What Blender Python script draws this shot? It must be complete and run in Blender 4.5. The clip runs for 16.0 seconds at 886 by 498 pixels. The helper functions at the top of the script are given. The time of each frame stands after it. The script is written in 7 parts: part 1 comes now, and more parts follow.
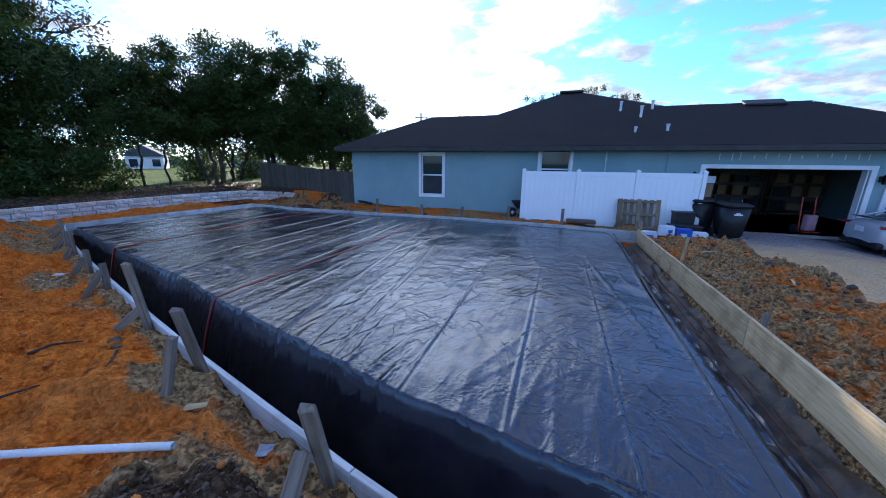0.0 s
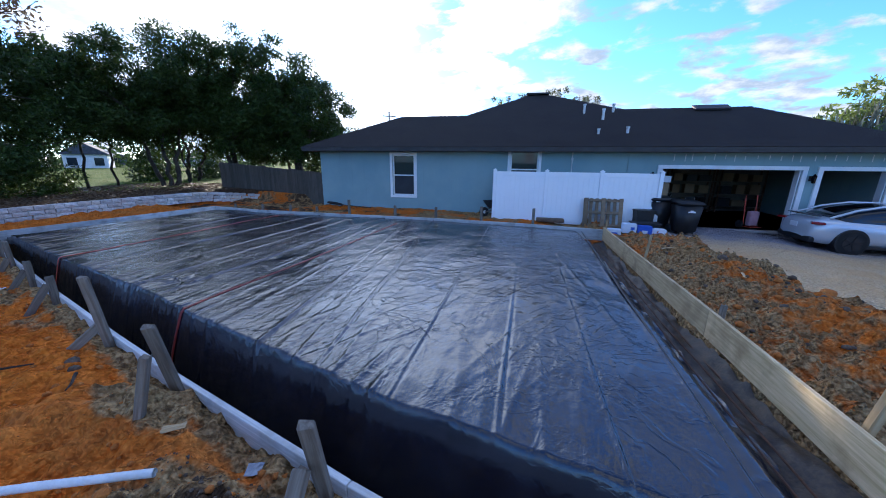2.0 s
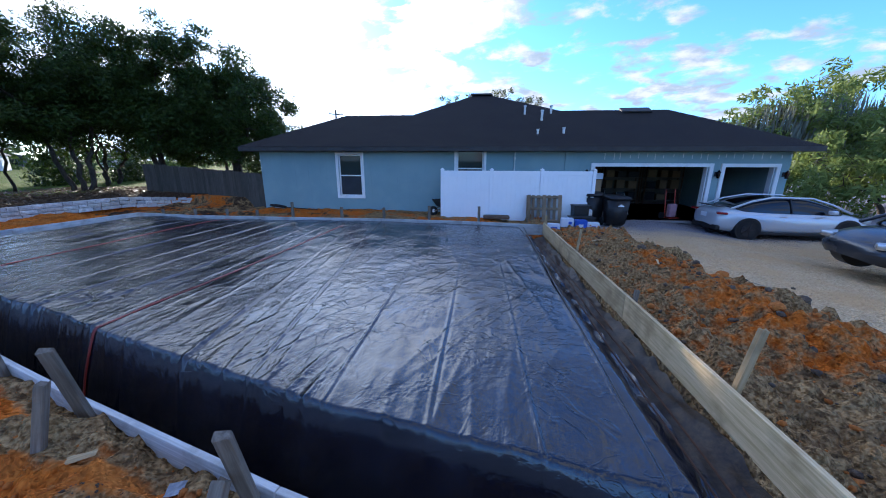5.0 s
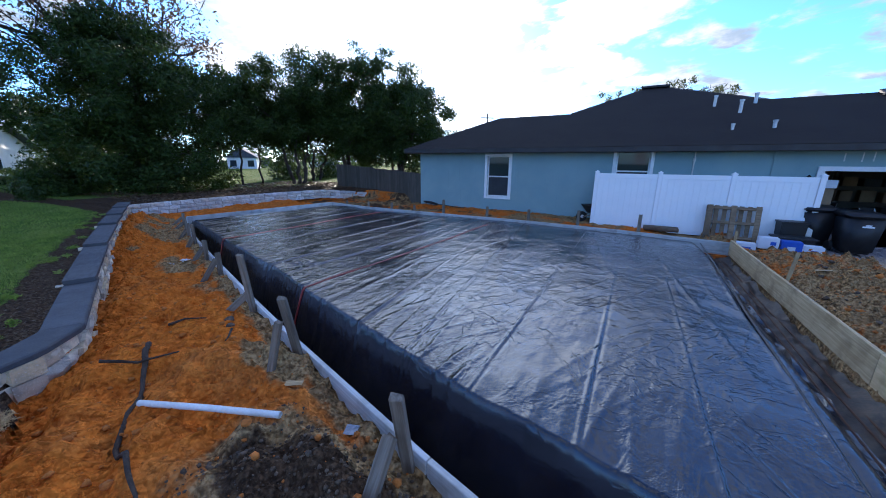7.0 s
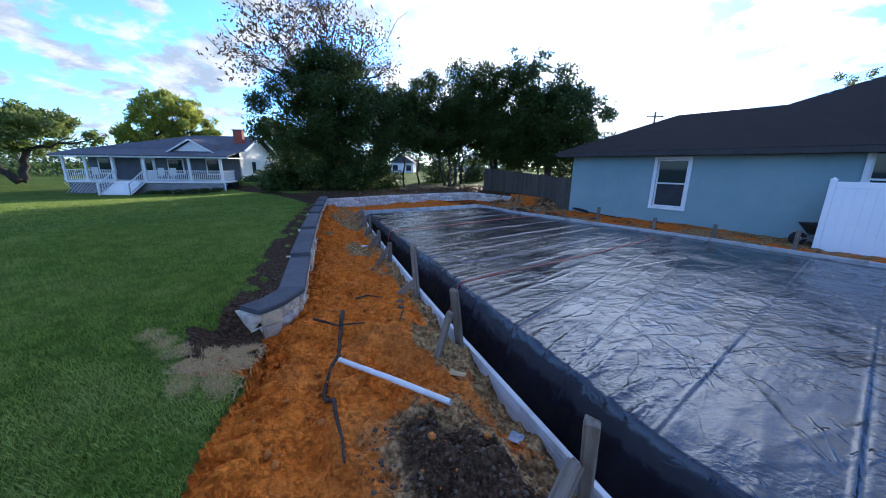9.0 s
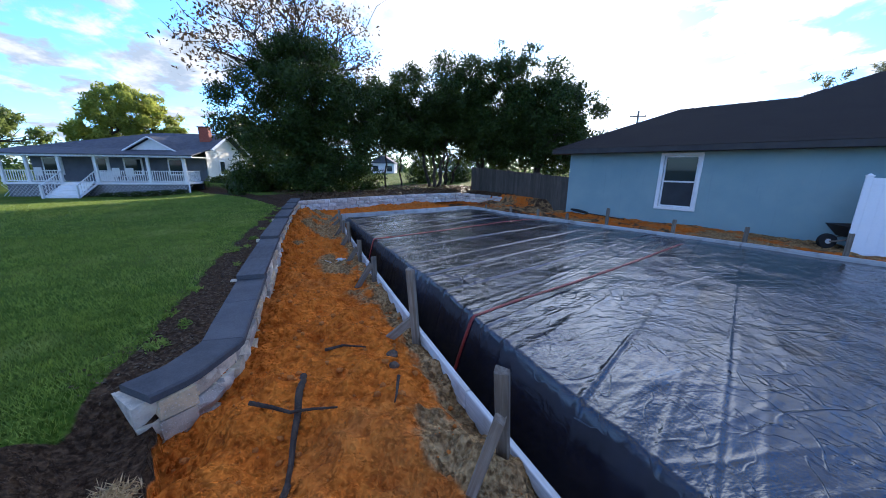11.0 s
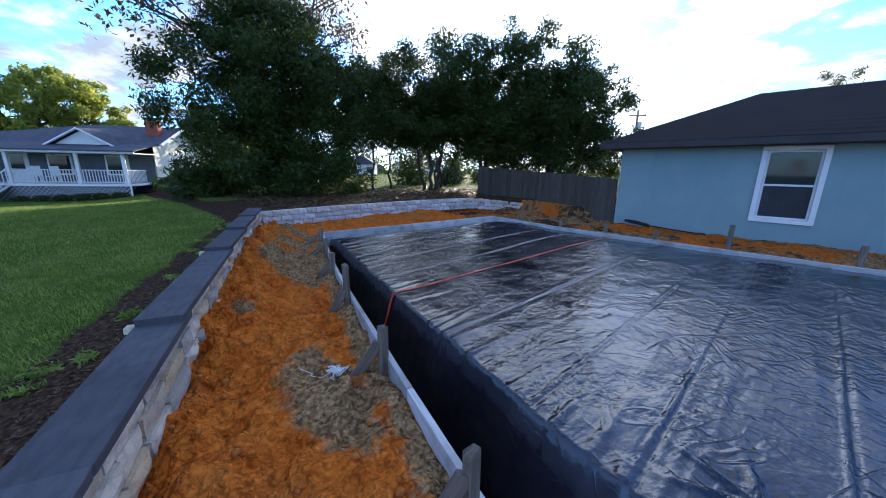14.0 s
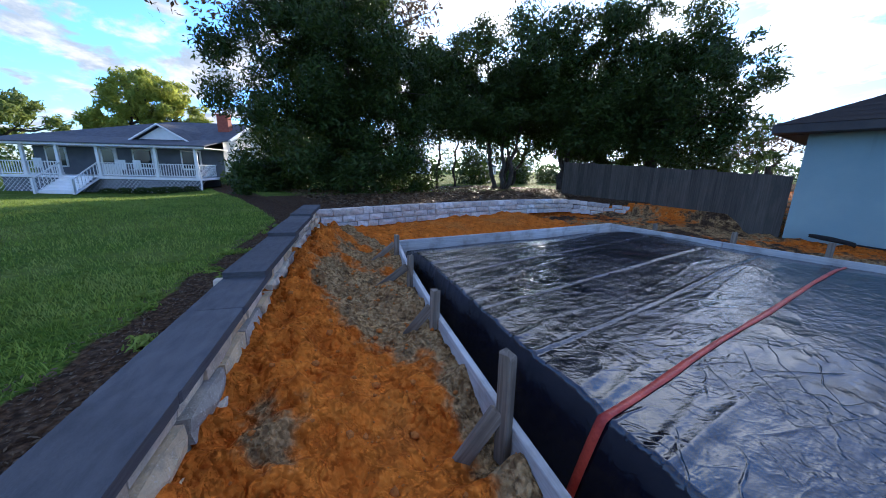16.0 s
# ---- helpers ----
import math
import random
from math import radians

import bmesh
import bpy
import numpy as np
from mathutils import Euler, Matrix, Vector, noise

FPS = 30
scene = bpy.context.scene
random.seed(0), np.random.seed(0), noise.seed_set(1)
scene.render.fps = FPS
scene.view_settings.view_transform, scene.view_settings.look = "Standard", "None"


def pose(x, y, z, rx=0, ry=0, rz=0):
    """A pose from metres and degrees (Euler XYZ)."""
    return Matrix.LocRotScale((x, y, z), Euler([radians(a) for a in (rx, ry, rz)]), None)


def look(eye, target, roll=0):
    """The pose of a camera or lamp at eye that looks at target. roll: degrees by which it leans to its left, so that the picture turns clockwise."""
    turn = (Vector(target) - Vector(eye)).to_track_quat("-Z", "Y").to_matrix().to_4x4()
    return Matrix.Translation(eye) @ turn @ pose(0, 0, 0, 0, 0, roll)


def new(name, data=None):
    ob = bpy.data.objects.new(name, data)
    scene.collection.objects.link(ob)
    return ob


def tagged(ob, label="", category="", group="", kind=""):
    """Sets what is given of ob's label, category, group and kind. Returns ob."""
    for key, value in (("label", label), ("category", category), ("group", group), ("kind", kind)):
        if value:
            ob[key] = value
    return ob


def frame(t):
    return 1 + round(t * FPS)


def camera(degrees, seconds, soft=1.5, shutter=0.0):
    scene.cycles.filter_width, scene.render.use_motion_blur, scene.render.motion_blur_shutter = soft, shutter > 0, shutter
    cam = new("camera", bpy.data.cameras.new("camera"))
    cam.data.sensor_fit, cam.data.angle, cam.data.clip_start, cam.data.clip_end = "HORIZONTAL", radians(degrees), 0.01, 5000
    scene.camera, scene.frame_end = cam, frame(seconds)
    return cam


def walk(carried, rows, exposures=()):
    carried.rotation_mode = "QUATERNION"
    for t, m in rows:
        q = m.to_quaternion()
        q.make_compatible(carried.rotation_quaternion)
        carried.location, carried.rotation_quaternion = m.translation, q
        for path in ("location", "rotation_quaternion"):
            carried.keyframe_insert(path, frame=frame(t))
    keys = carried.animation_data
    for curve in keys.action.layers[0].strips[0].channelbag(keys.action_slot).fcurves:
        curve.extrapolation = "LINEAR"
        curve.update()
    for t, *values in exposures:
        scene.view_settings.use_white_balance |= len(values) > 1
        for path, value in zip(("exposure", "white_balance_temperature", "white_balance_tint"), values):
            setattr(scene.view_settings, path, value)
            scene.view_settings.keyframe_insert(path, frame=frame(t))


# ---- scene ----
cam = camera(105.98, 16.0, soft=1.0)
# seconds, eye, yaw, pitch, lean to the right
PATH = [
    (0.0, 3.232, -1.751, 1.821, 18.31, -14.43, -0.55),
    (0.5, 3.192, -1.773, 1.835, 16.42, -14.46, -0.55),
    (1.0, 3.169, -1.780, 1.831, 14.99, -14.54, -0.69),
    (1.5, 3.150, -1.793, 1.836, 14.12, -14.47, -0.58),
    (2.0, 3.122, -1.791, 1.872, 13.08, -14.56, -0.60),
    (2.5, 3.115, -1.792, 1.878, 11.76, -14.59, -0.56),
    (3.0, 3.140, -1.812, 1.896, 9.88, -14.62, -0.53),
    (3.5, 3.203, -1.831, 1.894, 7.71, -14.65, -0.47),
    (3.7, 3.230, -1.835, 1.897, 6.85, -14.66, -0.45),
    (4.5, 3.300, -1.840, 1.905, 4.60, -14.70, -0.30),
    (5.2, 3.335, -1.842, 1.920, 6.20, -14.80, -0.10),
    (5.8, 3.330, -1.843, 1.930, 11.10, -14.87, 0.05),
    (6.0, 3.320, -1.843, 1.928, 13.56, -14.89, 0.10),
    (6.5, 3.245, -1.845, 1.905, 20.58, -14.77, -0.08),
    (7.0, 3.150, -1.867, 1.883, 28.83, -14.52, -0.44),
    (7.5, 3.048, -1.901, 1.855, 36.85, -14.34, -0.62),
    (8.0, 2.936, -1.990, 1.843, 43.82, -14.17, -0.61),
    (8.5, 2.907, -2.023, 1.841, 49.18, -13.99, -0.72),
    (8.7, 2.890, -2.020, 1.838, 50.60, -13.95, -0.70),
    (9.4, 2.740, -1.960, 1.810, 52.60, -13.85, -0.68),
    (10.1, 2.380, -1.780, 1.765, 51.90, -13.75, -0.65),
    (10.8, 1.860, -1.490, 1.715, 49.60, -13.68, -0.61),
    (11.0, 1.677, -1.398, 1.706, 48.78, -13.67, -0.60),
    (11.5, 1.148, -1.142, 1.674, 46.81, -13.64, -0.53),
    (12.0, 0.645, -0.895, 1.666, 45.40, -13.63, -0.51),
    (12.5, 0.159, -0.614, 1.572, 44.23, -13.52, -0.67),
    (13.0, -0.409, -0.385, 1.607, 43.69, -13.55, -0.69),
    (13.5, -0.983, -0.230, 1.579, 43.76, -13.45, -0.82),
    (14.0, -1.538, -0.085, 1.580, 44.95, -13.30, -0.93),
    (14.5, -2.071, 0.056, 1.537, 46.67, -13.49, -0.99),
    (15.0, -2.623, 0.237, 1.437, 49.03, -13.36, -1.06),
    (15.5, -3.178, 0.404, 1.407, 51.39, -13.58, -1.06),
    (16.0, -3.730, 0.571, 1.347, 53.25, -13.37, -1.48),
]
EXPOSURE = 1.55
walk(cam, [(t, pose(x, y, z, 90 + pitch, 0, yaw) @ pose(0, 0, 0, 0, 0, -lean)) for t, x, y, z, yaw, pitch, lean in PATH],
     exposures=[(0.0, EXPOSURE, 5550, 14), (8.5, EXPOSURE, 5550, 14), (12.0, EXPOSURE + 0.1, 5800, 14), (16.0, EXPOSURE + 0.1, 5800, 14)])

# ---- world and sun ----
SUN_AZ, SUN_EL = 128.0, 11.3   # degrees: from +x towards +y, above the horizon
SUN_DIR = Vector((math.cos(radians(SUN_AZ)) * math.cos(radians(SUN_EL)), math.sin(radians(SUN_AZ)) * math.cos(radians(SUN_EL)), math.sin(radians(SUN_EL))))

world = bpy.data.worlds.new("sky")
scene.world = world
world.use_nodes = True


class Nodes:
    """Short hand for a node tree."""

    def __init__(self, tree):
        self.tree = tree
        tree.nodes.clear()

    def add(self, kind, **settings):
        n = self.tree.nodes.new(kind)
        for k, v in settings.items():
            if k in ("operation", "blend_type", "data_type", "noise_dimensions", "feature", "distance", "sky_type", "sun_disc", "attribute_name", "interpolation_type", "invert", "wave_type", "bands_direction"):
                setattr(n, k, v)
        return n

    def link(self, a, b):
        self.tree.links.new(a, b)

    def put(self, socket, value):
        if hasattr(value, "is_output"):
            self.link(value, socket)
        else:
            socket.default_value = value

    def math(self, op, a, b=0.0, c=0.0, clamp=False):
        n = self.add("ShaderNodeMath", operation=op)
        n.use_clamp = clamp
        self.put(n.inputs[0], a)
        self.put(n.inputs[1], b)
        self.put(n.inputs[2], c)
        return n.outputs[0]

    def ramp(self, fac, lo, hi, a=0.0, b=1.0):
        n = self.add("ShaderNodeMapRange")
        n.clamp = True
        n.interpolation_type = "SMOOTHSTEP"
        self.put(n.inputs["Value"], fac)
        n.inputs["From Min"].default_value, n.inputs["From Max"].default_value = lo, hi
        n.inputs["To Min"].default_value, n.inputs["To Max"].default_value = a, b
        return n.outputs["Result"]

    def mix(self, fac, a, b, blend="MIX"):
        n = self.add("ShaderNodeMix", data_type="RGBA", blend_type=blend)
        self.put(n.inputs[0], fac)
        self.put(n.inputs[6], a if hasattr(a, "is_output") else (*a, 1))
        self.put(n.inputs[7], b if hasattr(b, "is_output") else (*b, 1))
        return n.outputs[2]

    def noise(self, vec, scale, detail=4.0, rough=0.55, dist=0.0):
        n = self.add("ShaderNodeTexNoise")
        if vec is not None:
            self.link(vec, n.inputs["Vector"])
        n.inputs["Scale"].default_value, n.inputs["Detail"].default_value = scale, detail
        n.inputs["Roughness"].default_value, n.inputs["Distortion"].default_value = rough, dist
        return n.outputs["Fac"]

    def voronoi(self, vec, scale, feature="F1"):
        n = self.add("ShaderNodeTexVoronoi", feature=feature)
        self.link(vec, n.inputs["Vector"])
        n.inputs["Scale"].default_value = scale
        return n.outputs["Distance"]

    def scaled(self, vec, x, y, z, rz=0.0):
        n = self.add("ShaderNodeMapping")
        self.link(vec, n.inputs["Vector"])
        n.inputs["Scale"].default_value = (x, y, z)
        n.inputs["Rotation"].default_value = (0, 0, rz)
        return n.outputs["Vector"]


def make_sky():
    n = Nodes(world.node_tree)
    sky = n.add("ShaderNodeTexSky", sky_type="NISHITA", sun_disc=False)
    sky.sun_elevation, sky.sun_rotation = radians(SUN_EL + 6), radians(90 - SUN_AZ)
    sky.air_density, sky.dust_density, sky.ozone_density = 1.0, 0.6, 2.5
    where = n.add("ShaderNodeTexCoord").outputs["Generated"]
    sep = n.add("ShaderNodeSeparateXYZ")
    n.link(where, sep.inputs[0])
    up = n.math("MAXIMUM", sep.outputs[2], 0.03)
    # clouds lie on a level sheet: direction over height
    flat = n.add("ShaderNodeCombineXYZ")
    lift = n.math("ADD", up, 0.24)
    n.link(n.math("DIVIDE", sep.outputs[0], lift), flat.inputs[0])
    n.link(n.math("DIVIDE", sep.outputs[1], lift), flat.inputs[1])
    big = n.noise(flat.outputs[0], 1.1, 2.0, 0.5)
    puff = n.noise(n.scaled(flat.outputs[0], 1.0, 1.15, 1, 0.6), 4.2, 7.0, 0.56, 0.25)
    dot = n.add("ShaderNodeVectorMath", operation="DOT_PRODUCT")
    n.link(where, dot.inputs[0])
    dot.inputs[1].default_value = Vector((SUN_DIR.x + 0.14, SUN_DIR.y + 0.06, SUN_DIR.z + 0.13)).normalized()
    near = n.ramp(dot.outputs["Value"], 0.76, 1.0)      # towards the sun
    cover = n.math("ADD", n.math("MULTIPLY", big, 0.45), n.math("MULTIPLY", puff, 0.75))
    cover = n.math("ADD", cover, n.math("SUBTRACT", n.math("MULTIPLY", near, 0.085), 0.034))
    mask = n.ramp(cover, 0.53, 0.65)
    shade = n.noise(n.scaled(flat.outputs[0], 1.1, 1.1, 1, 0.2), 4.6, 6.0, 0.6)
    white = n.mix(n.ramp(shade, 0.40, 0.62), (0.55, 0.64, 0.72), (1.0, 1.0, 1.0))
    glow = n.math("ADD", 0.58, n.math("MULTIPLY", n.math("POWER", near, 2.0), 1.5))
    cloud = n.add("ShaderNodeVectorMath", operation="SCALE")
    n.link(white, cloud.inputs[0])
    n.link(n.math("MULTIPLY", glow, SKY_CLOUD), cloud.inputs["Scale"])
    blue = n.add("ShaderNodeVectorMath", operation="SCALE")
    n.link(sky.outputs[0], blue.inputs[0])
    blue.inputs["Scale"].default_value = SKY_BLUE
    tint = n.mix(1.0, blue.outputs[0], (0.54, 0.83, 1.26), "MULTIPLY")
    out = n.mix(mask, tint, cloud.outputs[0])
    bg = n.add("ShaderNodeBackground")
    n.link(out, bg.inputs[0])
    bg.inputs[1].default_value = SKY_STRENGTH
    end = n.add("ShaderNodeOutputWorld")
    n.link(bg.outputs[0], end.inputs[0])


SKY_STRENGTH, SKY_BLUE, SKY_CLOUD = 0.10, 1.2, 6.0
make_sky()
sun = new("sun", bpy.data.lights.new("sun", "SUN"))
sun.data.energy, sun.data.angle, sun.data.color = 3.2, radians(0.6), (1.0, 0.84, 0.62)
sun.matrix_world = look(SUN_DIR * 50, (0, 0, 0))


# ---- materials ----
def material(name, rough=0.7, metal=0.0, spec=0.5):
    m = bpy.data.materials.new(name)
    m.use_nodes = True
    n = Nodes(m.node_tree)
    b = n.add("ShaderNodeBsdfPrincipled")
    b.inputs["Roughness"].default_value, b.inputs["Metallic"].default_value = rough, metal
    b.inputs["Specular IOR Level"].default_value = spec
    end = n.add("ShaderNodeOutputMaterial")
    n.link(b.outputs[0], end.inputs[0])
    return m, n, b


def bump(n, b, height, strength, distance, under=None):
    k = n.add("ShaderNodeBump")
    k.inputs["Strength"].default_value, k.inputs["Distance"].default_value = strength, distance
    n.link(height, k.inputs["Height"])
    if under is not None:
        n.link(under, k.inputs["Normal"])
    n.link(k.outputs[0], b.inputs["Normal"])
    return k.outputs[0]


def spot(n, objectwise=True):
    c = n.add("ShaderNodeTexCoord")
    return c.outputs["Object" if objectwise else "Generated"]


def placed(n):
    return n.add("ShaderNodeNewGeometry").outputs["Position"]


def simple(name, a, b, scale=6.0, rough=0.7, metal=0.0, fine=60.0, relief=0.15, spec=0.4, vary=0.0, stretch=(1, 1, 1)):
    """Two colours mixed by coarse and fine noise, with a fine relief; vary: spread from piece to piece."""
    m, n, p = material(name, rough, metal, spec)
    pos = n.scaled(spot(n), *stretch)
    mixf = n.math("ADD", n.math("MULTIPLY", n.noise(pos, scale, 5.0, 0.6), 0.65), n.math("MULTIPLY", n.noise(pos, fine, 3.0, 0.6), 0.35))
    col = n.mix(n.ramp(mixf, 0.32, 0.68), a, b)
    if vary:
        r = n.add("ShaderNodeObjectInfo").outputs["Random"]
        hsv = n.add("ShaderNodeHueSaturation")
        n.link(n.ramp(r, 0.0, 1.0, 1 - vary, 1 + vary), hsv.inputs["Value"])
        n.link(col, hsv.inputs["Color"])
        col = hsv.outputs[0]
    n.link(col, p.inputs["Base Color"])
    if relief:
        bump(n, p, n.math("ADD", n.noise(pos, fine, 5.0, 0.65), n.math("MULTIPLY", n.noise(pos, scale, 3.0), 0.8)), relief, 0.02)
    return m


def wood(name, a, b, rough=0.75, vary=0.18, stain=None):
    """Sawn wood: grain along the object's x axis."""
    m, n, p = material(name, rough, 0.0, 0.3)
    pos = spot(n)
    r = n.add("ShaderNodeObjectInfo").outputs["Random"]
    off = n.add("ShaderNodeVectorMath", operation="ADD")
    n.link(pos, off.inputs[0])
    cm = n.add("ShaderNodeCombineXYZ")
    n.link(n.math("MULTIPLY", r, 37.0), cm.inputs[0])
    n.link(n.math("MULTIPLY", r, 11.0), cm.inputs[1])
    n.link(cm.outputs[0], off.inputs[1])
    g = n.noise(n.scaled(off.outputs[0], 1.2, 26, 26), 1.6, 6.0, 0.62, 0.6)
    c = n.noise(off.outputs[0], 3.2, 5.0, 0.6)
    col = n.mix(n.ramp(g, 0.3, 0.7), a, b)
    col = n.mix(n.ramp(c, 0.45, 0.75, 0.0, 0.7), col, stain or tuple(0.55 * v for v in a))
    hsv = n.add("ShaderNodeHueSaturation")
    n.link(n.ramp(r, 0.0, 1.0, 1 - vary, 1 + vary), hsv.inputs["Value"])
    n.link(col, hsv.inputs["Color"])
    n.link(hsv.outputs[0], p.inputs["Base Color"])
    bump(n, p, g, 0.35, 0.006)
    return m


def earth():
    """Orange clay, grey sand, dark topsoil, lawn soil and drive, mixed by the ground's own zones."""
    m, n, p = material("earth", 0.95, 0.0, 0.05)
    pos = placed(n)
    z = n.add("ShaderNodeAttribute", attribute_name="zones")
    sep = n.add("ShaderNodeSeparateColor")
    n.link(z.outputs["Color"], sep.inputs[0])
    grit = n.noise(pos, 30.0, 4.0, 0.58)
    lump = n.noise(pos, 5.0, 6.0, 0.62)
    wide = n.noise(pos, 0.9, 4.0, 0.6)
    pits = n.noise(pos, 15.0, 3.0, 0.55)
    clay = n.mix(n.ramp(lump, 0.34, 0.66), (0.54, 0.125, 0.015), (0.76, 0.205, 0.026))
    clay = n.mix(n.ramp(grit, 0.50, 0.72, 0, 0.40), clay, (0.90, 0.30, 0.048))
    # shade in the hollows between clods, put into the clay's colour
    clay = n.mix(n.ramp(pits, 0.30, 0.42, 0.60, 0.0), clay, (0.34, 0.072, 0.011))
    clay = n.mix(n.ramp(wide, 0.5, 0.72, 0, 0.45), clay, (0.46, 0.20, 0.060))
    sand = n.mix(n.ramp(grit, 0.36, 0.64), (0.24, 0.138, 0.058), (0.50, 0.325, 0.150))
    sand = n.mix(n.ramp(lump, 0.44, 0.68, 0, 0.6), sand, (0.20, 0.105, 0.046))
    # the same hollows shaded in the sand's colour
    sand = n.mix(n.ramp(pits, 0.32, 0.46, 0.5, 0.0), sand, (0.080, 0.050, 0.028))
    soil = n.mix(n.ramp(grit, 0.35, 0.7), (0.042, 0.025, 0.015), (0.115, 0.072, 0.042))
    soil = n.mix(n.ramp(n.noise(pos, 90.0, 3.0, 0.7), 0.62, 0.74, 0, 0.5), soil, (0.24, 0.18, 0.115))
    grass = n.mix(n.ramp(grit, 0.38, 0.62), (0.048, 0.088, 0.010), (0.140, 0.205, 0.032))
    grass = n.mix(n.ramp(n.noise(pos, 7.0, 5.0, 0.65), 0.40, 0.62, 0, 0.6), grass, (0.070, 0.135, 0.016))
    grass = n.mix(n.ramp(wide, 0.42, 0.7, 0, 0.6), grass, (0.19, 0.215, 0.055))
    # tan of the sand, with warm sun on the drive put into it
    drive = n.mix(n.ramp(grit, 0.3, 0.7), (0.60, 0.39, 0.20), (0.86, 0.63, 0.37))
    drive = n.mix(n.ramp(wide, 0.40, 0.7, 0, 0.75), drive, (0.74, 0.46, 0.22))
    # bare concrete apron before the garage, sand trodden over its edge
    at = n.add("ShaderNodeSeparateXYZ")
    n.link(pos, at.inputs[0])
    apron = n.ramp(n.math("ADD", at.outputs[1], n.math("MULTIPLY", wide, 3.0)), 9.4, 11.4)
    drive = n.mix(apron, drive, n.mix(n.ramp(grit, 0.3, 0.7), (0.27, 0.25, 0.27), (0.38, 0.35, 0.36)))
    edge = n.math("MULTIPLY", n.math("SUBTRACT", lump, 0.5), 0.9)

    def zone(ch):
        return n.ramp(n.math("ADD", sep.outputs[ch], edge), 0.40, 0.60)
    col = n.mix(zone(1), clay, sand)
    col = n.mix(n.ramp(n.math("ADD", z.outputs["Alpha"], edge), 0.4, 0.6), col, drive)
    col = n.mix(zone(2), col, soil)
    col = n.mix(zone(0), col, grass)
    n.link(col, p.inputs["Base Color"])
    h = n.math("ADD", n.math("MULTIPLY", grit, 0.16), n.math("MULTIPLY", n.noise(pos, 14.0, 2.0, 0.5), 0.7))
    h = n.math("ADD", h, n.math("MULTIPLY", n.noise(pos, 5.0, 3.0, 0.5), 1.4))
    h = n.math("ADD", h, n.math("MULTIPLY", n.ramp(pits, 0.30, 0.52), 0.28))
    stir = n.add("ShaderNodeVectorMath", operation="MULTIPLY_ADD")
    swirl = n.add("ShaderNodeTexNoise")
    n.link(pos, swirl.inputs["Vector"])
    swirl.inputs["Scale"].default_value = 9.0
    n.link(swirl.outputs["Color"], stir.inputs[0])
    stir.inputs[1].default_value = (0.03, 0.03, 0.03)
    n.link(pos, stir.inputs[2])
    for size, weight in ((11.0, 0.50), (25.0, 0.26)):
        h = n.math("ADD", h, n.math("MULTIPLY", n.ramp(n.voronoi(stir.outputs[0], size), 0.15, 0.75, 1.0, 0.0), weight))
    bump(n, p, h, 1.0, 0.085)
    return m


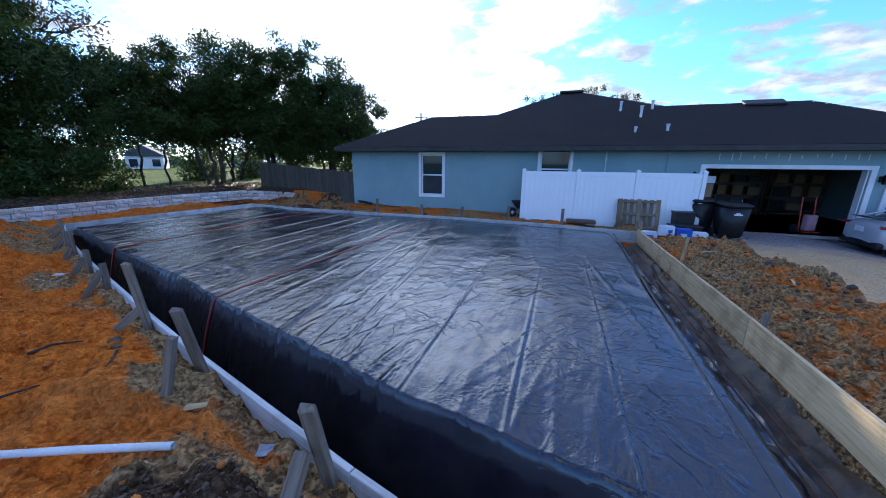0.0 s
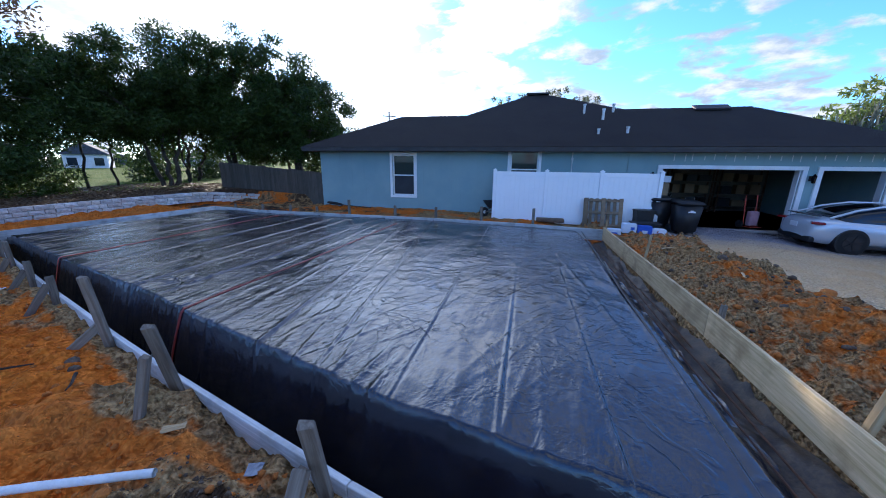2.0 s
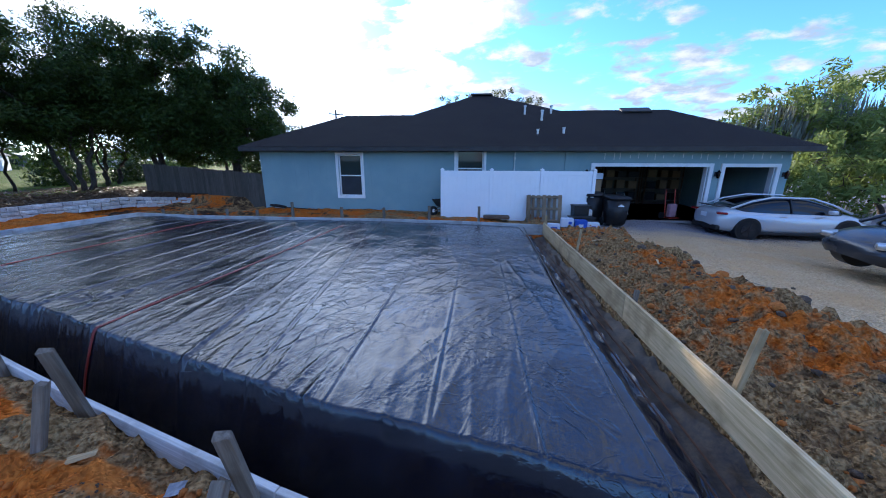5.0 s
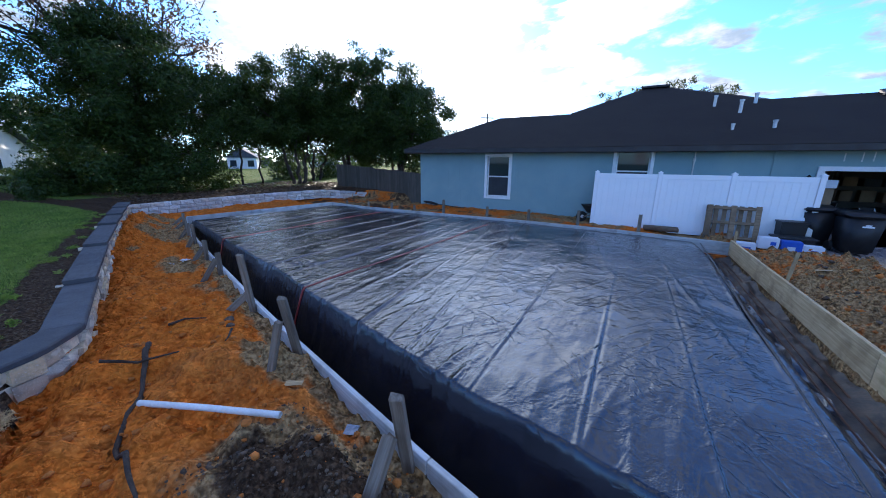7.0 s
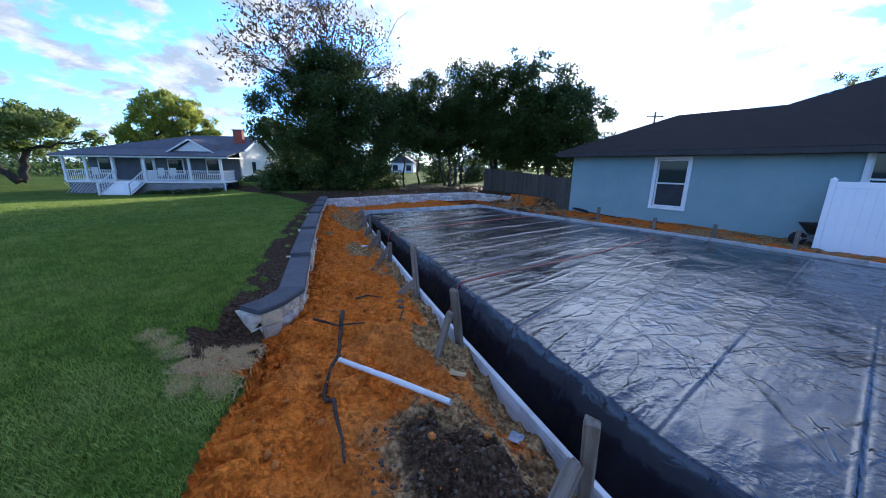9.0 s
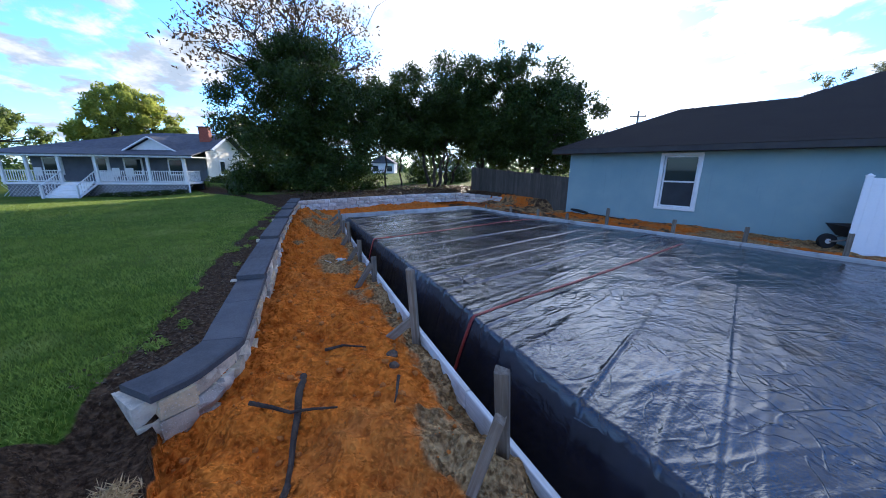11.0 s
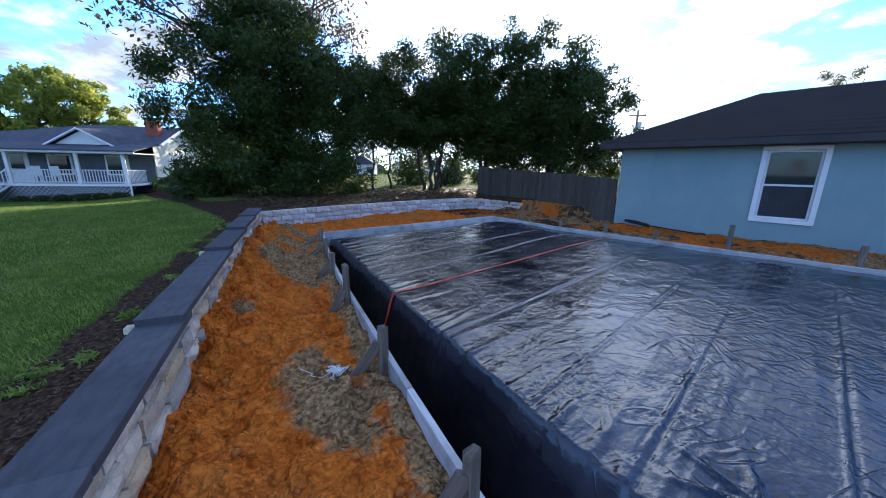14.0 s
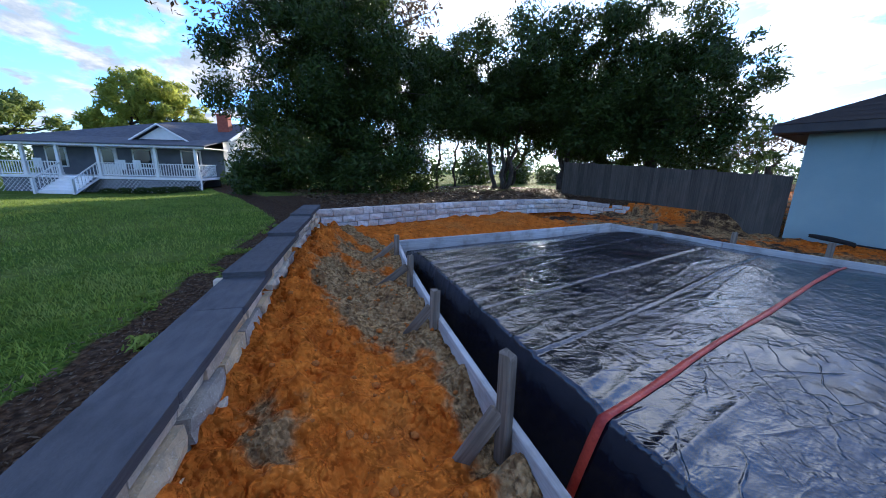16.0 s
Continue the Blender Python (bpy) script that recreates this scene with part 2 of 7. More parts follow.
def plastic_film():
    m, n, p = material("black_film", 0.2, 0.0, 0.85)
    pos = placed(n)
    dust = n.noise(pos, 1.3, 5.0, 0.62)
    fine = n.noise(pos, 16.0, 5.0, 0.65)
    col = n.mix(n.ramp(dust, 0.42, 0.72), (0.004, 0.006, 0.014), (0.016, 0.020, 0.034))
    n.link(col, p.inputs["Base Color"])
    n.link(n.ramp(n.math("ADD", n.math("MULTIPLY", dust, 0.6), n.math("MULTIPLY", fine, 0.4)), 0.35, 0.7, 0.12, 0.26), p.inputs["Roughness"])
    warp = n.add("ShaderNodeTexNoise")
    n.link(pos, warp.inputs["Vector"])
    warp.inputs["Scale"].default_value, warp.inputs["Detail"].default_value = 0.8, 2.0
    bent = n.add("ShaderNodeVectorMath", operation="MULTIPLY_ADD")
    n.link(warp.outputs["Color"], bent.inputs[0])
    bent.inputs[1].default_value = (0.22, 0.22, 0.0)
    n.link(pos, bent.inputs[2])
    streak = n.noise(n.scaled(n.scaled(bent.outputs[0], 1, 1, 1, 0.10), 11.0, 0.8, 1.0), 1.0, 3.0, 0.5)
    cross = n.noise(n.scaled(n.scaled(bent.outputs[0], 1, 1, 1, -0.6), 9.0, 1.6, 1.0), 1.0, 3.0, 0.5)
    here = n.ramp(n.noise(pos, 0.8, 2.0), 0.40, 0.62)
    there = n.ramp(n.noise(n.scaled(pos, 1, 1, 1, 1.0), 1.1, 2.0), 0.45, 0.65)
    h = n.math("ADD", n.math("MULTIPLY", n.math("MULTIPLY", streak, here), 0.60), n.math("MULTIPLY", n.math("MULTIPLY", cross, there), 0.45))
    h = n.math("ADD", h, n.math("MULTIPLY", n.noise(pos, 2.2, 2.0, 0.5), 0.75))
    # crinkle: short sharp ridges at three sizes, stronger in patches
    crumple = n.ramp(n.noise(pos, 1.7, 3.0, 0.6), 0.36, 0.62, 0.25, 1.0)
    for turn, sx, sy, size, weight in ((0.25, 1.0, 0.45, 6.0, 0.55), (-0.8, 1.0, 0.5, 10.0, 0.30), (0.9, 1.0, 0.7, 22.0, 0.13)):
        line = n.noise(n.scaled(n.scaled(bent.outputs[0], 1, 1, 1, turn), sx, sy, 1.0), size, 3.0, 0.55, 0.4)
        ridge = n.math("MULTIPLY", n.math("ABSOLUTE", n.math("SUBTRACT", line, 0.5)), -weight * 2.2)
        h = n.math("ADD", h, n.math("MULTIPLY", ridge, crumple))
    # thin sharp creases, in patches
    for turn, sx, sy, size, weight in ((0.5, 1.0, 0.30, 3.2, 0.15), (-0.5, 1.0, 0.35, 4.0, 0.12), (1.3, 1.0, 0.5, 7.0, 0.08)):
        line = n.noise(n.scaled(n.scaled(bent.outputs[0], 1, 1, 1, turn), sx, sy, 1.0), size, 2.0, 0.55)
        thin = n.ramp(n.math("ABSOLUTE", n.math("SUBTRACT", line, 0.5)), 0.0, 0.022, 1.0, 0.0)
        patch = n.ramp(n.noise(n.scaled(pos, 1, 1, 1, turn), 1.4, 2.0), 0.44, 0.60)
        h = n.math("ADD", h, n.math("MULTIPLY", n.math("MULTIPLY", thin, patch), weight))
    # drawn taut where it hangs
    facing = n.add("ShaderNodeSeparateXYZ")
    n.link(n.add("ShaderNodeNewGeometry").outputs["Normal"], facing.inputs[0])
    h = n.math("MULTIPLY", h, n.ramp(facing.outputs[2], 0.30, 0.85, 0.22, 1.0))
    bump(n, p, h, 0.7, 0.030)
    return m


def leaf(name, a, b, through_light=0.25, rough=0.5, patches=()):
    """Leaves differ clump by clump; patches: colours of a dark and a pale patchwork over the ground."""
    m, n, p = material(name, rough, 0.0, 0.22)
    r = n.add("ShaderNodeNewGeometry").outputs["Random Per Island"]
    col = n.mix(r, a, b)
    if patches:
        pos = placed(n)
        col = n.mix(n.ramp(n.noise(pos, 6.0, 4.0, 0.6), 0.42, 0.62, 0, 0.75), col, patches[0])
        col = n.mix(n.ramp(n.noise(pos, 1.3, 5.0, 0.65), 0.48, 0.66, 0, 0.6), col, patches[1])
    n.link(col, p.inputs["Base Color"])
    tr = n.add("ShaderNodeBsdfTranslucent")
    n.link(n.mix(0.5, col, tuple(min(1, 1.5 * v) for v in b)), tr.inputs[0])
    ms = n.add("ShaderNodeMixShader")
    ms.inputs[0].default_value = through_light
    n.link(p.outputs[0], ms.inputs[1])
    n.link(tr.outputs[0], ms.inputs[2])
    for node in n.tree.nodes:
        if node.bl_idname == "ShaderNodeOutputMaterial":
            n.link(ms.outputs[0], node.inputs[0])
    return m


def glass(name, tint=(0.02, 0.03, 0.04)):
    m, n, p = material(name, 0.03, 0.0, 0.45)
    p.inputs["Base Color"].default_value = (*tint, 1)
    return m


def shingles():
    m, n, p = material("shingles", 0.92, 0.0, 0.15)
    pos = placed(n)
    g = n.noise(pos, 70.0, 4.0, 0.7)
    w = n.noise(pos, 1.1, 5.0, 0.6)
    col = n.mix(n.ramp(g, 0.3, 0.7), (0.014, 0.012, 0.011), (0.046, 0.039, 0.035))
    col = n.mix(n.ramp(w, 0.42, 0.68, 0, 0.6), col, (0.022, 0.018, 0.018))
    n.link(col, p.inputs["Base Color"])
    bump(n, p, g, 0.5, 0.01)
    return m


def stucco():
    m, n, p = material("blue_stucco", 0.88, 0.0, 0.25)
    pos = placed(n)
    g = n.noise(pos, 45.0, 5.0, 0.7)
    w = n.noise(pos, 0.8, 5.0, 0.6)
    streak = n.noise(n.scaled(pos, 5.0, 5.0, 0.35), 1.6, 4.0, 0.6)
    col = n.mix(n.ramp(w, 0.35, 0.7), (0.225, 0.325, 0.335), (0.265, 0.365, 0.365))
    col = n.mix(n.ramp(streak, 0.58, 0.78, 0, 0.35), col, (0.16, 0.22, 0.24))
    n.link(col, p.inputs["Base Color"])
    bump(n, p, g, 0.5, 0.008)
    return m


EARTH, FILM, SHINGLES, STUCCO = earth(), plastic_film(), shingles(), stucco()


def stone(name, tones, fleck):
    """Split-face blocks: a tone for each block, mottled, with coarse pale grains."""
    m, n, p = material(name, 0.93, 0.0, 0.2)
    pos = spot(n)
    c = n.add("ShaderNodeNewGeometry").outputs["Position"]
    r = n.add("ShaderNodeObjectInfo").outputs["Random"]
    col = n.mix(n.ramp(r, 0.15, 0.40), tones[0], tones[1])
    col = n.mix(n.ramp(r, 0.45, 0.65), col, tones[2])
    col = n.mix(n.ramp(r, 0.72, 0.90), col, tones[3])
    blot = n.noise(c, 9.0, 6.0, 0.65)
    col = n.mix(n.ramp(blot, 0.40, 0.68, 0, 0.55), col, tuple(0.55 * v for v in tones[1]))
    col = n.mix(n.ramp(n.noise(c, 75.0, 4.0, 0.7), 0.56, 0.70, 0, 0.7), col, fleck)
    n.link(col, p.inputs["Base Color"])
    bump(n, p, n.math("ADD", n.noise(c, 55.0, 5.0, 0.7), n.math("MULTIPLY", n.noise(c, 14.0, 4.0, 0.6), 1.2)), 0.8, 0.018)
    return m


STONE = stone("cast_stone", ((0.76, 0.57, 0.34), (0.48, 0.43, 0.36), (0.84, 0.73, 0.56), (0.62, 0.50, 0.36)), (0.82, 0.76, 0.66))
STONE_PALE = stone("pale_cast_stone", ((0.66, 0.58, 0.50), (0.46, 0.43, 0.41), (0.78, 0.74, 0.70), (0.56, 0.50, 0.45)), (0.84, 0.80, 0.76))
CAP = simple("dark_cap_stone", (0.052, 0.053, 0.058), (0.092, 0.094, 0.102), 4.0, 0.85, fine=90, relief=0.3, vary=0.14)
FORM_WOOD = wood("form_plank", (0.50, 0.35, 0.17), (0.76, 0.58, 0.34), stain=(0.27, 0.17, 0.08))
FORM_GREY = wood("cement_stained_plank", (0.42, 0.41, 0.39), (0.60, 0.59, 0.57), stain=(0.22, 0.19, 0.15))
STAKE_WOOD = wood("stake_wood", (0.120, 0.092, 0.068), (0.25, 0.205, 0.160), stain=(0.10, 0.08, 0.06))
BRIGHT_WOOD = wood("bright_wood", (0.40, 0.27, 0.13), (0.52, 0.38, 0.21))
FENCE_WOOD = wood("weathered_fence", (0.055, 0.046, 0.037), (0.105, 0.088, 0.070), stain=(0.05, 0.05, 0.040))
PALLET_WOOD = wood("pallet_wood", (0.14, 0.098, 0.060), (0.26, 0.19, 0.12))
WHITE_VINYL = simple("white_vinyl", (0.78, 0.81, 0.84), (0.83, 0.85, 0.87), 2.0, 0.35, fine=30, relief=0.03)
WHITE_PAINT = simple("white_paint", (0.70, 0.70, 0.69), (0.80, 0.80, 0.79), 3.0, 0.5, fine=40, relief=0.06)
FASCIA = simple("dark_fascia", (0.028, 0.024, 0.024), (0.05, 0.045, 0.043), 3.0, 0.6, relief=0.05)
GLASS = glass("window_glass")
DARK_GLASS = glass("dark_car_glass", (0.006, 0.007, 0.009))
SCREEN = simple("insect_screen", (0.018, 0.020, 0.024), (0.030, 0.033, 0.038), 3.0, 0.6, relief=0.0)
BARK = simple("bark", (0.030, 0.024, 0.019), (0.085, 0.068, 0.052), 5.0, 0.95, fine=40, relief=1.0, stretch=(1, 1, 0.3))
TWIG = simple("root_bark", (0.030, 0.020, 0.014), (0.075, 0.052, 0.036), 9.0, 0.9, fine=60, relief=0.8)
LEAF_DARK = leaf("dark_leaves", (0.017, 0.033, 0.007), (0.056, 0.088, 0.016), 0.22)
LEAF_MID = leaf("mid_leaves", (0.030, 0.060, 0.016), (0.065, 0.105, 0.030), 0.28)
# yellow-green of the oak, with sunshine on the crown added to the colour
LEAF_SUN = leaf("sunlit_yellow_green_leaves", (0.13, 0.19, 0.035), (0.38, 0.40, 0.075), 0.5)
LEAF_LIGHT = leaf("light_green_leaves", (0.085, 0.13, 0.035), (0.22, 0.27, 0.075), 0.42)
LEAF_DRY = leaf("dry_leaves", (0.075, 0.050, 0.028), (0.13, 0.09, 0.05), 0.2)
LEAF_PALE = leaf("pale_leaves", (0.10, 0.12, 0.06), (0.20, 0.21, 0.12), 0.3)
MOSS = leaf("hanging_moss", (0.12, 0.13, 0.10), (0.22, 0.23, 0.18), 0.2, 0.9)
GRASS = leaf("grass_blades", (0.080, 0.150, 0.014), (0.30, 0.38, 0.070), 0.35, 0.6, ((0.045, 0.095, 0.012), (0.33, 0.36, 0.105)))
DRYGRASS = leaf("dry_grass", (0.42, 0.29, 0.14), (0.68, 0.51, 0.28), 0.2, 0.8)
BLACK_PLASTIC = simple("black_plastic", (0.010, 0.010, 0.011), (0.020, 0.020, 0.022), 4.0, 0.45, relief=0.05)
RUBBER = simple("rubber", (0.008, 0.008, 0.008), (0.016, 0.016, 0.016), 8.0, 0.8, relief=0.1)
PVC = simple("white_pipe", (0.62, 0.61, 0.58), (0.76, 0.75, 0.72), 5.0, 0.4, relief=0.05)
RED_TAPE = simple("red_tape", (0.34, 0.028, 0.018), (0.60, 0.085, 0.050), 7.0, 0.38, relief=0.25)
RED_DULL = simple("dusty_red_tape", (0.16, 0.016, 0.014), (0.34, 0.045, 0.032), 5.0, 0.4, relief=0.25)
SILVER = simple("silver_car_paint", (0.56, 0.58, 0.61), (0.60, 0.62, 0.65), 0.6, 0.22, 0.25, relief=0.0, spec=0.6)
DARK_PAINT = simple("dark_car_paint", (0.035, 0.038, 0.045), (0.045, 0.048, 0.055), 0.6, 0.22, 0.3, relief=0.0, spec=0.6)
CHROME = simple("metal", (0.55, 0.56, 0.58), (0.66, 0.67, 0.68), 6.0, 0.3, 0.9, relief=0.03)
GALV = simple("galvanised", (0.50, 0.50, 0.50), (0.66, 0.66, 0.65), 12.0, 0.45, 0.3, relief=0.05)
RED_LAMP = simple("red_lamp_glass", (0.20, 0.008, 0.008), (0.26, 0.012, 0.012), 2.0, 0.15, relief=0.0)
BRICK_RED = simple("red_brick", (0.23, 0.060, 0.040), (0.33, 0.095, 0.062), 7.0, 0.9, fine=40, relief=0.4, vary=0.15)
BLUE_CARTON = simple("blue_carton", (0.028, 0.085, 0.42), (0.045, 0.12, 0.52), 3.0, 0.5, relief=0.03)
WHITE_CARTON = simple("white_carton", (0.62, 0.65, 0.70), (0.72, 0.74, 0.78), 3.0, 0.5, relief=0.03)
CARTON = simple("brown_carton", (0.24, 0.16, 0.09), (0.31, 0.21, 0.12), 3.0, 0.8, relief=0.05)
PINK = simple("pink_cloth", (0.34, 0.17, 0.20), (0.44, 0.25, 0.27), 5.0, 0.8, relief=0.1)
# indoor dimness put into the colour of room walls and raised doors
INDOOR_SHADE = simple("indoor_shade", (0.06, 0.058, 0.056), (0.09, 0.086, 0.082), 1.5, 0.9, relief=0.05)
# garage dimness put into the colour of walls, ceiling and shelf boards
GARAGE_SHADE = simple("garage_shade", (0.10, 0.085, 0.07), (0.17, 0.145, 0.115), 1.5, 0.9, relief=0.2)
PAPER = simple("paper", (0.18, 0.19, 0.22), (0.34, 0.35, 0.38), 9.0, 0.7, relief=0.1)
MUDDY = simple("muddy_film", (0.008, 0.007, 0.007), (0.075, 0.048, 0.026), 5.0, 0.5, fine=40, relief=0.4)
STRING = simple("white_string", (0.66, 0.66, 0.64), (0.78, 0.78, 0.76), 20.0, 0.7, relief=0.1)
CREAM = simple("cream_siding", (0.58, 0.55, 0.48), (0.68, 0.65, 0.58), 2.0, 0.7, relief=0.08)
SLATE_ROOF = simple("slate_grey_roof", (0.050, 0.056, 0.070), (0.095, 0.10, 0.12), 3.0, 0.85, fine=30, relief=0.3)
# porch shade put into the colour; also plain grey for a far house
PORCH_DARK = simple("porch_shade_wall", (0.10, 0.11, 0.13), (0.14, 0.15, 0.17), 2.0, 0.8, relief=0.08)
CONCRETE = simple("concrete", (0.26, 0.25, 0.235), (0.38, 0.365, 0.34), 2.5, 0.9, fine=50, relief=0.25)
STEEL_RUST = simple("rusty_steel", (0.085, 0.045, 0.028), (0.16, 0.085, 0.05), 12.0, 0.8, 0.4, relief=0.3)
CLAY = simple("clay_clod", (0.38, 0.115, 0.020), (0.56, 0.19, 0.035), 9.0, 0.95, fine=40, relief=0.9)
SOIL = simple("dark_clod", (0.065, 0.045, 0.030), (0.17, 0.12, 0.080), 9.0, 0.95, fine=40, relief=0.9)


# ---- mesh helpers ----
def as_mesh(name, bm, mat, smooth=False):
    me = bpy.data.meshes.new(name)
    bm.normal_update()
    bm.to_mesh(me)
    bm.free()
    for m in (mat if isinstance(mat, (list, tuple)) else [mat]):
        me.materials.append(m)
    if smooth:
        me.polygons.foreach_set("use_smooth", [True] * len(me.polygons))
    return me


def part(name, bm, mat, parent=None, label="", smooth=False):
    ob = new(name, as_mesh(name, bm, mat, smooth))
    if parent is not None:
        ob.parent = parent
    if label:
        tagged(ob, label)
    return ob


def thing(name, label, category, group="", kind="", at=(0, 0, 0), rz=0.0):
    ob = new(name)
    ob.empty_display_size = 0.1
    ob.matrix_world = pose(*at, 0, 0, rz)
    return tagged(ob, label, category, group, kind)


def add_box(bm, c, s, m=None, bev=0.0, seg=1):
    """A box of size s about c, bevelled, turned by m."""
    made = bmesh.ops.create_cube(bm, size=1.0, matrix=Matrix.Translation(c) @ (m or Matrix()) @ Matrix.Diagonal((*s, 1)))
    if bev:
        es = list({e for v in made["verts"] for e in v.link_edges})
        bmesh.ops.bevel(bm, geom=es, offset=bev, segments=seg, affect="EDGES", profile=0.6)
    return bm


def box(c, s, m=None, bev=0.0, seg=1):
    return add_box(bmesh.new(), c, s, m, bev, seg)


def add_tube(bm, pts, radii, sides=8, cap=True):
    """A round tube along the points."""
    rings = []
    pts = [Vector(p) for p in pts]
    ref = Vector((0.31, 0.22, 0.92))
    for i, p in enumerate(pts):
        d = (pts[min(i + 1, len(pts) - 1)] - pts[max(i - 1, 0)]).normalized()
        a = d.cross(ref)
        if a.length < 0.05:
            a = d.cross(Vector((1, 0, 0)))
        a.normalize()
        b = d.cross(a)
        r = radii[i] if isinstance(radii, (list, tuple)) else radii
        rings.append([bm.verts.new(p + r * (math.cos(t) * a + math.sin(t) * b)) for t in (2 * math.pi * k / sides for k in range(sides))])
    for r0, r1 in zip(rings, rings[1:]):
        for k in range(sides):
            bm.faces.new((r0[k], r0[(k + 1) % sides], r1[(k + 1) % sides], r1[k]))
    if cap:
        bm.faces.new(rings[0][::-1])
        bm.faces.new(rings[-1])
    return bm


def tube(pts, radii, sides=8, cap=True):
    return add_tube(bmesh.new(), pts, radii, sides, cap)


def add_poly(bm, pts):
    return bm.faces.new([bm.verts.new(p) for p in pts])


def slab(pts, thick):
    """A flat plate under a polygon of points."""
    bm = bmesh.new()
    f = add_poly(bm, pts)
    ex = bmesh.ops.extrude_face_region(bm, geom=[f])
    for v in ex["geom"]:
        if isinstance(v, bmesh.types.BMVert):
            v.co.z -= thick
    bmesh.ops.recalc_face_normals(bm, faces=bm.faces[:])
    return bm


def prism(profile, y0, y1):
    """A profile of (x, z) points drawn out along y."""
    bm = bmesh.new()
    a = [bm.verts.new((x, y0, z)) for x, z in profile]
    b = [bm.verts.new((x, y1, z)) for x, z in profile]
    bm.faces.new(a)
    bm.faces.new(b[::-1])
    for i in range(len(a)):
        j = (i + 1) % len(a)
        bm.faces.new((a[j], a[i], b[i], b[j]))
    bmesh.ops.recalc_face_normals(bm, faces=bm.faces[:])
    return bm


def mesh_of(name, verts, faces, mat, smooth=False):
    me = bpy.data.meshes.new(name)
    me.vertices.add(len(verts))
    me.vertices.foreach_set("co", np.asarray(verts, np.float32).ravel())
    faces = np.asarray(faces, np.int32)
    k = faces.shape[1]
    me.loops.add(faces.size)
    me.loops.foreach_set("vertex_index", faces.ravel())
    me.polygons.add(len(faces))
    me.polygons.foreach_set("loop_start", np.arange(len(faces), dtype=np.int32) * k)
    me.update(calc_edges=True)
    me.validate()
    me.materials.append(mat)
    if smooth:
        me.polygons.foreach_set("use_smooth", [True] * len(me.polygons))
    return me


# ---- smooth random fields for relief ----
class Field:
    """Value noise on a lattice, for arrays."""

    def __init__(self, seed):
        self.grid = np.random.RandomState(seed).rand(256, 256)

    def __call__(self, x, y):
        x, y = np.asarray(x, float), np.asarray(y, float)
        i, j = np.floor(x).astype(int), np.floor(y).astype(int)
        u, v = x - i, y - j
        u, v = u * u * (3 - 2 * u), v * v * (3 - 2 * v)
        g = self.grid
        a, b = g[i % 256, j % 256], g[(i + 1) % 256, j % 256]
        c, d = g[i % 256, (j + 1) % 256], g[(i + 1) % 256, (j + 1) % 256]
        return (a * (1 - u) + b * u) * (1 - v) + (c * (1 - u) + d * u) * v - 0.5


F1, F2, F3, F4 = Field(3), Field(7), Field(11), Field(19)


def step(x, a, b):
    t = np.clip((np.asarray(x, float) - a) / (b - a), 0, 1)
    return t * t * (3 - 2 * t)


# ---- the plan: lines of the slab and the walls ----
NEAR_BOARD = [(5.17, -1.30), (2.36, -0.58), (0.35, 0.00), (-0.46, 0.25), (-2.94, 1.05), (-4.60, 1.60), (-5.63, 1.96), (-7.21, 2.58), (-8.00, 2.93)]
PAD_NEAR = [(4.47, -0.40), (2.96, -0.08), (2.39, 0.04), (1.36, 0.36), (0.26, 0.66), (-0.18, 0.78), (-1.67, 1.30), (-2.28, 1.43), (-5.20, 2.22), (-5.78, 2.40), (-7.11, 2.80), (-7.98, 3.05)]
NORTH_BOARD = [(5.15, 7.02), (3.0, 7.38), (0.70, 7.52), (-1.90, 7.48), (-5.30, 7.50), (-7.32, 7.80)]
WEST_BOARD = [(-8.00, 2.93), (-7.70, 5.00), (-7.32, 7.80)]
EAST_X = 5.17
TOP = 0.30           # top of the form boards
PAD = 0.27           # top of the film-covered fill
SOUTH_WALL = [(-0.60, -1.56), (-0.68, -1.34), (-0.98, -1.02), (-2.45, -0.51), (-4.40, 0.19), (-6.35, 0.94), (-8.00, 1.61), (-9.90, 2.40)]
WEST_WALL = [(-9.90, 2.40), (-10.10, 4.50), (-10.05, 7.50), (-9.75, 9.40), (-9.10, 11.00), (-8.10, 11.60)]


def line_y(line, x):
    p = sorted(line)
    return np.interp(x, [a for a, _ in p], [b for _, b in p])


def line_x(line, y):
    p = sorted((b, a) for a, b in line)
    return np.interp(y, [a for a, _ in p], [b for _, b in p])


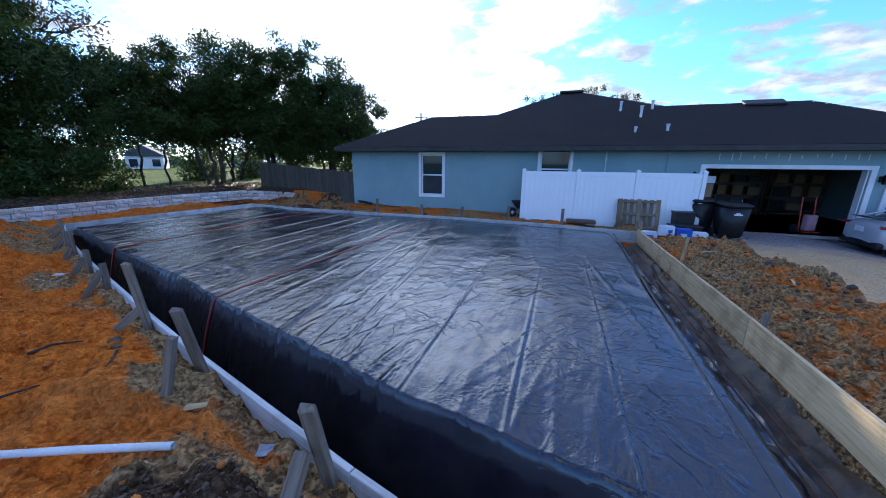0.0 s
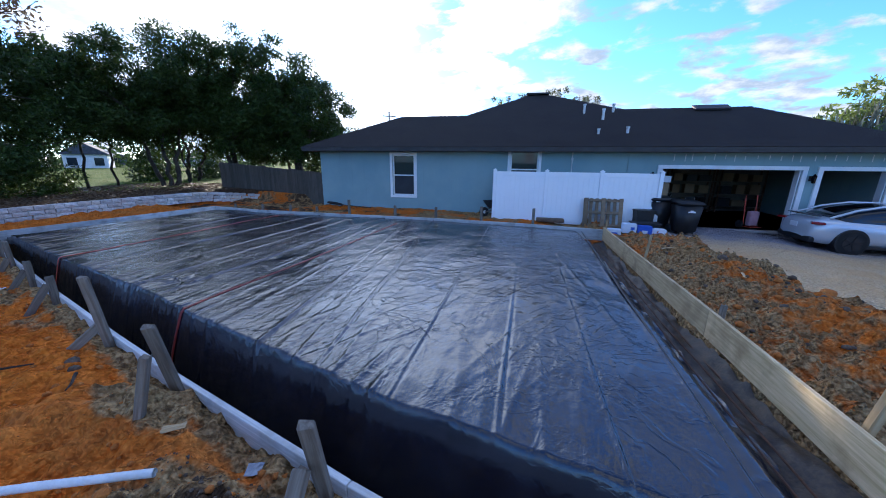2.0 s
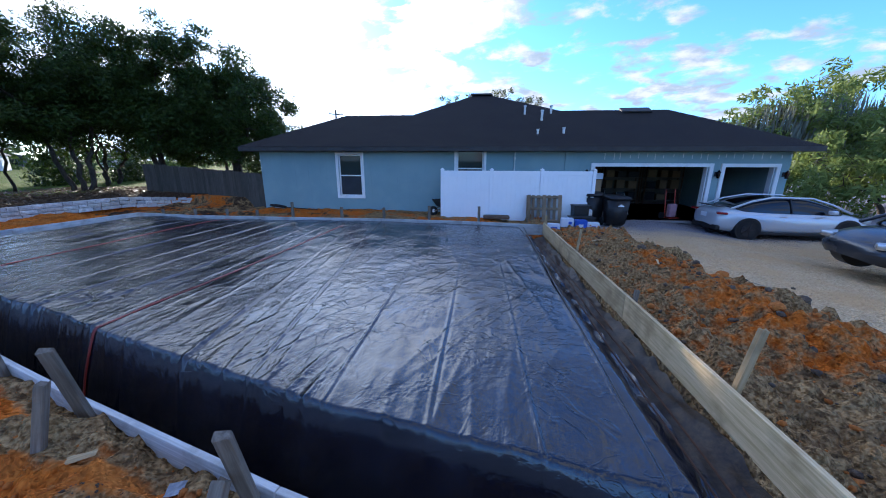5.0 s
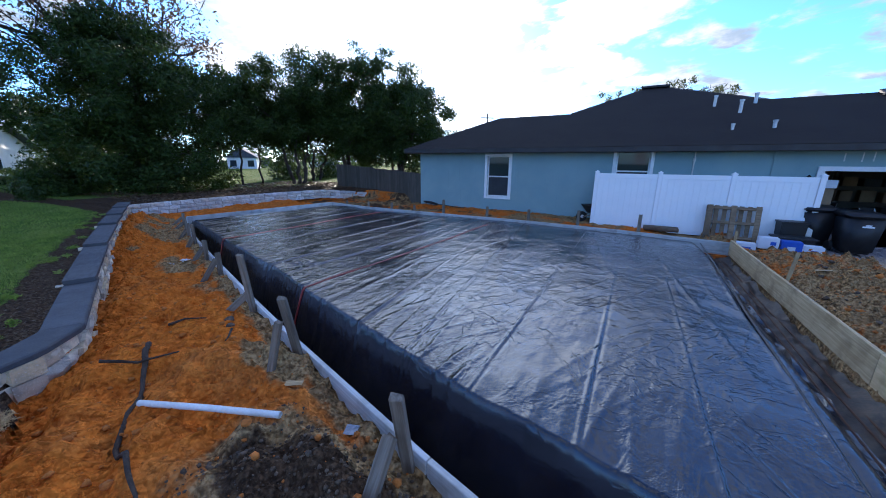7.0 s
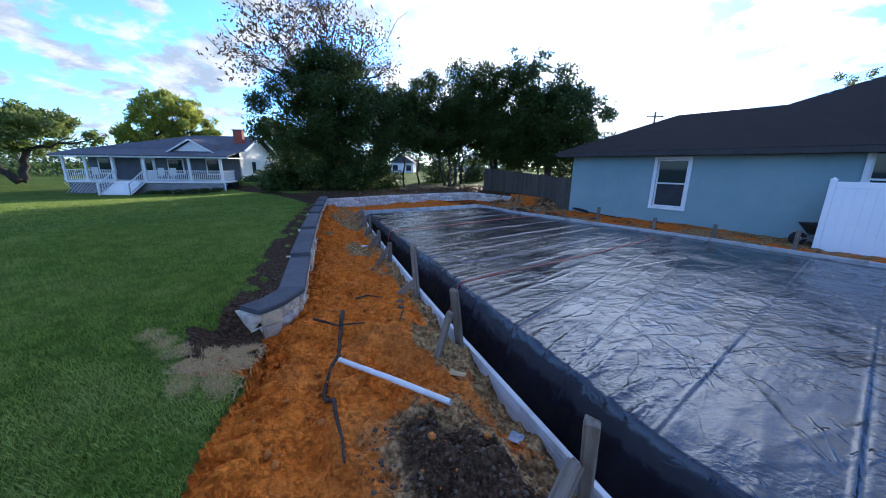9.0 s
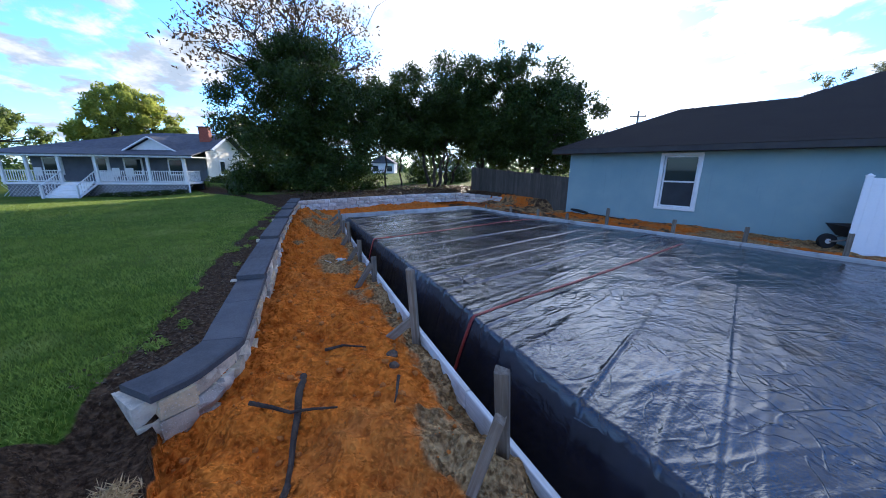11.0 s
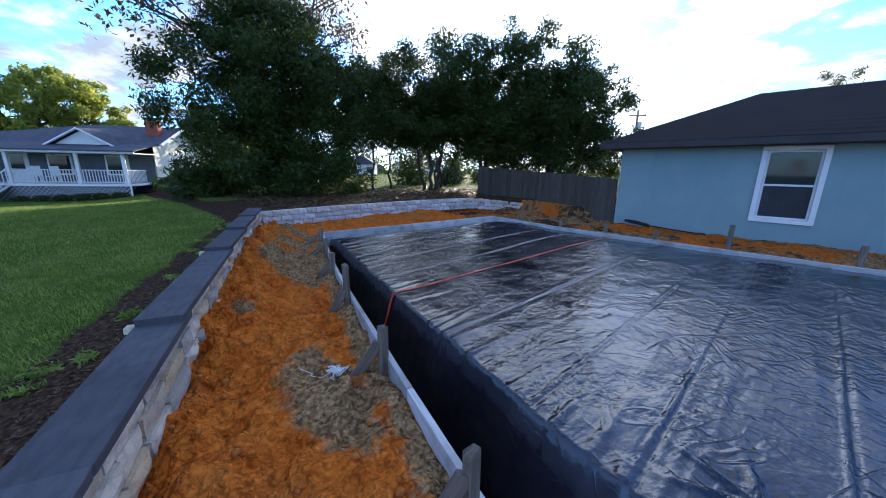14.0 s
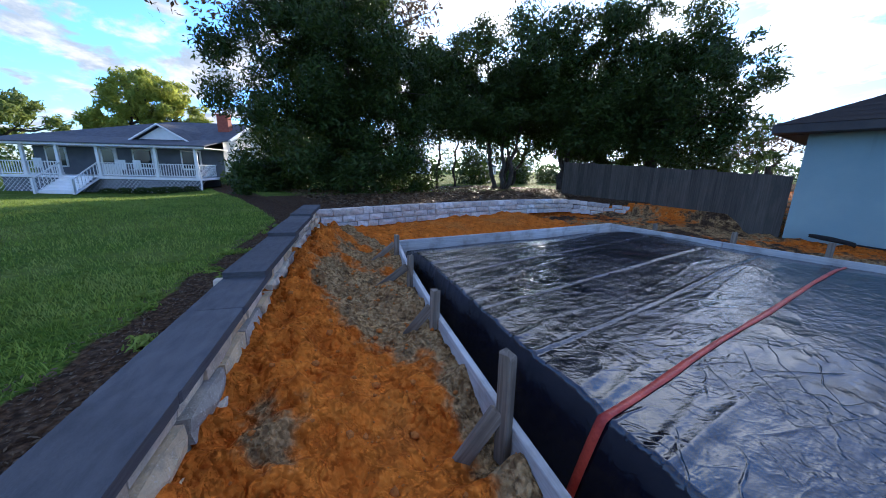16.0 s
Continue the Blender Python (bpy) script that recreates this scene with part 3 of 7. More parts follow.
# ---- ground: one sheet to the horizon ----
def ground_fields(x, y):
    """Height and zones (lawn, sand, dark soil, drive) of the ground."""
    near_y = line_y(NEAR_BOARD, np.clip(x, -8.0, 5.17))
    south_y = np.where(x < -0.62, line_y(SOUTH_WALL, np.clip(x, -9.9, -0.60)), np.interp(x, [-0.62, -0.15, 0.5, 1.1, 3.5, 8], [-1.56, -1.62, -1.84, -2.14, -2.9, -3.7]))
    south_y = np.where(x < -9.9, 2.40, south_y)
    west_x = np.where(y < 2.4, -9.9, line_x(WEST_WALL, np.clip(y, 2.4, 11.6)))
    board_wx = line_x(WEST_BOARD, np.clip(y, 2.93, 7.8))
    north_y = line_y(NORTH_BOARD, np.clip(x, -7.32, 5.15))
    lumps = F1(x * 2.1, y * 2.1) * 0.07 + F2(x * 5.3, y * 5.3) * 0.055 + F3(x * 11.0, y * 11.0) * 0.040 + F4(x * 19, y * 19) * 0.026 + 0.030 - np.abs(F4(x * 4.4 + 3, y * 4.4)) * 0.09 - np.abs(F1(x * 9.3, y * 9.3 + 5)) * 0.075
    soft = F1(x * 0.35, y * 0.35) * 0.10 + F2(x * 0.9, y * 0.9) * 0.03
    # lawn and far ground
    lawn = 0.43 - 0.20 * np.exp(-((x + 0.42) / 0.42) ** 4 - ((y + 1.74) / 0.26) ** 4) + 0.30 * soft - 1.08 * step(-x, 11, 33) * step(-y, -8, 2)
    far_w = 0.50 + 0.5 * soft - 0.10 * step(-x, 12, 22)
    # the strip of bare clay
    d_s, d_n = y - south_y, near_y - y
    strip = 0.19 - 0.05 * step(-x, 0.0, 4.0) + 0.09 * step(x, -2.0, -0.6) * (1 - step(x, 2.4, 3.4)) * step(d_n, 0.12, 0.5) * step(d_s, 0.10, 0.45) + lumps
    bank = step(-x, 3.6, 6.5) * (1 - step(d_s, 0.05, 0.75)) * 0.24 * (1 + 5 * lumps)
    strip = strip + bank - 0.04 * (1 - step(d_s, 0.0, 0.30)) + (0.05 * step(-x, 0.8, 2.0) - 0.05 * step(x, 0.5, 1.5)) * (1 - step(d_n, 0.0, 0.35))
    heap = np.exp(-(((x - 1.98) / 0.62) ** 2 + ((y + 1.05) / 0.36) ** 2)) * 0.12 + np.exp(-(((x - 0.80) / 0.32) ** 2 + ((y + 0.36) / 0.17) ** 2)) * 0.15
    strip = strip + heap * (1 + 4 * lumps)
    treads = np.clip(0.16 - np.abs(F3(x * 1.9 + 2, y * 2.6)), 0, 0.16) * 0.30 + np.clip(F4(x * 2.6, y * 3.4 + 9) - 0.12, 0, 0.3) * 0.20
    strip = strip + treads - 0.02
    # wheel tracks with cross treads, lugs of clay pressed up beside the lawn
    path = d_s - 0.44 - 0.06 * F1(x * 0.5, 4.3)
    rut = np.exp(-(path / 0.17) ** 4) * step(x, -0.7, 0.1)
    strip = strip * (1 - 0.75 * rut) + rut * (0.75 * 0.235 + 0.010 * np.sin(x * 62 + np.abs(path) * 40))
    lugs = np.exp(-((d_s - 0.16) / 0.085) ** 4) * step(x, -0.4, 0.2)
    strip = strip + lugs * (0.055 * step(np.sin(x * 52 + 9 * F2(x * 2, 1.0)), -0.3, 0.5) - 0.01)
    path = d_n - 0.62 - 0.10 * F1(x * 0.5, 3.6)
    rut = np.exp(-(path / 0.16) ** 4) * step(x, -0.4, 0.6)
    strip = strip - rut * (0.016 + 0.012 * np.sin(x * 48 + path * 20))
    dents = np.clip(F2(x * 3.1 + 7, y * 4.3) + 0.05, 0, 1) * np.clip(F1(x * 0.8, y * 0.8) + 0.3, 0, 1)
    strip = strip - 0.26 * dents
    rim = np.where(x > -0.62, 0.22 * step(x, -0.1, 0.7) * (1 - step(d_s, 0.0, 0.55)), 0)
    strip = strip + rim
    west = 0.06 + 0.15 * step(board_wx - x, 0.15, 2.0) + lumps
    north = 0.06 + 0.8 * lumps + 0.15 * step(-x, 5.0, 8.5) * step(y, 10.0, 11.6) - 0.14 * step(x, -1, 5) * step(y, 7.8, 9.5) - 0.10 * step(x, 3.6, 4.8)
    east = 0.14 + 2.6 * lumps + np.exp(-(((x - 6.9) / 0.7) ** 2 + ((y - 2.7) / 1.5) ** 2)) * 0.20 - 0.24 * step(y, 6.8, 8.2) + np.exp(-(((x - 6.2) / 0.6) ** 2 + ((y - 4.6) / 1.6) ** 2)) * 0.10
    drive_x = np.interp(y, [-8, 0, 3.3, 4.8, 6.8, 7.8, 9.2, 10.6], [7.5, 7.5, 7.5, 7.5, 7.4, 7.3, 6.9, 6.9]) + 0.5 * F2(x * 0.8, y * 0.8) + 0.4 * F3(x * 3, y * 3)
    on_drive = step(x - drive_x, -0.35, 0.25)
    east = east * (1 - on_drive) + (-0.20 - 0.20 * step(x, 9.5, 12) + 0.10 * soft + 0.05 * lumps) * on_drive
    inside = (x > board_wx) & (x < EAST_X) & (y > near_y) & (y < north_y)
    lawn_side = y < south_y - np.where(x < -0.62, 0.13, 0.0)
    z = np.where(lawn_side, lawn, strip)
    beyond_w = (x < west_x - 0.14) & (y > 1.5) & ~lawn_side
    in_west = (x < board_wx) & (x >= west_x - 0.14) & ~lawn_side & (y > 2.7) & (y < 12)
    blend_w = step(y, 2.4, 3.4)
    z = np.where(in_west, strip * (1 - blend_w) + west * blend_w, z)
    z = np.where((y >= north_y) & (x >= west_x - 0.14) & (x < EAST_X + 0.1), north, z)
    z = np.where((y > 11.3) & (x < -4), 0.45 + 0.4 * soft, z)
    z = np.where(beyond_w, far_w + 0.3 * lumps * (x > -13), z)
    z = np.where((x >= EAST_X) & ~lawn_side, east, z)
    z = np.where((x > 9) & (y > 11.2), -0.2, z)
    z = np.where(inside, np.where(x > EAST_X - 0.75, -0.25, -0.80) + 0.5 * lumps, z)
    # zones
    bed = 0.62 - 0.20 * step(x, -1.0, -0.4)
    grass = np.where(lawn_side, step(-d_s, bed, bed + 0.25) + 0.4 * F2(x * 4, y * 4), 0.0)
    grass = np.where(lawn_side & (x > -0.1), np.maximum(grass, step(-d_s, 0.40 - 0.6 * step(x, 0.1, 0.6), 0.60 - 0.6 * step(x, 0.1, 0.6))), grass)
    soil = np.where(lawn_side & (x < 0.45), (1.0 - 0.7 * step(x, -0.1, 0.4)) - 0.6 * F3(x * 6, y * 6), 0.0)
    soil = np.where(beyond_w, 1.0, soil)
    grass = np.where(beyond_w, np.where(x < -14.5, 0.72 + 0.7 * F1(x * 0.3, y * 0.3), 0.12 + 0.6 * F2(x * 0.7, y * 0.7)), grass)
    sand = np.zeros_like(x)
    strip_zone = ~lawn_side & (y < near_y + 0.05) & (x < 5.2) & (x > -10.04)
    gap = np.clip(near_y - y, 0, 9)
    sand = np.where(strip_zone, (1 - step(gap, 0.05, 0.42)) * 0.72, sand)
    for cx, cy, rx, ry, a in ((1.98, -1.04, 0.85, 0.46, 1.15), (0.75, -0.36, 0.5, 0.26, 1.0), (-3.4, 0.75, 0.75, 0.32, 0.85), (-6.4, 1.85, 1.5, 0.55, 1.0), (-5.2, 0.7, 0.5, 0.3, 0.55), (-7.9, 2.35, 0.9, 0.4, 0.8), (-1.9, 0.35, 0.5, 0.25, 0.6)):
        sand = np.maximum(sand, np.where(strip_zone | in_west, a * np.exp(-((x - cx) / rx) ** 2 - ((y - cy) / ry) ** 2), 0))
    soil = np.where(strip_zone, 0.95 * np.exp(-((x - 2.0) / 0.75) ** 2 - ((y + 1.08) / 0.38) ** 2), soil)
    bank = (y >= north_y) & (x >= west_x) & (x < EAST_X)
    soil = np.where(bank, 0.40 + 0.08 * step(-x, 3.5, 5.5) + 0.25 * F1(x * 1.7, y * 1.7), soil)
    sand = np.where(bank, 0.52 + 0.5 * F2(x * 1.1, y * 1.1), sand)
    east_zone = (x >= EAST_X) & ~lawn_side
    sand = np.where(east_zone, 0.78 + 0.8 * F1(x * 0.9 + 5, y * 0.9), sand)
    soil = np.where(east_zone, 0.14 + 0.8 * F2(x * 1.6, y * 1.6) - 0.3 * step(x, 7, 9), soil)
    drive = np.where(east_zone, on_drive, 0.0)
    soil = np.where(east_zone & (on_drive > 0.5), 0, soil)
    sand = np.where(inside, 0.9, sand)
    return z, np.stack([np.clip(grass, 0, 1), np.clip(sand, 0, 1), np.clip(soil, 0, 1), np.clip(drive, 0, 1)], -1)


def spread(a, b, d, reach, grow=1.35):
    mid = np.arange(a, b + d / 2, d)
    s, out = d, []
    at = 0.0
    while at < reach:
        s *= grow
        at += s
        out.append(at)
    return np.concatenate([a - np.array(out[::-1]), mid, b + np.array(out)])


def ground():
    xs, ys = spread(-11.5, 10.5, 0.06, 1800, 1.25), spread(-4.5, 11.2, 0.06, 1800, 1.25)
    xs = np.concatenate([xs[xs < -8.5], np.arange(-8.5, 3.2, 0.026), xs[xs > 3.21]])
    ys = np.concatenate([ys[ys < -2.2], np.arange(-2.2, 3.0, 0.026), ys[ys > 3.01]])
    X, Y = np.meshgrid(xs, ys, indexing="ij")
    Z, zones = ground_fields(X, Y)
    far = step(np.hypot(X, Y), 60, 400)
    Z = Z * (1 - far)
    nx, ny = len(xs), len(ys)
    idx = np.arange(nx * ny).reshape(nx, ny)
    faces = np.stack([idx[:-1, :-1], idx[1:, :-1], idx[1:, 1:], idx[:-1, 1:]], -1).reshape(-1, 4)
    me = mesh_of("ground", np.stack([X, Y, Z], -1).reshape(-1, 3), faces, EARTH, True)
    att = me.attributes.new("zones", "FLOAT_COLOR", "POINT")
    att.data.foreach_set("color", zones.astype(np.float32).ravel())
    tagged(new("ground", me), "bare orange clay, dark topsoil, mown lawn and sandy drive", "ground", kind="structure")


ground()


def ground_at(x, y):
    z, _ = ground_fields(np.array([float(x)]), np.array([float(y)]))
    return float(z[0])


# ---- black film over the filled pad ----
CREASES = [(4.37, 4.54, 0.010), (3.76, 3.78, 0.009), (3.07, 3.18, 0.009), (2.30, 2.34, 0.008), (1.62, 0.75, 0.013), (0.95, 0.10, 0.010), (-0.50, -0.51, 0.007), (-1.20, -0.85, 0.012), (-1.84, -1.65, 0.008), (-2.43, -2.15, 0.009), (-3.38, -3.02, 0.012), (-4.9, -4.75, 0.008), (-5.6, -5.4, 0.010), (-6.5, -6.3, 0.008)]
TAPES = [(-0.42, -0.06), (-4.33, -3.97)]
PINCH = (-1.36, 1.61)


def skirt(x, f):
    """The film below the near rim: how far out and how high, f from 0 at the rim to 1 at the trench floor."""
    gap = line_y(PAD_NEAR, np.clip(x, -7.98, 4.47)) - line_y(NEAR_BOARD, x)
    wave = (0.10 * F2(x * 1.1, f * 1.2) + 0.05 * F3(x * 3.4 + 0.8 * f, f * 1.5) + 0.020 * F4(x * 9.0, f * 4.0)) * np.minimum(1, 2.5 * f)
    return (0.40 + 0.5 * wave) * gap * f ** 0.8 + 0.25 * wave, PAD - (PAD + 0.56) * f ** 1.12


def film_shape(x, y, v_in):
    """Height of the film at a place on the pad; v_in: metres from the near rim."""
    z = np.full_like(x, PAD)
    d_n = line_y(NORTH_BOARD, x) - y
    d_w = x - line_x(WEST_BOARD, y)
    z -= 0.05 * (1 - step(d_n, 0.0, 0.7)) + 0.13 * (1 - step(d_w, 0.0, 0.8))
    z += 0.030 * F1(x * 0.7, y * 0.7) + 0.012 * F2(x * 2.2, y * 1.5)
    for xa, xb, h in CREASES:
        xc = xa + (xb - xa) * y / 7.0 + 0.03 * F3(y * 0.6 + xa * 7, xa) + 0.006 * F4(y * 5 + xa, xa * 3)
        fade = 0.45 + 1.1 * np.clip(F2(y * 0.8 + xa * 3, xa * 5) + 0.35, 0, 1)
        z += 1.3 * h * fade * (np.exp(-((x - xc) / 0.011) ** 2) - 0.7 * np.exp(-((x - xc - 0.026) / 0.013) ** 2))
    # slack folds, long and thin, in several directions; sharp crests, flat between
    for ang, la, lb, h, seed in ((0.10, 0.20, 2.0, 0.009, 0.0), (-0.22, 0.22, 1.9, 0.008, 31.0), (0.55, 0.30, 2.2, 0.006, 57.0), (0.02, 0.30, 5.0, 0.006, 19.0), (-0.5, 0.9, 4.0, 0.005, 83.0)):
        c, s = math.cos(ang), math.sin(ang)
        p, q = c * x + s * y + seed, -s * x + c * y + seed
        p2 = p + 0.06 * F1(p * 0.5, q * 0.5) + 0.015 * F2(p * 2.0, q * 2.0)
        n = F3(p2 * lb, q * la)
        ridge = np.clip(1 - np.abs(n) * 8.5, 0, 1) ** 2
        where = np.clip(F2(p * 0.5 + seed, q * 0.5) * 3.4 + 0.30, 0, 1)
        z += h * ridge * where
    # gathers that run in from the near rim
    g = np.clip(1 - np.abs(F4(x * 5.2 + 0.7 * F1(x, y), v_in * 0.35)) * 5, 0, 1)
    z += 0.017 * g * np.exp(-v_in / 0.40)
    g2 = np.clip(1 - np.abs(F2(x * 2.6 + 0.9 * v_in * F1(x * 0.8, 3.0) + 9, v_in * 0.25)) * 7, 0, 1) ** 1.5
    z += 0.014 * g2 * np.exp(-v_in / 1.1)
    # a pinched star of folds
    px, py = x - PINCH[0], y - PINCH[1]
    far, turn = np.hypot(px, py), np.arctan2(py, px)
    star = (1 - np.abs(np.sin(turn * 3.5 + 0.5 * np.sin(turn * 2)))) ** 3
    z += (0.034 * star - 0.010) * np.exp(-(far / 0.30) ** 2)
    return z


def film():
    nu, rim = 900, 34
    vs = np.linspace(0, 1, 350) ** 1.05
    rows = []
    xe = 4.85
    u = np.linspace(0, 1, nu)
    x = -7.95 + u * (xe + 7.95)
    y0 = line_y(PAD_NEAR, np.clip(x, -7.98, 4.47))
    yb = line_y(NEAR_BOARD, x) + 0.03
    z_top = film_shape(x, y0, np.zeros_like(x))
    out1, low1 = skirt(x, 1.0)
    for k in range(5):                        # from the form plank to the foot of the skirt
        g = k / 5
        rows.append(np.stack([x, yb + (y0 - out1 - yb) * g, -0.60 + (low1 + 0.60) * g + 0.05 * F2(x * 4, g * 2.0) * (1 - g)], -1))
    for k in range(rim):                      # up the skirt to the rim
        f = 1 - k / rim
        out, low = skirt(x, f)
        rows.append(np.stack([x, y0 - out, low + (z_top - PAD) * (1 - f)], -1))
    for v in vs:
        u = np.linspace(0, 1, nu)
        xw = -7.95 + 0.60 * v
        x = xw + u * (xe - xw)
        y0 = line_y(PAD_NEAR, np.clip(x, -7.98, 4.47))
        y1 = line_y(NORTH_BOARD, x) - 0.035
        y = y0 + (y1 - y0) * v
        z = film_shape(x, y, y - y0)
        rows.append(np.stack([x, y, z], -1))
    V = np.array(rows)
    # the east rim drops into its trench
    drop = step(V[..., 0], 4.47, 4.80)
    V[..., 2] = V[..., 2] * (1 - drop) + np.minimum(V[..., 2], -0.05 + 0.10 * F2(V[..., 0] * 8, V[..., 1] * 5)) * drop
    # rounded near rim
    n, m = V.shape[:2]
    idx = np.arange(n * m).reshape(n, m)
    faces = np.stack([idx[:-1, :-1], idx[:-1, 1:], idx[1:, 1:], idx[1:, :-1]], -1).reshape(-1, 4)
    ob = new("plastic_sheet", mesh_of("plastic_sheet", V.reshape(-1, 3), faces, FILM, True))
    tagged(ob, "wrinkled black plastic film drawn over the filled slab pad", "plastic sheet")


def tapes():
    for xa, xb in TAPES:
        ys = np.concatenate([np.linspace(-0.12, 0, 16), np.linspace(0.01, 5.6, 150)])
        vv, ff = [], []
        for y in ys:
            for s in (-1, 0, 1):
                if y < 0:
                    f = -y / 0.12 * 0.85
                    x = xa - 0.10 * f + s * 0.024
                    out, low = skirt(np.array([x]), f)
                    vv.append((x, float(line_y(PAD_NEAR, x)) - float(out[0]) - 0.010, float(low) + 0.014))
                else:
                    y0 = float(line_y(PAD_NEAR, xa))
                    yy = y0 + y
                    x = xa + (xb - xa) * y / 5.6 + 0.05 * float(F1(y * 0.8, xa)) + s * (0.020 + 0.010 * float(F2(y * 3, xa)))
                    z = float(film_shape(np.array([x]), np.array([yy]), np.array([yy - y0]))[0])
                    vv.append((x, yy, z + 0.007))
        n = len(ys)
        for i in range(n - 1):
            for k in (0, 1):
                a = i * 3 + k
                ff.append((a, a + 1, a + 4, a + 3))
        ob = new("seam_tape", mesh_of("seam_tape", vv, ff, RED_DULL if xa > -1 else RED_TAPE, True))
        md = ob.modifiers.new("thick", "SOLIDIFY")
        md.thickness = 0.003
        tagged(ob, "creased red seam tape stuck across the black film", "tape", "tapes on the film")


film()
tapes()


# ---- form boards ----
def plank_between(a, b, z0, z1, thick, mat, parent, name="plank", gap=0.006):
    a, b = Vector((a[0], a[1], 0)), Vector((b[0], b[1], 0))
    d = b - a
    bm = bmesh.new()
    add_box(bm, (0, 0, 0), (d.length - gap, thick, z1 - z0), None, 0.004)
    ob = part(name, bm, mat, parent)
    ob.matrix_world = Matrix.Translation(((a.x + b.x) / 2, (a.y + b.y) / 2, (z0 + z1) / 2)) @ Matrix.Rotation(math.atan2(d.y, d.x), 4, "Z")
    return ob


def form(line, z0, z1, mat, label, thick=0.04, shift=0.0):
    t = thing("form_board", label, "form board", "form boards round the slab", at=(line[0][0], line[0][1], 0))
    bpy.context.view_layer.update()
    for a, b in zip(line, line[1:]):
        ob = plank_between(a, b, z0, z1, thick, mat, None)
        ob.parent = t
        ob.matrix_parent_inverse = t.matrix_world.inverted()
    return t


form(NEAR_BOARD, 0.02, TOP - 0.02, FORM_GREY, "cement-greyed form plank standing on edge beside the trench")
form([(EAST_X, -1.30), (EAST_X + 0.02, 2.1), (EAST_X - 0.01, 4.6), (EAST_X - 0.02, 7.0)], 0.05, 0.36, FORM_WOOD, "broad pale pine form plank stained with clay")
form(NORTH_BOARD, 0.02, TOP, FORM_GREY, "weathered grey form plank along the back of the slab")
form(WEST_BOARD, 0.02, TOP + 0.01, FORM_GREY, "weathered grey form plank against the clay bank")


def stake(x, y, z_top, w=0.05, lean=(0, 0), brace=None, mat=None, label="rough grey wooden stake driven into the soil", turn=0.0):
    """A square stake, chamfered and split at its head; brace: where its raking strut meets the soil."""
    zb = ground_at(x, y) - 0.06
    t = thing("wooden_stake", label, "stake", "stakes along the form", at=(x, y, zb), rz=turn)
    h = z_top - zb
    bm = bmesh.new()
    add_box(bm, (0, 0, 0), (h, w * 0.72, w), None, 0.006)
    for v in bm.verts:
        if v.co.x > h * 0.48:
            v.co.x += 0.012 * math.sin(37 * v.co.y / w + 9 * v.co.z / w)
    ob = part("post", bm, mat or STAKE_WOOD, t)
    ob.matrix_local = Matrix.Translation((lean[0] * h / 2, lean[1] * h / 2, h / 2)) @ (Vector((lean[0], lean[1], 1)).to_track_quat("X", "Y").to_matrix().to_4x4())
    if brace:
        bx, by, top = brace
        foot = Vector((bx - x, by - y, ground_at(bx, by) - 0.06 - zb))
        foot.rotate(Euler((0, 0, -radians(turn))))
        head = Vector((0, 0, top - zb))
        away = Vector((foot.x, foot.y, 0)).normalized() * 0.03
        d = head + away - foot
        bm = bmesh.new()
        add_box(bm, (0, 0, 0), (d.length, w * 0.6, w * 1.1), None, 0.005)
        st = part("strut", bm, mat or STAKE_WOOD, t)
        st.matrix_local = Matrix.Translation(foot + d / 2) @ d.to_track_quat("X", "Z").to_matrix().to_4x4()
    return t


def beside(line, x, off):
    return float(line_y(line, x)) + off


for sx, top, off, lean, br in ((2.24, 0.82, -0.05, (0.10, -0.28), None), (0.80, 0.86, -0.06, (0.12, -0.24), None), (-0.50, 0.90, -0.05, (0.05, -0.12), (-0.66, -0.02, 0.42)), (-2.20, 0.53, -0.05, (-0.02, 0.0), (-2.32, 0.52, 0.44)), (-3.33, 0.52, -0.05, (0.0, 0.0), (-3.46, 0.94, 0.40)), (-4.54, 0.63, -0.05, (0.0, -0.02), (-4.66, 1.36, 0.36)), (-5.59, 0.50, -0.05, (0.02, 0.0), (-5.76, 1.74, 0.36)), (-6.6, 0.48, -0.05, (0.0, 0.02), (-6.85, 1.98, 0.36)), (-7.72, 0.46, -0.06, (0.03, 0.0), (-7.95, 2.45, 0.34))):
    stake(sx, beside(NEAR_BOARD, sx, off), top, 0.066, lean, br)
stake(2.24, beside(NEAR_BOARD, 2.24, -0.42), 0.58, 0.072, (0.06, 0.62), None, None, "split raking strut leaning against the form plank")
stake(0.86, beside(NEAR_BOARD, 0.86, -0.36), 0.72, 0.066, (0.22, 0.12), None, None, "split raking strut leaning against the form plank")
for sx, top in ((-6.45, 0.42), (-5.20, 0.47), (-4.15, 0.49), (-3.18, 0.47), (-2.05, 0.72), (-0.55, 0.60), (0.71, 0.60), (2.05, 0.68), (3.46, 0.70)):
    stake(sx, beside(NORTH_BOARD, sx, 0.10), top, 0.075, (0.0, 0.02), None)
for sy, top, lean, br in ((7.2, 0.52, (0, 0), None), (4.4, 0.72, (0.08, -0.03), None), (2.02, 0.46, (0.05, 0), None), (0.46, 0.80, (0.14, -0.02), (5.85, 0.50, 0.3))):
    stake(5.24, sy, top, 0.06, lean, None, BRIGHT_WOOD if sy < 1 or sy > 4 else None, "pale pine stake nailed behind the form plank")


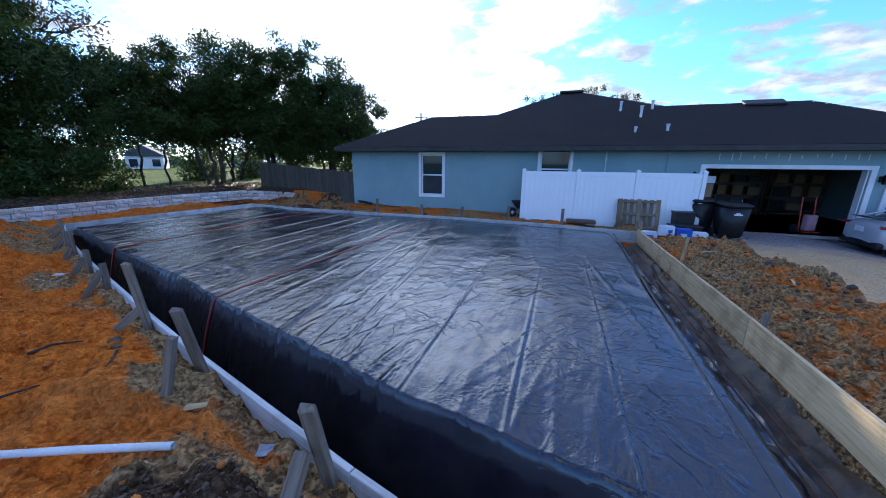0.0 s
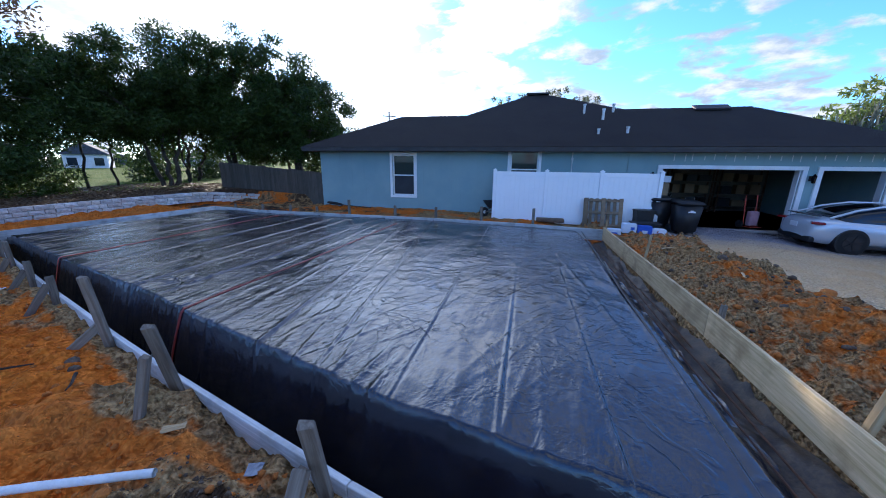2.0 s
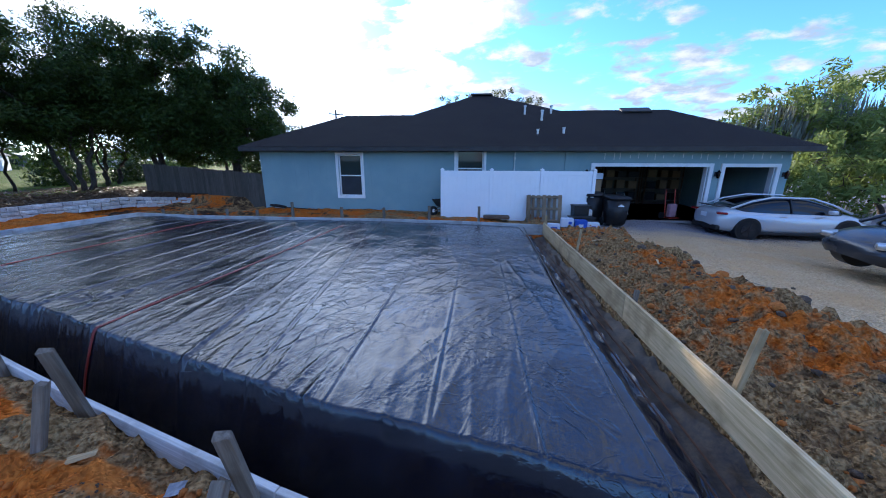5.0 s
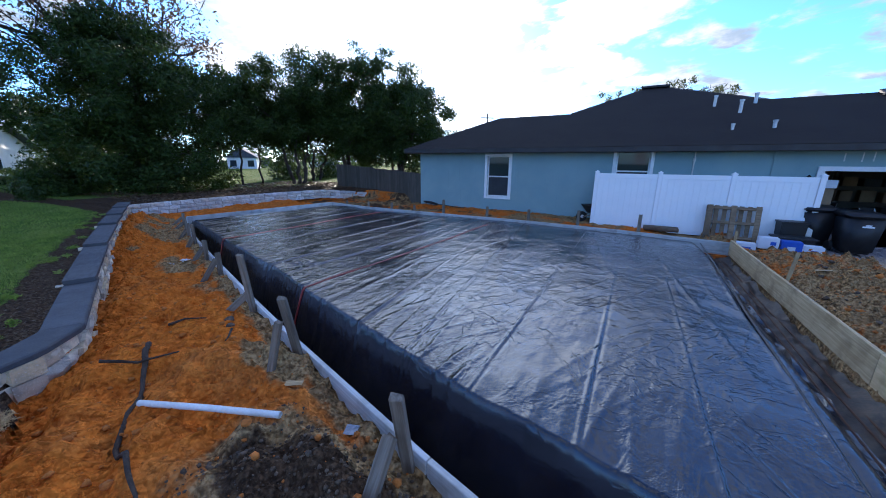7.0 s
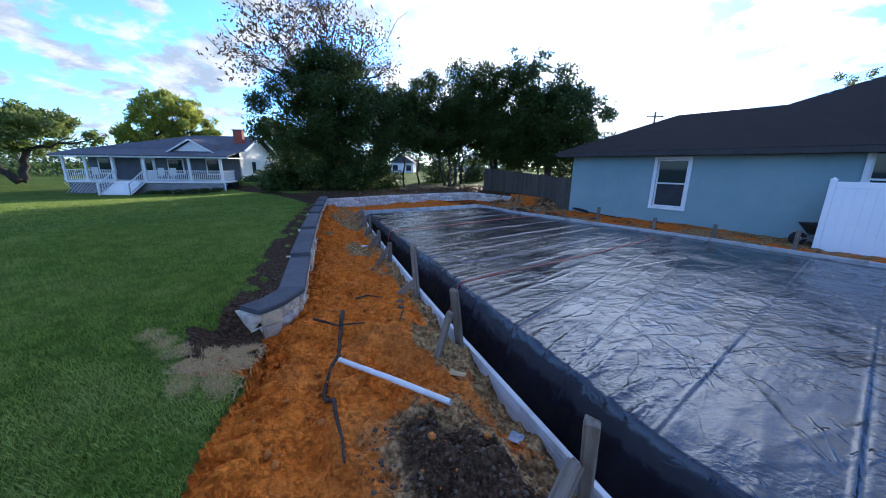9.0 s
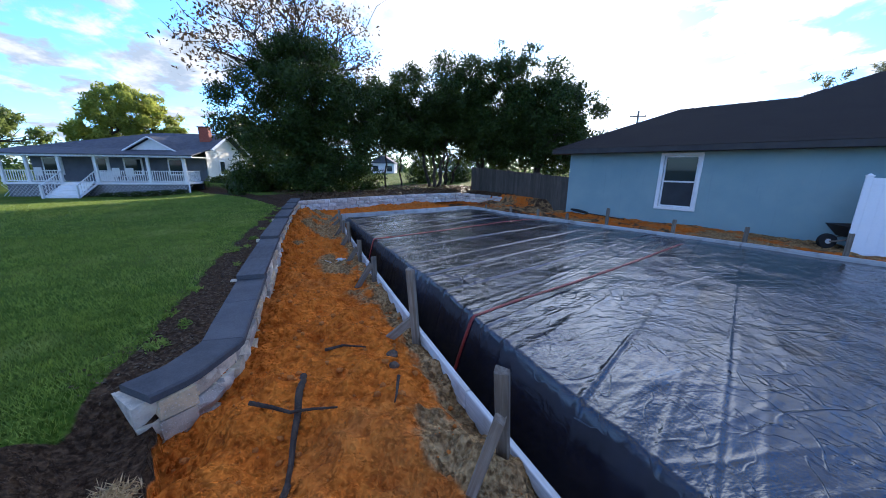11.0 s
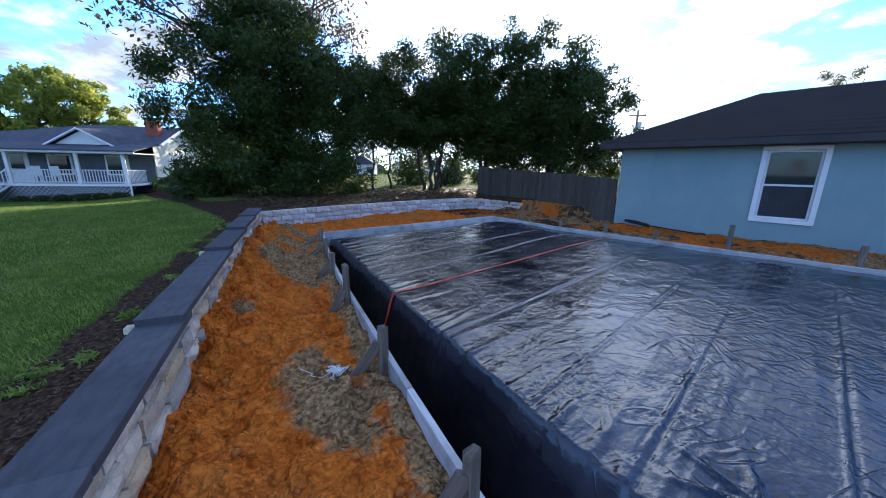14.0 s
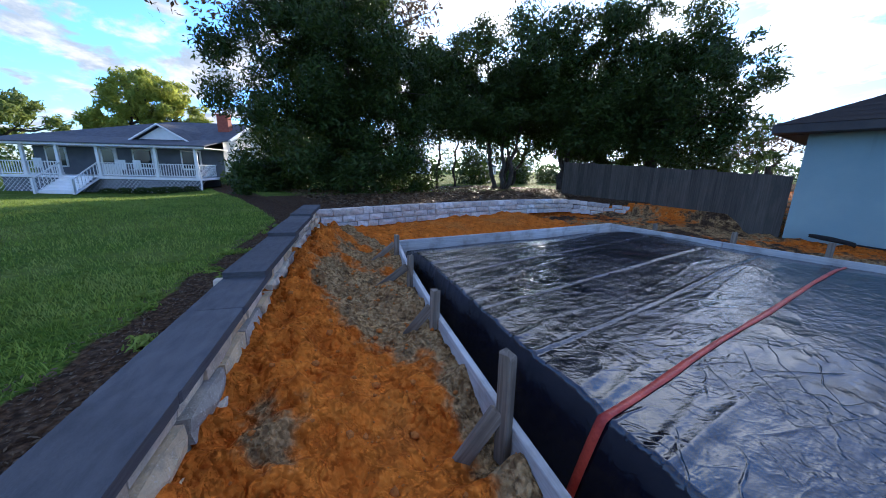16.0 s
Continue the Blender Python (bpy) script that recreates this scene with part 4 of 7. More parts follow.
# ---- retaining walls of cast stone ----
def stone_meshes(n, mat, seed):
    """Unit blocks with broken faces: x along the wall, y depth (the rough face at -y), z up."""
    rnd = random.Random(seed)
    out = []
    for k in range(n):
        bm = bmesh.new()
        bmesh.ops.create_cube(bm, size=1.0)
        bmesh.ops.subdivide_edges(bm, edges=bm.edges[:], cuts=1, use_grid_fill=True)
        for v in bm.verts:
            if v.co.y < -0.4:
                edge = abs(v.co.x) > 0.4 or abs(v.co.z) > 0.4
                v.co.y += (0.07 if edge else -0.03) + rnd.uniform(-0.035, 0.035)
                v.co.x += rnd.uniform(-0.015, 0.015)
                v.co.z += rnd.uniform(-0.025, 0.025)
        out.append(as_mesh("stone", bm, mat))
    return out


def along(line, s):
    """Point and direction at s metres along a line."""
    for a, b in zip(line, line[1:]):
        a, b = Vector(a), Vector(b)
        d = (b - a).length
        if s <= d or (b.x, b.y) == tuple(line[-1]):
            return a + (b - a) * (s / d), (b - a).normalized()
        s -= d


def length(line):
    return sum((Vector(b) - Vector(a)).length for a, b in zip(line, line[1:]))


def put_stone(mesh, parent, p, d, face, size, z, name="stone", jit=0.0):
    """A block whose rough face looks along `face` (+1: left of the line's way, -1: right)."""
    ob = new(name, mesh)
    ob.parent = parent
    q = -1 if face > 0 else 1
    ang = math.atan2(d.y, d.x) + (math.pi if face > 0 else 0)
    nrm = Vector((-d.y, d.x)) * face
    c = Vector((p.x, p.y)) - nrm * (size[1] / 2 - jit)
    ob.matrix_basis = Matrix.Translation((c.x, c.y, z)) @ Matrix.Rotation(ang, 4, "Z") @ Matrix.Diagonal((*size, 1))
    return ob


SOUTH_STEPS = [(0.0, 0.45), (2.30, 0.505), (4.38, 0.555), (6.48, 0.60), (7.8, 0.64), (9.1, 0.67)]


def top_at(s):
    z = SOUTH_STEPS[0][1]
    for a, h in SOUTH_STEPS:
        if s >= a:
            z = h
    return z


def curved_cap(wall, s0, s1, top):
    """A cap slab that follows the bend at the wall's end."""
    n = 9
    bm = bmesh.new()
    rows = []
    for k in range(n):
        f = s0 + 0.003 + (s1 - s0 - 0.006) * k / (n - 1)
        p, d = along(SOUTH_WALL, f)
        q, e = along(SOUTH_WALL, min(f + 0.25, s1 + 0.2))
        o, g = along(SOUTH_WALL, max(f - 0.25, 0.0))
        d = (d + e + g).normalized()
        nrm = Vector((d.y, -d.x))
        ring = []
        for off, z in ((-0.012, top - 0.012), (-0.012, top - 0.052), (-0.30, top - 0.052), (-0.30, top - 0.012), (-0.288, top), (-0.024, top)):
            c = p + nrm * off
            ring.append(bm.verts.new((c.x, c.y, z)))
        rows.append(ring)
    for u, v in zip(rows, rows[1:]):
        for k in range(6):
            bm.faces.new((u[k], u[(k + 1) % 6], v[(k + 1) % 6], v[k]))
    bm.faces.new(rows[0])
    bm.faces.new(rows[-1][::-1])
    bmesh.ops.recalc_face_normals(bm, faces=bm.faces[:])
    part("cap_stone", bm, CAP, wall)


def south_wall():
    wall = thing("wall_south", "low garden wall of tan split-face blocks with dark caps", "wall", kind="structure")
    meshes = stone_meshes(9, STONE, 4)
    rnd = random.Random(12)
    total = length(SOUTH_WALL)
    ch = 0.135
    for course in range(4):
        s = rnd.uniform(-0.25, 0)
        while s < total - 0.05:
            w = rnd.choice((0.26, 0.34, 0.40, 0.46)) * rnd.uniform(0.92, 1.08)
            if s < 0.7:
                w = 0.2
            mid = s + w / 2
            if 0 < mid < total:
                p, d = along(SOUTH_WALL, mid)
                zt = top_at(mid) - 0.052
                zc = zt - ch * (course + 0.5)
                put_stone(rnd.choice(meshes), wall, p, d, -1, (w - 0.018, 0.20, ch - 0.013), zc, jit=rnd.uniform(-0.010, 0.010) - 0.055 + 0.022 * course)
            s += w
    for course in range(3):        # rounded end of the wall
        for s_at, wide in ((0.08, 0.30), (0.33, 0.30)):
            p, d = along(SOUTH_WALL, s_at)
            put_stone(meshes[course + (2 if s_at > 0.2 else 0)], wall, p, d, -1, (wide, 0.29, ch - 0.008), top_at(0) - 0.052 - ch * (course + 0.5), jit=0.022 * course - 0.043)
    for course in range(3):        # blocks that close the end
        put_stone(meshes[(course + 4) % 9], wall, Vector((-0.76, -1.58 - 0.012 * course)), Vector((1.0, 0.25)).normalized(), -1, (0.30, 0.20, ch - 0.010), top_at(0) - 0.052 - ch * (course + 0.5))
    caps = []
    for k in range(4):
        bm = bmesh.new()
        bmesh.ops.create_cube(bm, size=1.0)
        for v in bm.verts:
            if v.co.z < 0:
                v.co.y *= 0.985
            v.co.x += rnd.uniform(-0.006, 0.006)
        bmesh.ops.bevel(bm, geom=bm.edges[:], offset=0.018, segments=1, affect="EDGES")
        caps.append(as_mesh("cap_stone", bm, CAP))
    bounds = [a for a, _ in SOUTH_STEPS] + [total]
    for (a, h), e in zip(SOUTH_STEPS, bounds[1:]):
        n = max(1, round((e - a) / 0.62))
        if a == 0:
            cuts = [0.0, 0.72, 1.52, 2.42]
        else:
            cuts = [a - 0.10 + (e - a + 0.22) * i / n for i in range(n + 1)]
        for s0, s1 in zip(cuts, cuts[1:]):
            if a == 0:
                curved_cap(wall, s0, s1, h)
                continue
            p, d = along(SOUTH_WALL, (max(0, s0) + min(total, s1)) / 2)
            put_stone(rnd.choice(caps), wall, p, d, -1, (s1 - s0 - 0.004, 0.285, 0.052), h - 0.026, "cap_stone", jit=-0.012)
    # short pale end blocks that stick out behind the lower cap where the wall steps
    for a, h in SOUTH_STEPS[1:4]:
        p, d = along(SOUTH_WALL, a - 0.05)
        nrm = Vector((-d.y, d.x))
        q = p + nrm * 0.20
        put_stone(meshes[0], wall, q, d, -1, (0.07, 0.16, 0.042), h - 0.080)


def west_wall():
    wall = thing("wall_west", "low garden wall of pale grey split-face blocks above a clay bank", "wall", kind="structure")
    meshes = stone_meshes(9, STONE_PALE, 5)
    rnd = random.Random(21)
    total = length(WEST_WALL)
    for course in range(3):
        s = rnd.uniform(-0.2, 0)
        while s < total:
            w = rnd.choice((0.24, 0.32, 0.40)) * rnd.uniform(0.92, 1.08)
            mid = min(max(s + w / 2, 0.01), total - 0.01)
            p, d = along(WEST_WALL, mid)
            down = 0.22 * max(0.0, (mid - 7.2) / 2.4)
            put_stone(rnd.choice(meshes), wall, p, d, -1, (w - 0.018, 0.22, 0.117), 0.575 - down - 0.13 * (course + 0.5), jit=rnd.uniform(-0.015, 0.015))
            s += w


# ---- the blue house ----
HX0, HX1, HY, HY1 = -5.10, 14.05, 11.0, 20.6
FLOOR, EAVE = -0.28, 2.40
OPENINGS = [(-1.93, -1.03, 0.58, 2.14), (2.64, 3.62, 0.95, 2.34), (7.60, 11.46, FLOOR, 1.74), (11.98, 13.62, FLOOR, 1.74)]


def house():
    h = thing("house", "single-storey blue stucco house with dark shingle roof", "house", at=(0, 0, FLOOR))
    up = -FLOOR

    def sub(name, bm, mat, label="", parent=h, smooth=False):
        ob = part(name, bm, mat, parent, label, smooth)
        ob.matrix_parent_inverse = Matrix()
        return ob
    # front wall cut by its openings
    xs = sorted({HX0, HX1, *[a for o in OPENINGS for a in o[:2]]})
    bm = bmesh.new()
    for a, b in zip(xs, xs[1:]):
        o = [o for o in OPENINGS if o[0] <= a + 1e-6 and o[1] >= b - 1e-6]
        spans = [(FLOOR, EAVE)] if not o else [s for s in ((FLOOR, o[0][2]), (o[0][3], EAVE)) if s[1] - s[0] > 0.01]
        for z0, z1 in spans:
            add_box(bm, ((a + b) / 2, HY + 0.10, (z0 + z1) / 2 + up), (b - a, 0.20, z1 - z0))
    bmesh.ops.remove_doubles(bm, verts=bm.verts[:], dist=1e-5)
    sub("front_wall", bm, STUCCO)
    for nm, c, s in (("side_wall", (HX0 + 0.1, (HY + HY1) / 2 + 0.1, (FLOOR + EAVE) / 2 + up), (0.2, HY1 - HY - 0.2, EAVE - FLOOR)), ("side_wall", (HX1 - 0.1, (HY + HY1) / 2 + 0.1, (FLOOR + EAVE) / 2 + up), (0.2, HY1 - HY - 0.2, EAVE - FLOOR)), ("back_wall", ((HX0 + HX1) / 2, HY1 - 0.1, (FLOOR + EAVE) / 2 + up), (HX1 - HX0 - 0.4, 0.2, EAVE - FLOOR))):
        sub(nm, box(c, s), STUCCO)
    # garage shell inside, its dimness put into the surface colours
    sub("garage_back_wall", box((10.6, 16.6, 1.1 + up + FLOOR / 2), (6.5, 0.1, 2.6)), GARAGE_SHADE)
    sub("garage_side_wall", box((7.3, 13.9, 1.1 + up + FLOOR / 2), (0.1, 5.4, 2.6)), GARAGE_SHADE)
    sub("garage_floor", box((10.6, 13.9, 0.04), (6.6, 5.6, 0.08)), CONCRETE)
    sub("garage_ceiling", box((10.6, 13.9, EAVE + up - 0.05), (6.6, 5.4, 0.08)), GARAGE_SHADE)
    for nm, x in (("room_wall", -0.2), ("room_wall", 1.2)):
        sub(nm, box((x + (0 if x < 0 else 3), 13.0, 1.1 + up), (6.0, 0.06, 2.4)), INDOOR_SHADE)
    # roof
    over, ey = 0.50, HY - 0.50
    z0 = EAVE + up + 0.02

    def zf(y):
        return z0 + 0.46 * (y - ey)
    ex0, ex1, by = HX0 - over, HX1 + 0.55, HY1 + over
    A, B = (-2.45, 13.65), (0.55, 13.65)
    C, D = (3.15, 16.25), (3.95, 16.25)
    E, G = (6.9, 14.0), (11.3, 14.0)

    def pt(p):
        return (p[0], p[1], zf(p[1]))
    def plane(pts, up_dir, cut=False, name="roof_plane"):
        """A roof plane cut into courses, each a little proud of the one above."""
        deck = bmesh.new()
        add_poly(deck, [(x, y, z - 0.03) for x, y, z in pts])
        ob = sub(name, deck, SHINGLES)
        md = ob.modifiers.new("thick", "SOLIDIFY")
        md.thickness, md.offset = 0.05, -1
        if not cut:
            return ob
        axis = Vector((*up_dir, 0))
        lo = min(Vector(p).dot(axis) for p in pts)
        hi = max(Vector(p).dot(axis) for p in pts)
        s = lo
        while s < hi - 0.02:
            bm = bmesh.new()
            add_poly(bm, pts)
            for co, no in ((s, -1), (s + 0.24, 1)):
                bmesh.ops.bisect_plane(bm, geom=bm.verts[:] + bm.edges[:] + bm.faces[:], plane_co=axis * co, plane_no=axis * no, clear_outer=True)
            for v in bm.verts:
                if v.co.dot(axis) < s + 0.02:
                    v.co.z += 0.004
            if bm.faces:
                sub("shingle_course", bm, SHINGLES, "", ob)
            else:
                bm.free()
            s += 0.24
        return ob
    front = [(ex0, ey, z0), (ex1, ey, z0), pt(G), pt(E), pt(D), pt(C), pt(B), pt(A)]
    plane(front, (0, 1), True)
    zb = zf(A[1])
    plane([(ex0, ey, z0), pt(A), (ex0, 2 * A[1] - ey, z0)], (1, 0), True)
    plane([pt(A), pt(B), (B[0], 2 * A[1] - ey, z0), (ex0, 2 * A[1] - ey, z0)], (0, -1))
    plane([pt(B), pt(C), (C[0] - 2.6, by, z0)], (1, 0))
    plane([pt(C), pt(D), (D[0] + 3, by, z0), (C[0] - 2.6, by, z0)], (0, -1))
    plane([pt(D), pt(E), (E[0] + 0.6, by, z0), (D[0] + 3, by, z0)], (-1, 0))
    plane([pt(E), pt(G), (ex1, 2 * G[1] - ey, z0), (E[0], 2 * G[1] - ey, z0)], (0, -1))
    plane([pt(G), (ex1, ey, z0), (ex1, 2 * G[1] - ey, z0)], (-1, 0))
    # fascia, soffit, drip edge
    sub("fascia", box(((ex0 + ex1) / 2, ey + 0.012, z0 - 0.085), (ex1 - ex0, 0.028, 0.16), None, 0.004), FASCIA, "dark painted fascia")
    sub("fascia", box((ex0 + 0.012, (ey + 16.5) / 2, z0 - 0.085), (0.028, 16.5 - ey, 0.16), None, 0.004), FASCIA)
    sub("soffit", box(((ex0 + ex1) / 2, ey + 0.262, z0 - 0.155), (ex1 - ex0 - 0.06, 0.46, 0.02)), FASCIA)
    sub("soffit", box((ex0 + 0.27, 13.9, z0 - 0.150), (0.46, 5.6, 0.02)), FASCIA)
    # ridge vent and off-ridge vents
    sub("ridge_vent", box((3.55, 16.22, zf(16.25) + 0.03), (1.05, 0.30, 0.09), None, 0.02), FASCIA, "dark ridge vent")
    sub("roof_vent", box((9.9, 13.78, zf(13.78) + 0.06), (1.2, 0.45, 0.09), Matrix.Rotation(0.42, 4, "X"), 0.02), FASCIA)
    for x, y, hh, r in ((5.35, 13.6, 0.30, 0.045), (6.45, 13.7, 0.26, 0.05), (5.95, 12.9, 0.34, 0.05), (5.60, 11.55, 0.12, 0.04), (6.55, 11.6, 0.16, 0.045)):
        sub("vent_pipe", add_tube(tube([(x, y, zf(y) - 0.05), (x, y, zf(y) + hh)], r, 10), [(x, y, zf(y) + hh), (x, y, zf(y) + hh + 0.05)], r * 1.35, 10), GALV, "pale vent pipe")
    # windows
    for k, (a, b, lo, hi) in enumerate(OPENINGS[:2]):
        w = sub("window", box(((a + b) / 2, HY - 0.02, lo + up - 0.045), (b - a + 0.20, 0.06, 0.09), None, 0.006), WHITE_PAINT, "white-framed sash window")
        for c, s in ((((a + b) / 2, HY - 0.02, hi + up + 0.045), (b - a + 0.20, 0.06, 0.09)), ((a - 0.05, HY - 0.02, (lo + hi) / 2 + up), (0.10, 0.055, hi - lo)), ((b + 0.05, HY - 0.02, (lo + hi) / 2 + up), (0.10, 0.055, hi - lo))):
            sub("trim", box(c, s, None, 0.006), WHITE_PAINT, "", w)
        mid = (lo + hi) / 2 + up
        fr = bmesh.new()
        for c, s in ((((a + b) / 2, HY + 0.06, mid), (b - a - 0.08, 0.05, 0.045)), ((a + 0.022, HY + 0.07, mid), (0.044, 0.06, hi - lo)), ((b - 0.022, HY + 0.07, mid), (0.044, 0.06, hi - lo)), (((a + b) / 2, HY + 0.07, lo + up + 0.022), (b - a - 0.08, 0.06, 0.044)), (((a + b) / 2, HY + 0.07, hi + up - 0.022), (b - a - 0.08, 0.06, 0.044))):
            add_box(fr, c, s)
        if k:
            for i in (1, 2, 3):
                add_box(fr, (a + (b - a) * i / 4, HY + 0.095, mid + 0.35), (0.014, 0.01, 0.62))
            for i in (1, 2):
                add_box(fr, ((a + b) / 2, HY + 0.097, mid + 0.05 + 0.2 * i), (b - a - 0.09, 0.01, 0.014))
        sub("sash", fr, WHITE_PAINT, "", w)
        sub("pane", box(((a + b) / 2, HY + 0.085, mid + (hi - lo) / 4), (b - a - 0.09, 0.008, (hi - lo) / 2 - 0.06)), GLASS, "", w)
        sub("pane", box(((a + b) / 2, HY + 0.080, mid - (hi - lo) / 4), (b - a - 0.09, 0.008, (hi - lo) / 2 - 0.06)), SCREEN if not k else GLASS, "dark insect screen" if not k else "", w)
    # garage trims
    for a, b, lo, hi in OPENINGS[2:]:
        g = sub("garage_opening", box(((a + b) / 2, HY - 0.02, hi + up + 0.06), (b - a + 0.26, 0.07, 0.12), None, 0.006), WHITE_PAINT, "white trim round an open garage doorway")
        for x in (a - 0.065, b + 0.065):
            sub("jamb", box((x, HY - 0.02, (lo + hi) / 2 + up), (0.13, 0.065, hi - lo), None, 0.006), WHITE_PAINT, "", g)
        for x in (a + 0.02, b - 0.02):
            sub("jamb_lining", box((x, HY + 0.12, (lo + hi) / 2 + up), (0.036, 0.20, hi - lo)), WHITE_PAINT, "", g)
        sub("raised_door", box(((a + b) / 2, HY + 1.4, hi + up + 0.18), (b - a, 2.2, 0.05)), INDOOR_SHADE, "", g)
    # wall lamps and a conduit
    for x in (7.30, 11.72, 13.90):
        l = sub("wall_lamp", box((x, HY - 0.03, 1.50 + up), (0.10, 0.05, 0.16), None, 0.01), BLACK_PLASTIC, "small dark carriage lamp")
        sub("lantern", add_tube(tube([(x, HY - 0.14, 1.36 + up), (x, HY - 0.14, 1.56 + up)], [0.045, 0.065], 6), [(x, HY - 0.14, 1.56 + up), (x, HY - 0.14, 1.64 + up)], [0.075, 0.01], 6), DARK_GLASS, "", l)
    sub("conduit", add_box(tube([(4.75, HY - 0.03, 1.0 + up), (4.75, HY - 0.03, 2.28 + up)], 0.017, 8), (4.75, HY - 0.03, 2.02 + up), (0.07, 0.06, 0.10), None, 0.008), GALV, "grey conduit with a small box")
    sub("conduit", tube([(6.55, HY - 0.02, 1.0 + up), (6.55, HY - 0.02, 2.28 + up)], 0.012, 6), STUCCO)
    # dripping stains of old icicle hooks under the eave
    rnd = random.Random(5)
    for i in range(22):
        x = 7.9 + i * 0.29 + rnd.uniform(-0.05, 0.05)
        sub("paint_drip", box((x, HY - 0.004, 2.13 + up - rnd.uniform(0, 0.05)), (0.025, 0.008, rnd.uniform(0.10, 0.24)), None, 0.003), GALV)
    return h


house()


# ---- trees ----
def leaves(blobs, count, size, seed, flat=0.0, shell=0.5, long=1.7, hang=0.0, clumps=0):
    """Many small leaf blades over a set of blobs (x, y, z, rx, ry, rz): arrays for one mesh."""
    rnd = np.random.RandomState(seed)
    if clumps:
        small = []
        for b in blobs:
            for k in range(clumps):
                d = rnd.normal(size=3)
                d /= np.linalg.norm(d)
                r = 0.98 if k % 3 else 0.55
                q = rnd.uniform(0.24, 0.40)
                small.append((b[0] + d[0] * b[3] * r, b[1] + d[1] * b[4] * r, b[2] + d[2] * b[5] * r, b[3] * q, b[4] * q, b[5] * q))
        blobs = small
    vol = np.array([b[3] * b[4] * b[5] for b in blobs]) ** 0.75
    pick = rnd.choice(len(blobs), count, p=vol / vol.sum())
    B = np.array(blobs)[pick]
    d = rnd.normal(size=(count, 3))
    d /= np.linalg.norm(d, axis=1)[:, None]
    r = shell + (1 - shell) * rnd.rand(count) ** 0.6
    # uneven outline: each blob breaks up into sprays
    lump = 0.78 + 0.5 * np.abs(np.sin(d[:, 0] * 5 + pick) * np.sin(d[:, 1] * 6 + 2 * pick) * np.cos(d[:, 2] * 5))
    c = B[:, :3] + d * B[:, 3:] * (r * lump)[:, None]
    nrm = d + rnd.normal(size=(count, 3)) * 0.8
    nrm[:, 2] += flat
    nrm /= np.linalg.norm(nrm, axis=1)[:, None]
    a = np.cross(nrm, rnd.normal(size=(count, 3)))
    a[:, 2] -= hang
    a /= np.linalg.norm(a, axis=1)[:, None]
    b = np.cross(nrm, a)
    s = (size * (0.6 + 0.8 * rnd.rand(count)))[:, None]
    v = np.stack([c - a * s * long, c + b * s * 0.5 - a * s * 0.1, c + a * s * long, c - b * s * 0.5 - a * s * 0.1], 1).reshape(-1, 3)
    return v, np.arange(count * 4).reshape(-1, 4)


def limb(bm, a, b, r0, r1, rnd, bend=0.12, n=6, sides=7):
    a, b = Vector(a), Vector(b)
    d = (b - a).length
    pts = [a.lerp(b, i / n) + (Vector((rnd.uniform(-1, 1), rnd.uniform(-1, 1), rnd.uniform(-0.5, 0.9))) * bend * d * 0.5 if 0 < i < n else Vector()) for i in range(n + 1)]
    add_tube(bm, pts, [r0 + (r1 - r0) * (i / n) ** 0.8 for i in range(n + 1)], sides)
    return pts


def tree(base, blobs, count, size, mat, seed, label, trunks=1, r=0.22, fork=0.35, group="", twigs=0, long=1.7, shell=0.25, moss=0, clumps=26):
    rnd = random.Random(seed)
    bx, by, bz = base
    t = thing("tree", label, "tree", group, at=base)
    bm = bmesh.new()
    tops = sorted(blobs, key=lambda b: b[2])
    for k in range(trunks):
        off = Vector((rnd.uniform(-0.5, 0.5), rnd.uniform(-0.5, 0.5), 0)) * (trunks > 1)
        aim = Vector(tops[(len(tops) // 2 + k) % len(tops)][:3]) - Vector(base)
        head = off + Vector((aim.x * fork, aim.y * fork, aim.z * 0.55))
        pts = limb(bm, off + Vector((0, 0, -0.15)), head, r, r * 0.62, rnd, 0.10, 6, 9)
        for b in blobs[k::trunks]:
            c = Vector(b[:3]) - Vector(base)
            mid = limb(bm, pts[-1 if c.z > head.z else 3], c, r * 0.45, r * 0.10, rnd, 0.16, 6, 6)
            for j in range(3 + twigs):
                q = c + Vector((rnd.uniform(-1, 1) * b[3], rnd.uniform(-1, 1) * b[4], rnd.uniform(-0.3, 1) * b[5])) * 0.92
                limb(bm, mid[rnd.randint(2, 5)], q, r * 0.13, 0.012, rnd, 0.2, 5, 4)
    part("trunk", bm, BARK, t, "", True)
    v, f = leaves([(b[0] - bx, b[1] - by, b[2] - bz, *b[3:]) for b in blobs], count, size, seed, 0.0, shell, long, 0.0, clumps)
    cr = new("crown", mesh_of("crown", v, f, mat))
    cr.parent = t
    if moss:
        v, f = leaves([(b[0] - bx, b[1] - by, b[2] - bz - b[5] * 0.6, b[3], b[4], b[5]) for b in blobs], moss, 0.10, seed + 9, 0.0, 0.3, 5.0, 6.0)
        ms = new("hanging_moss", mesh_of("hanging_moss", v, f, MOSS))
        ms.parent = t
        tagged(ms, "grey hanging moss")
    return t


def ball(x, y, z, r, k=0.85):
    return (x, y, z, r, r, r * k)


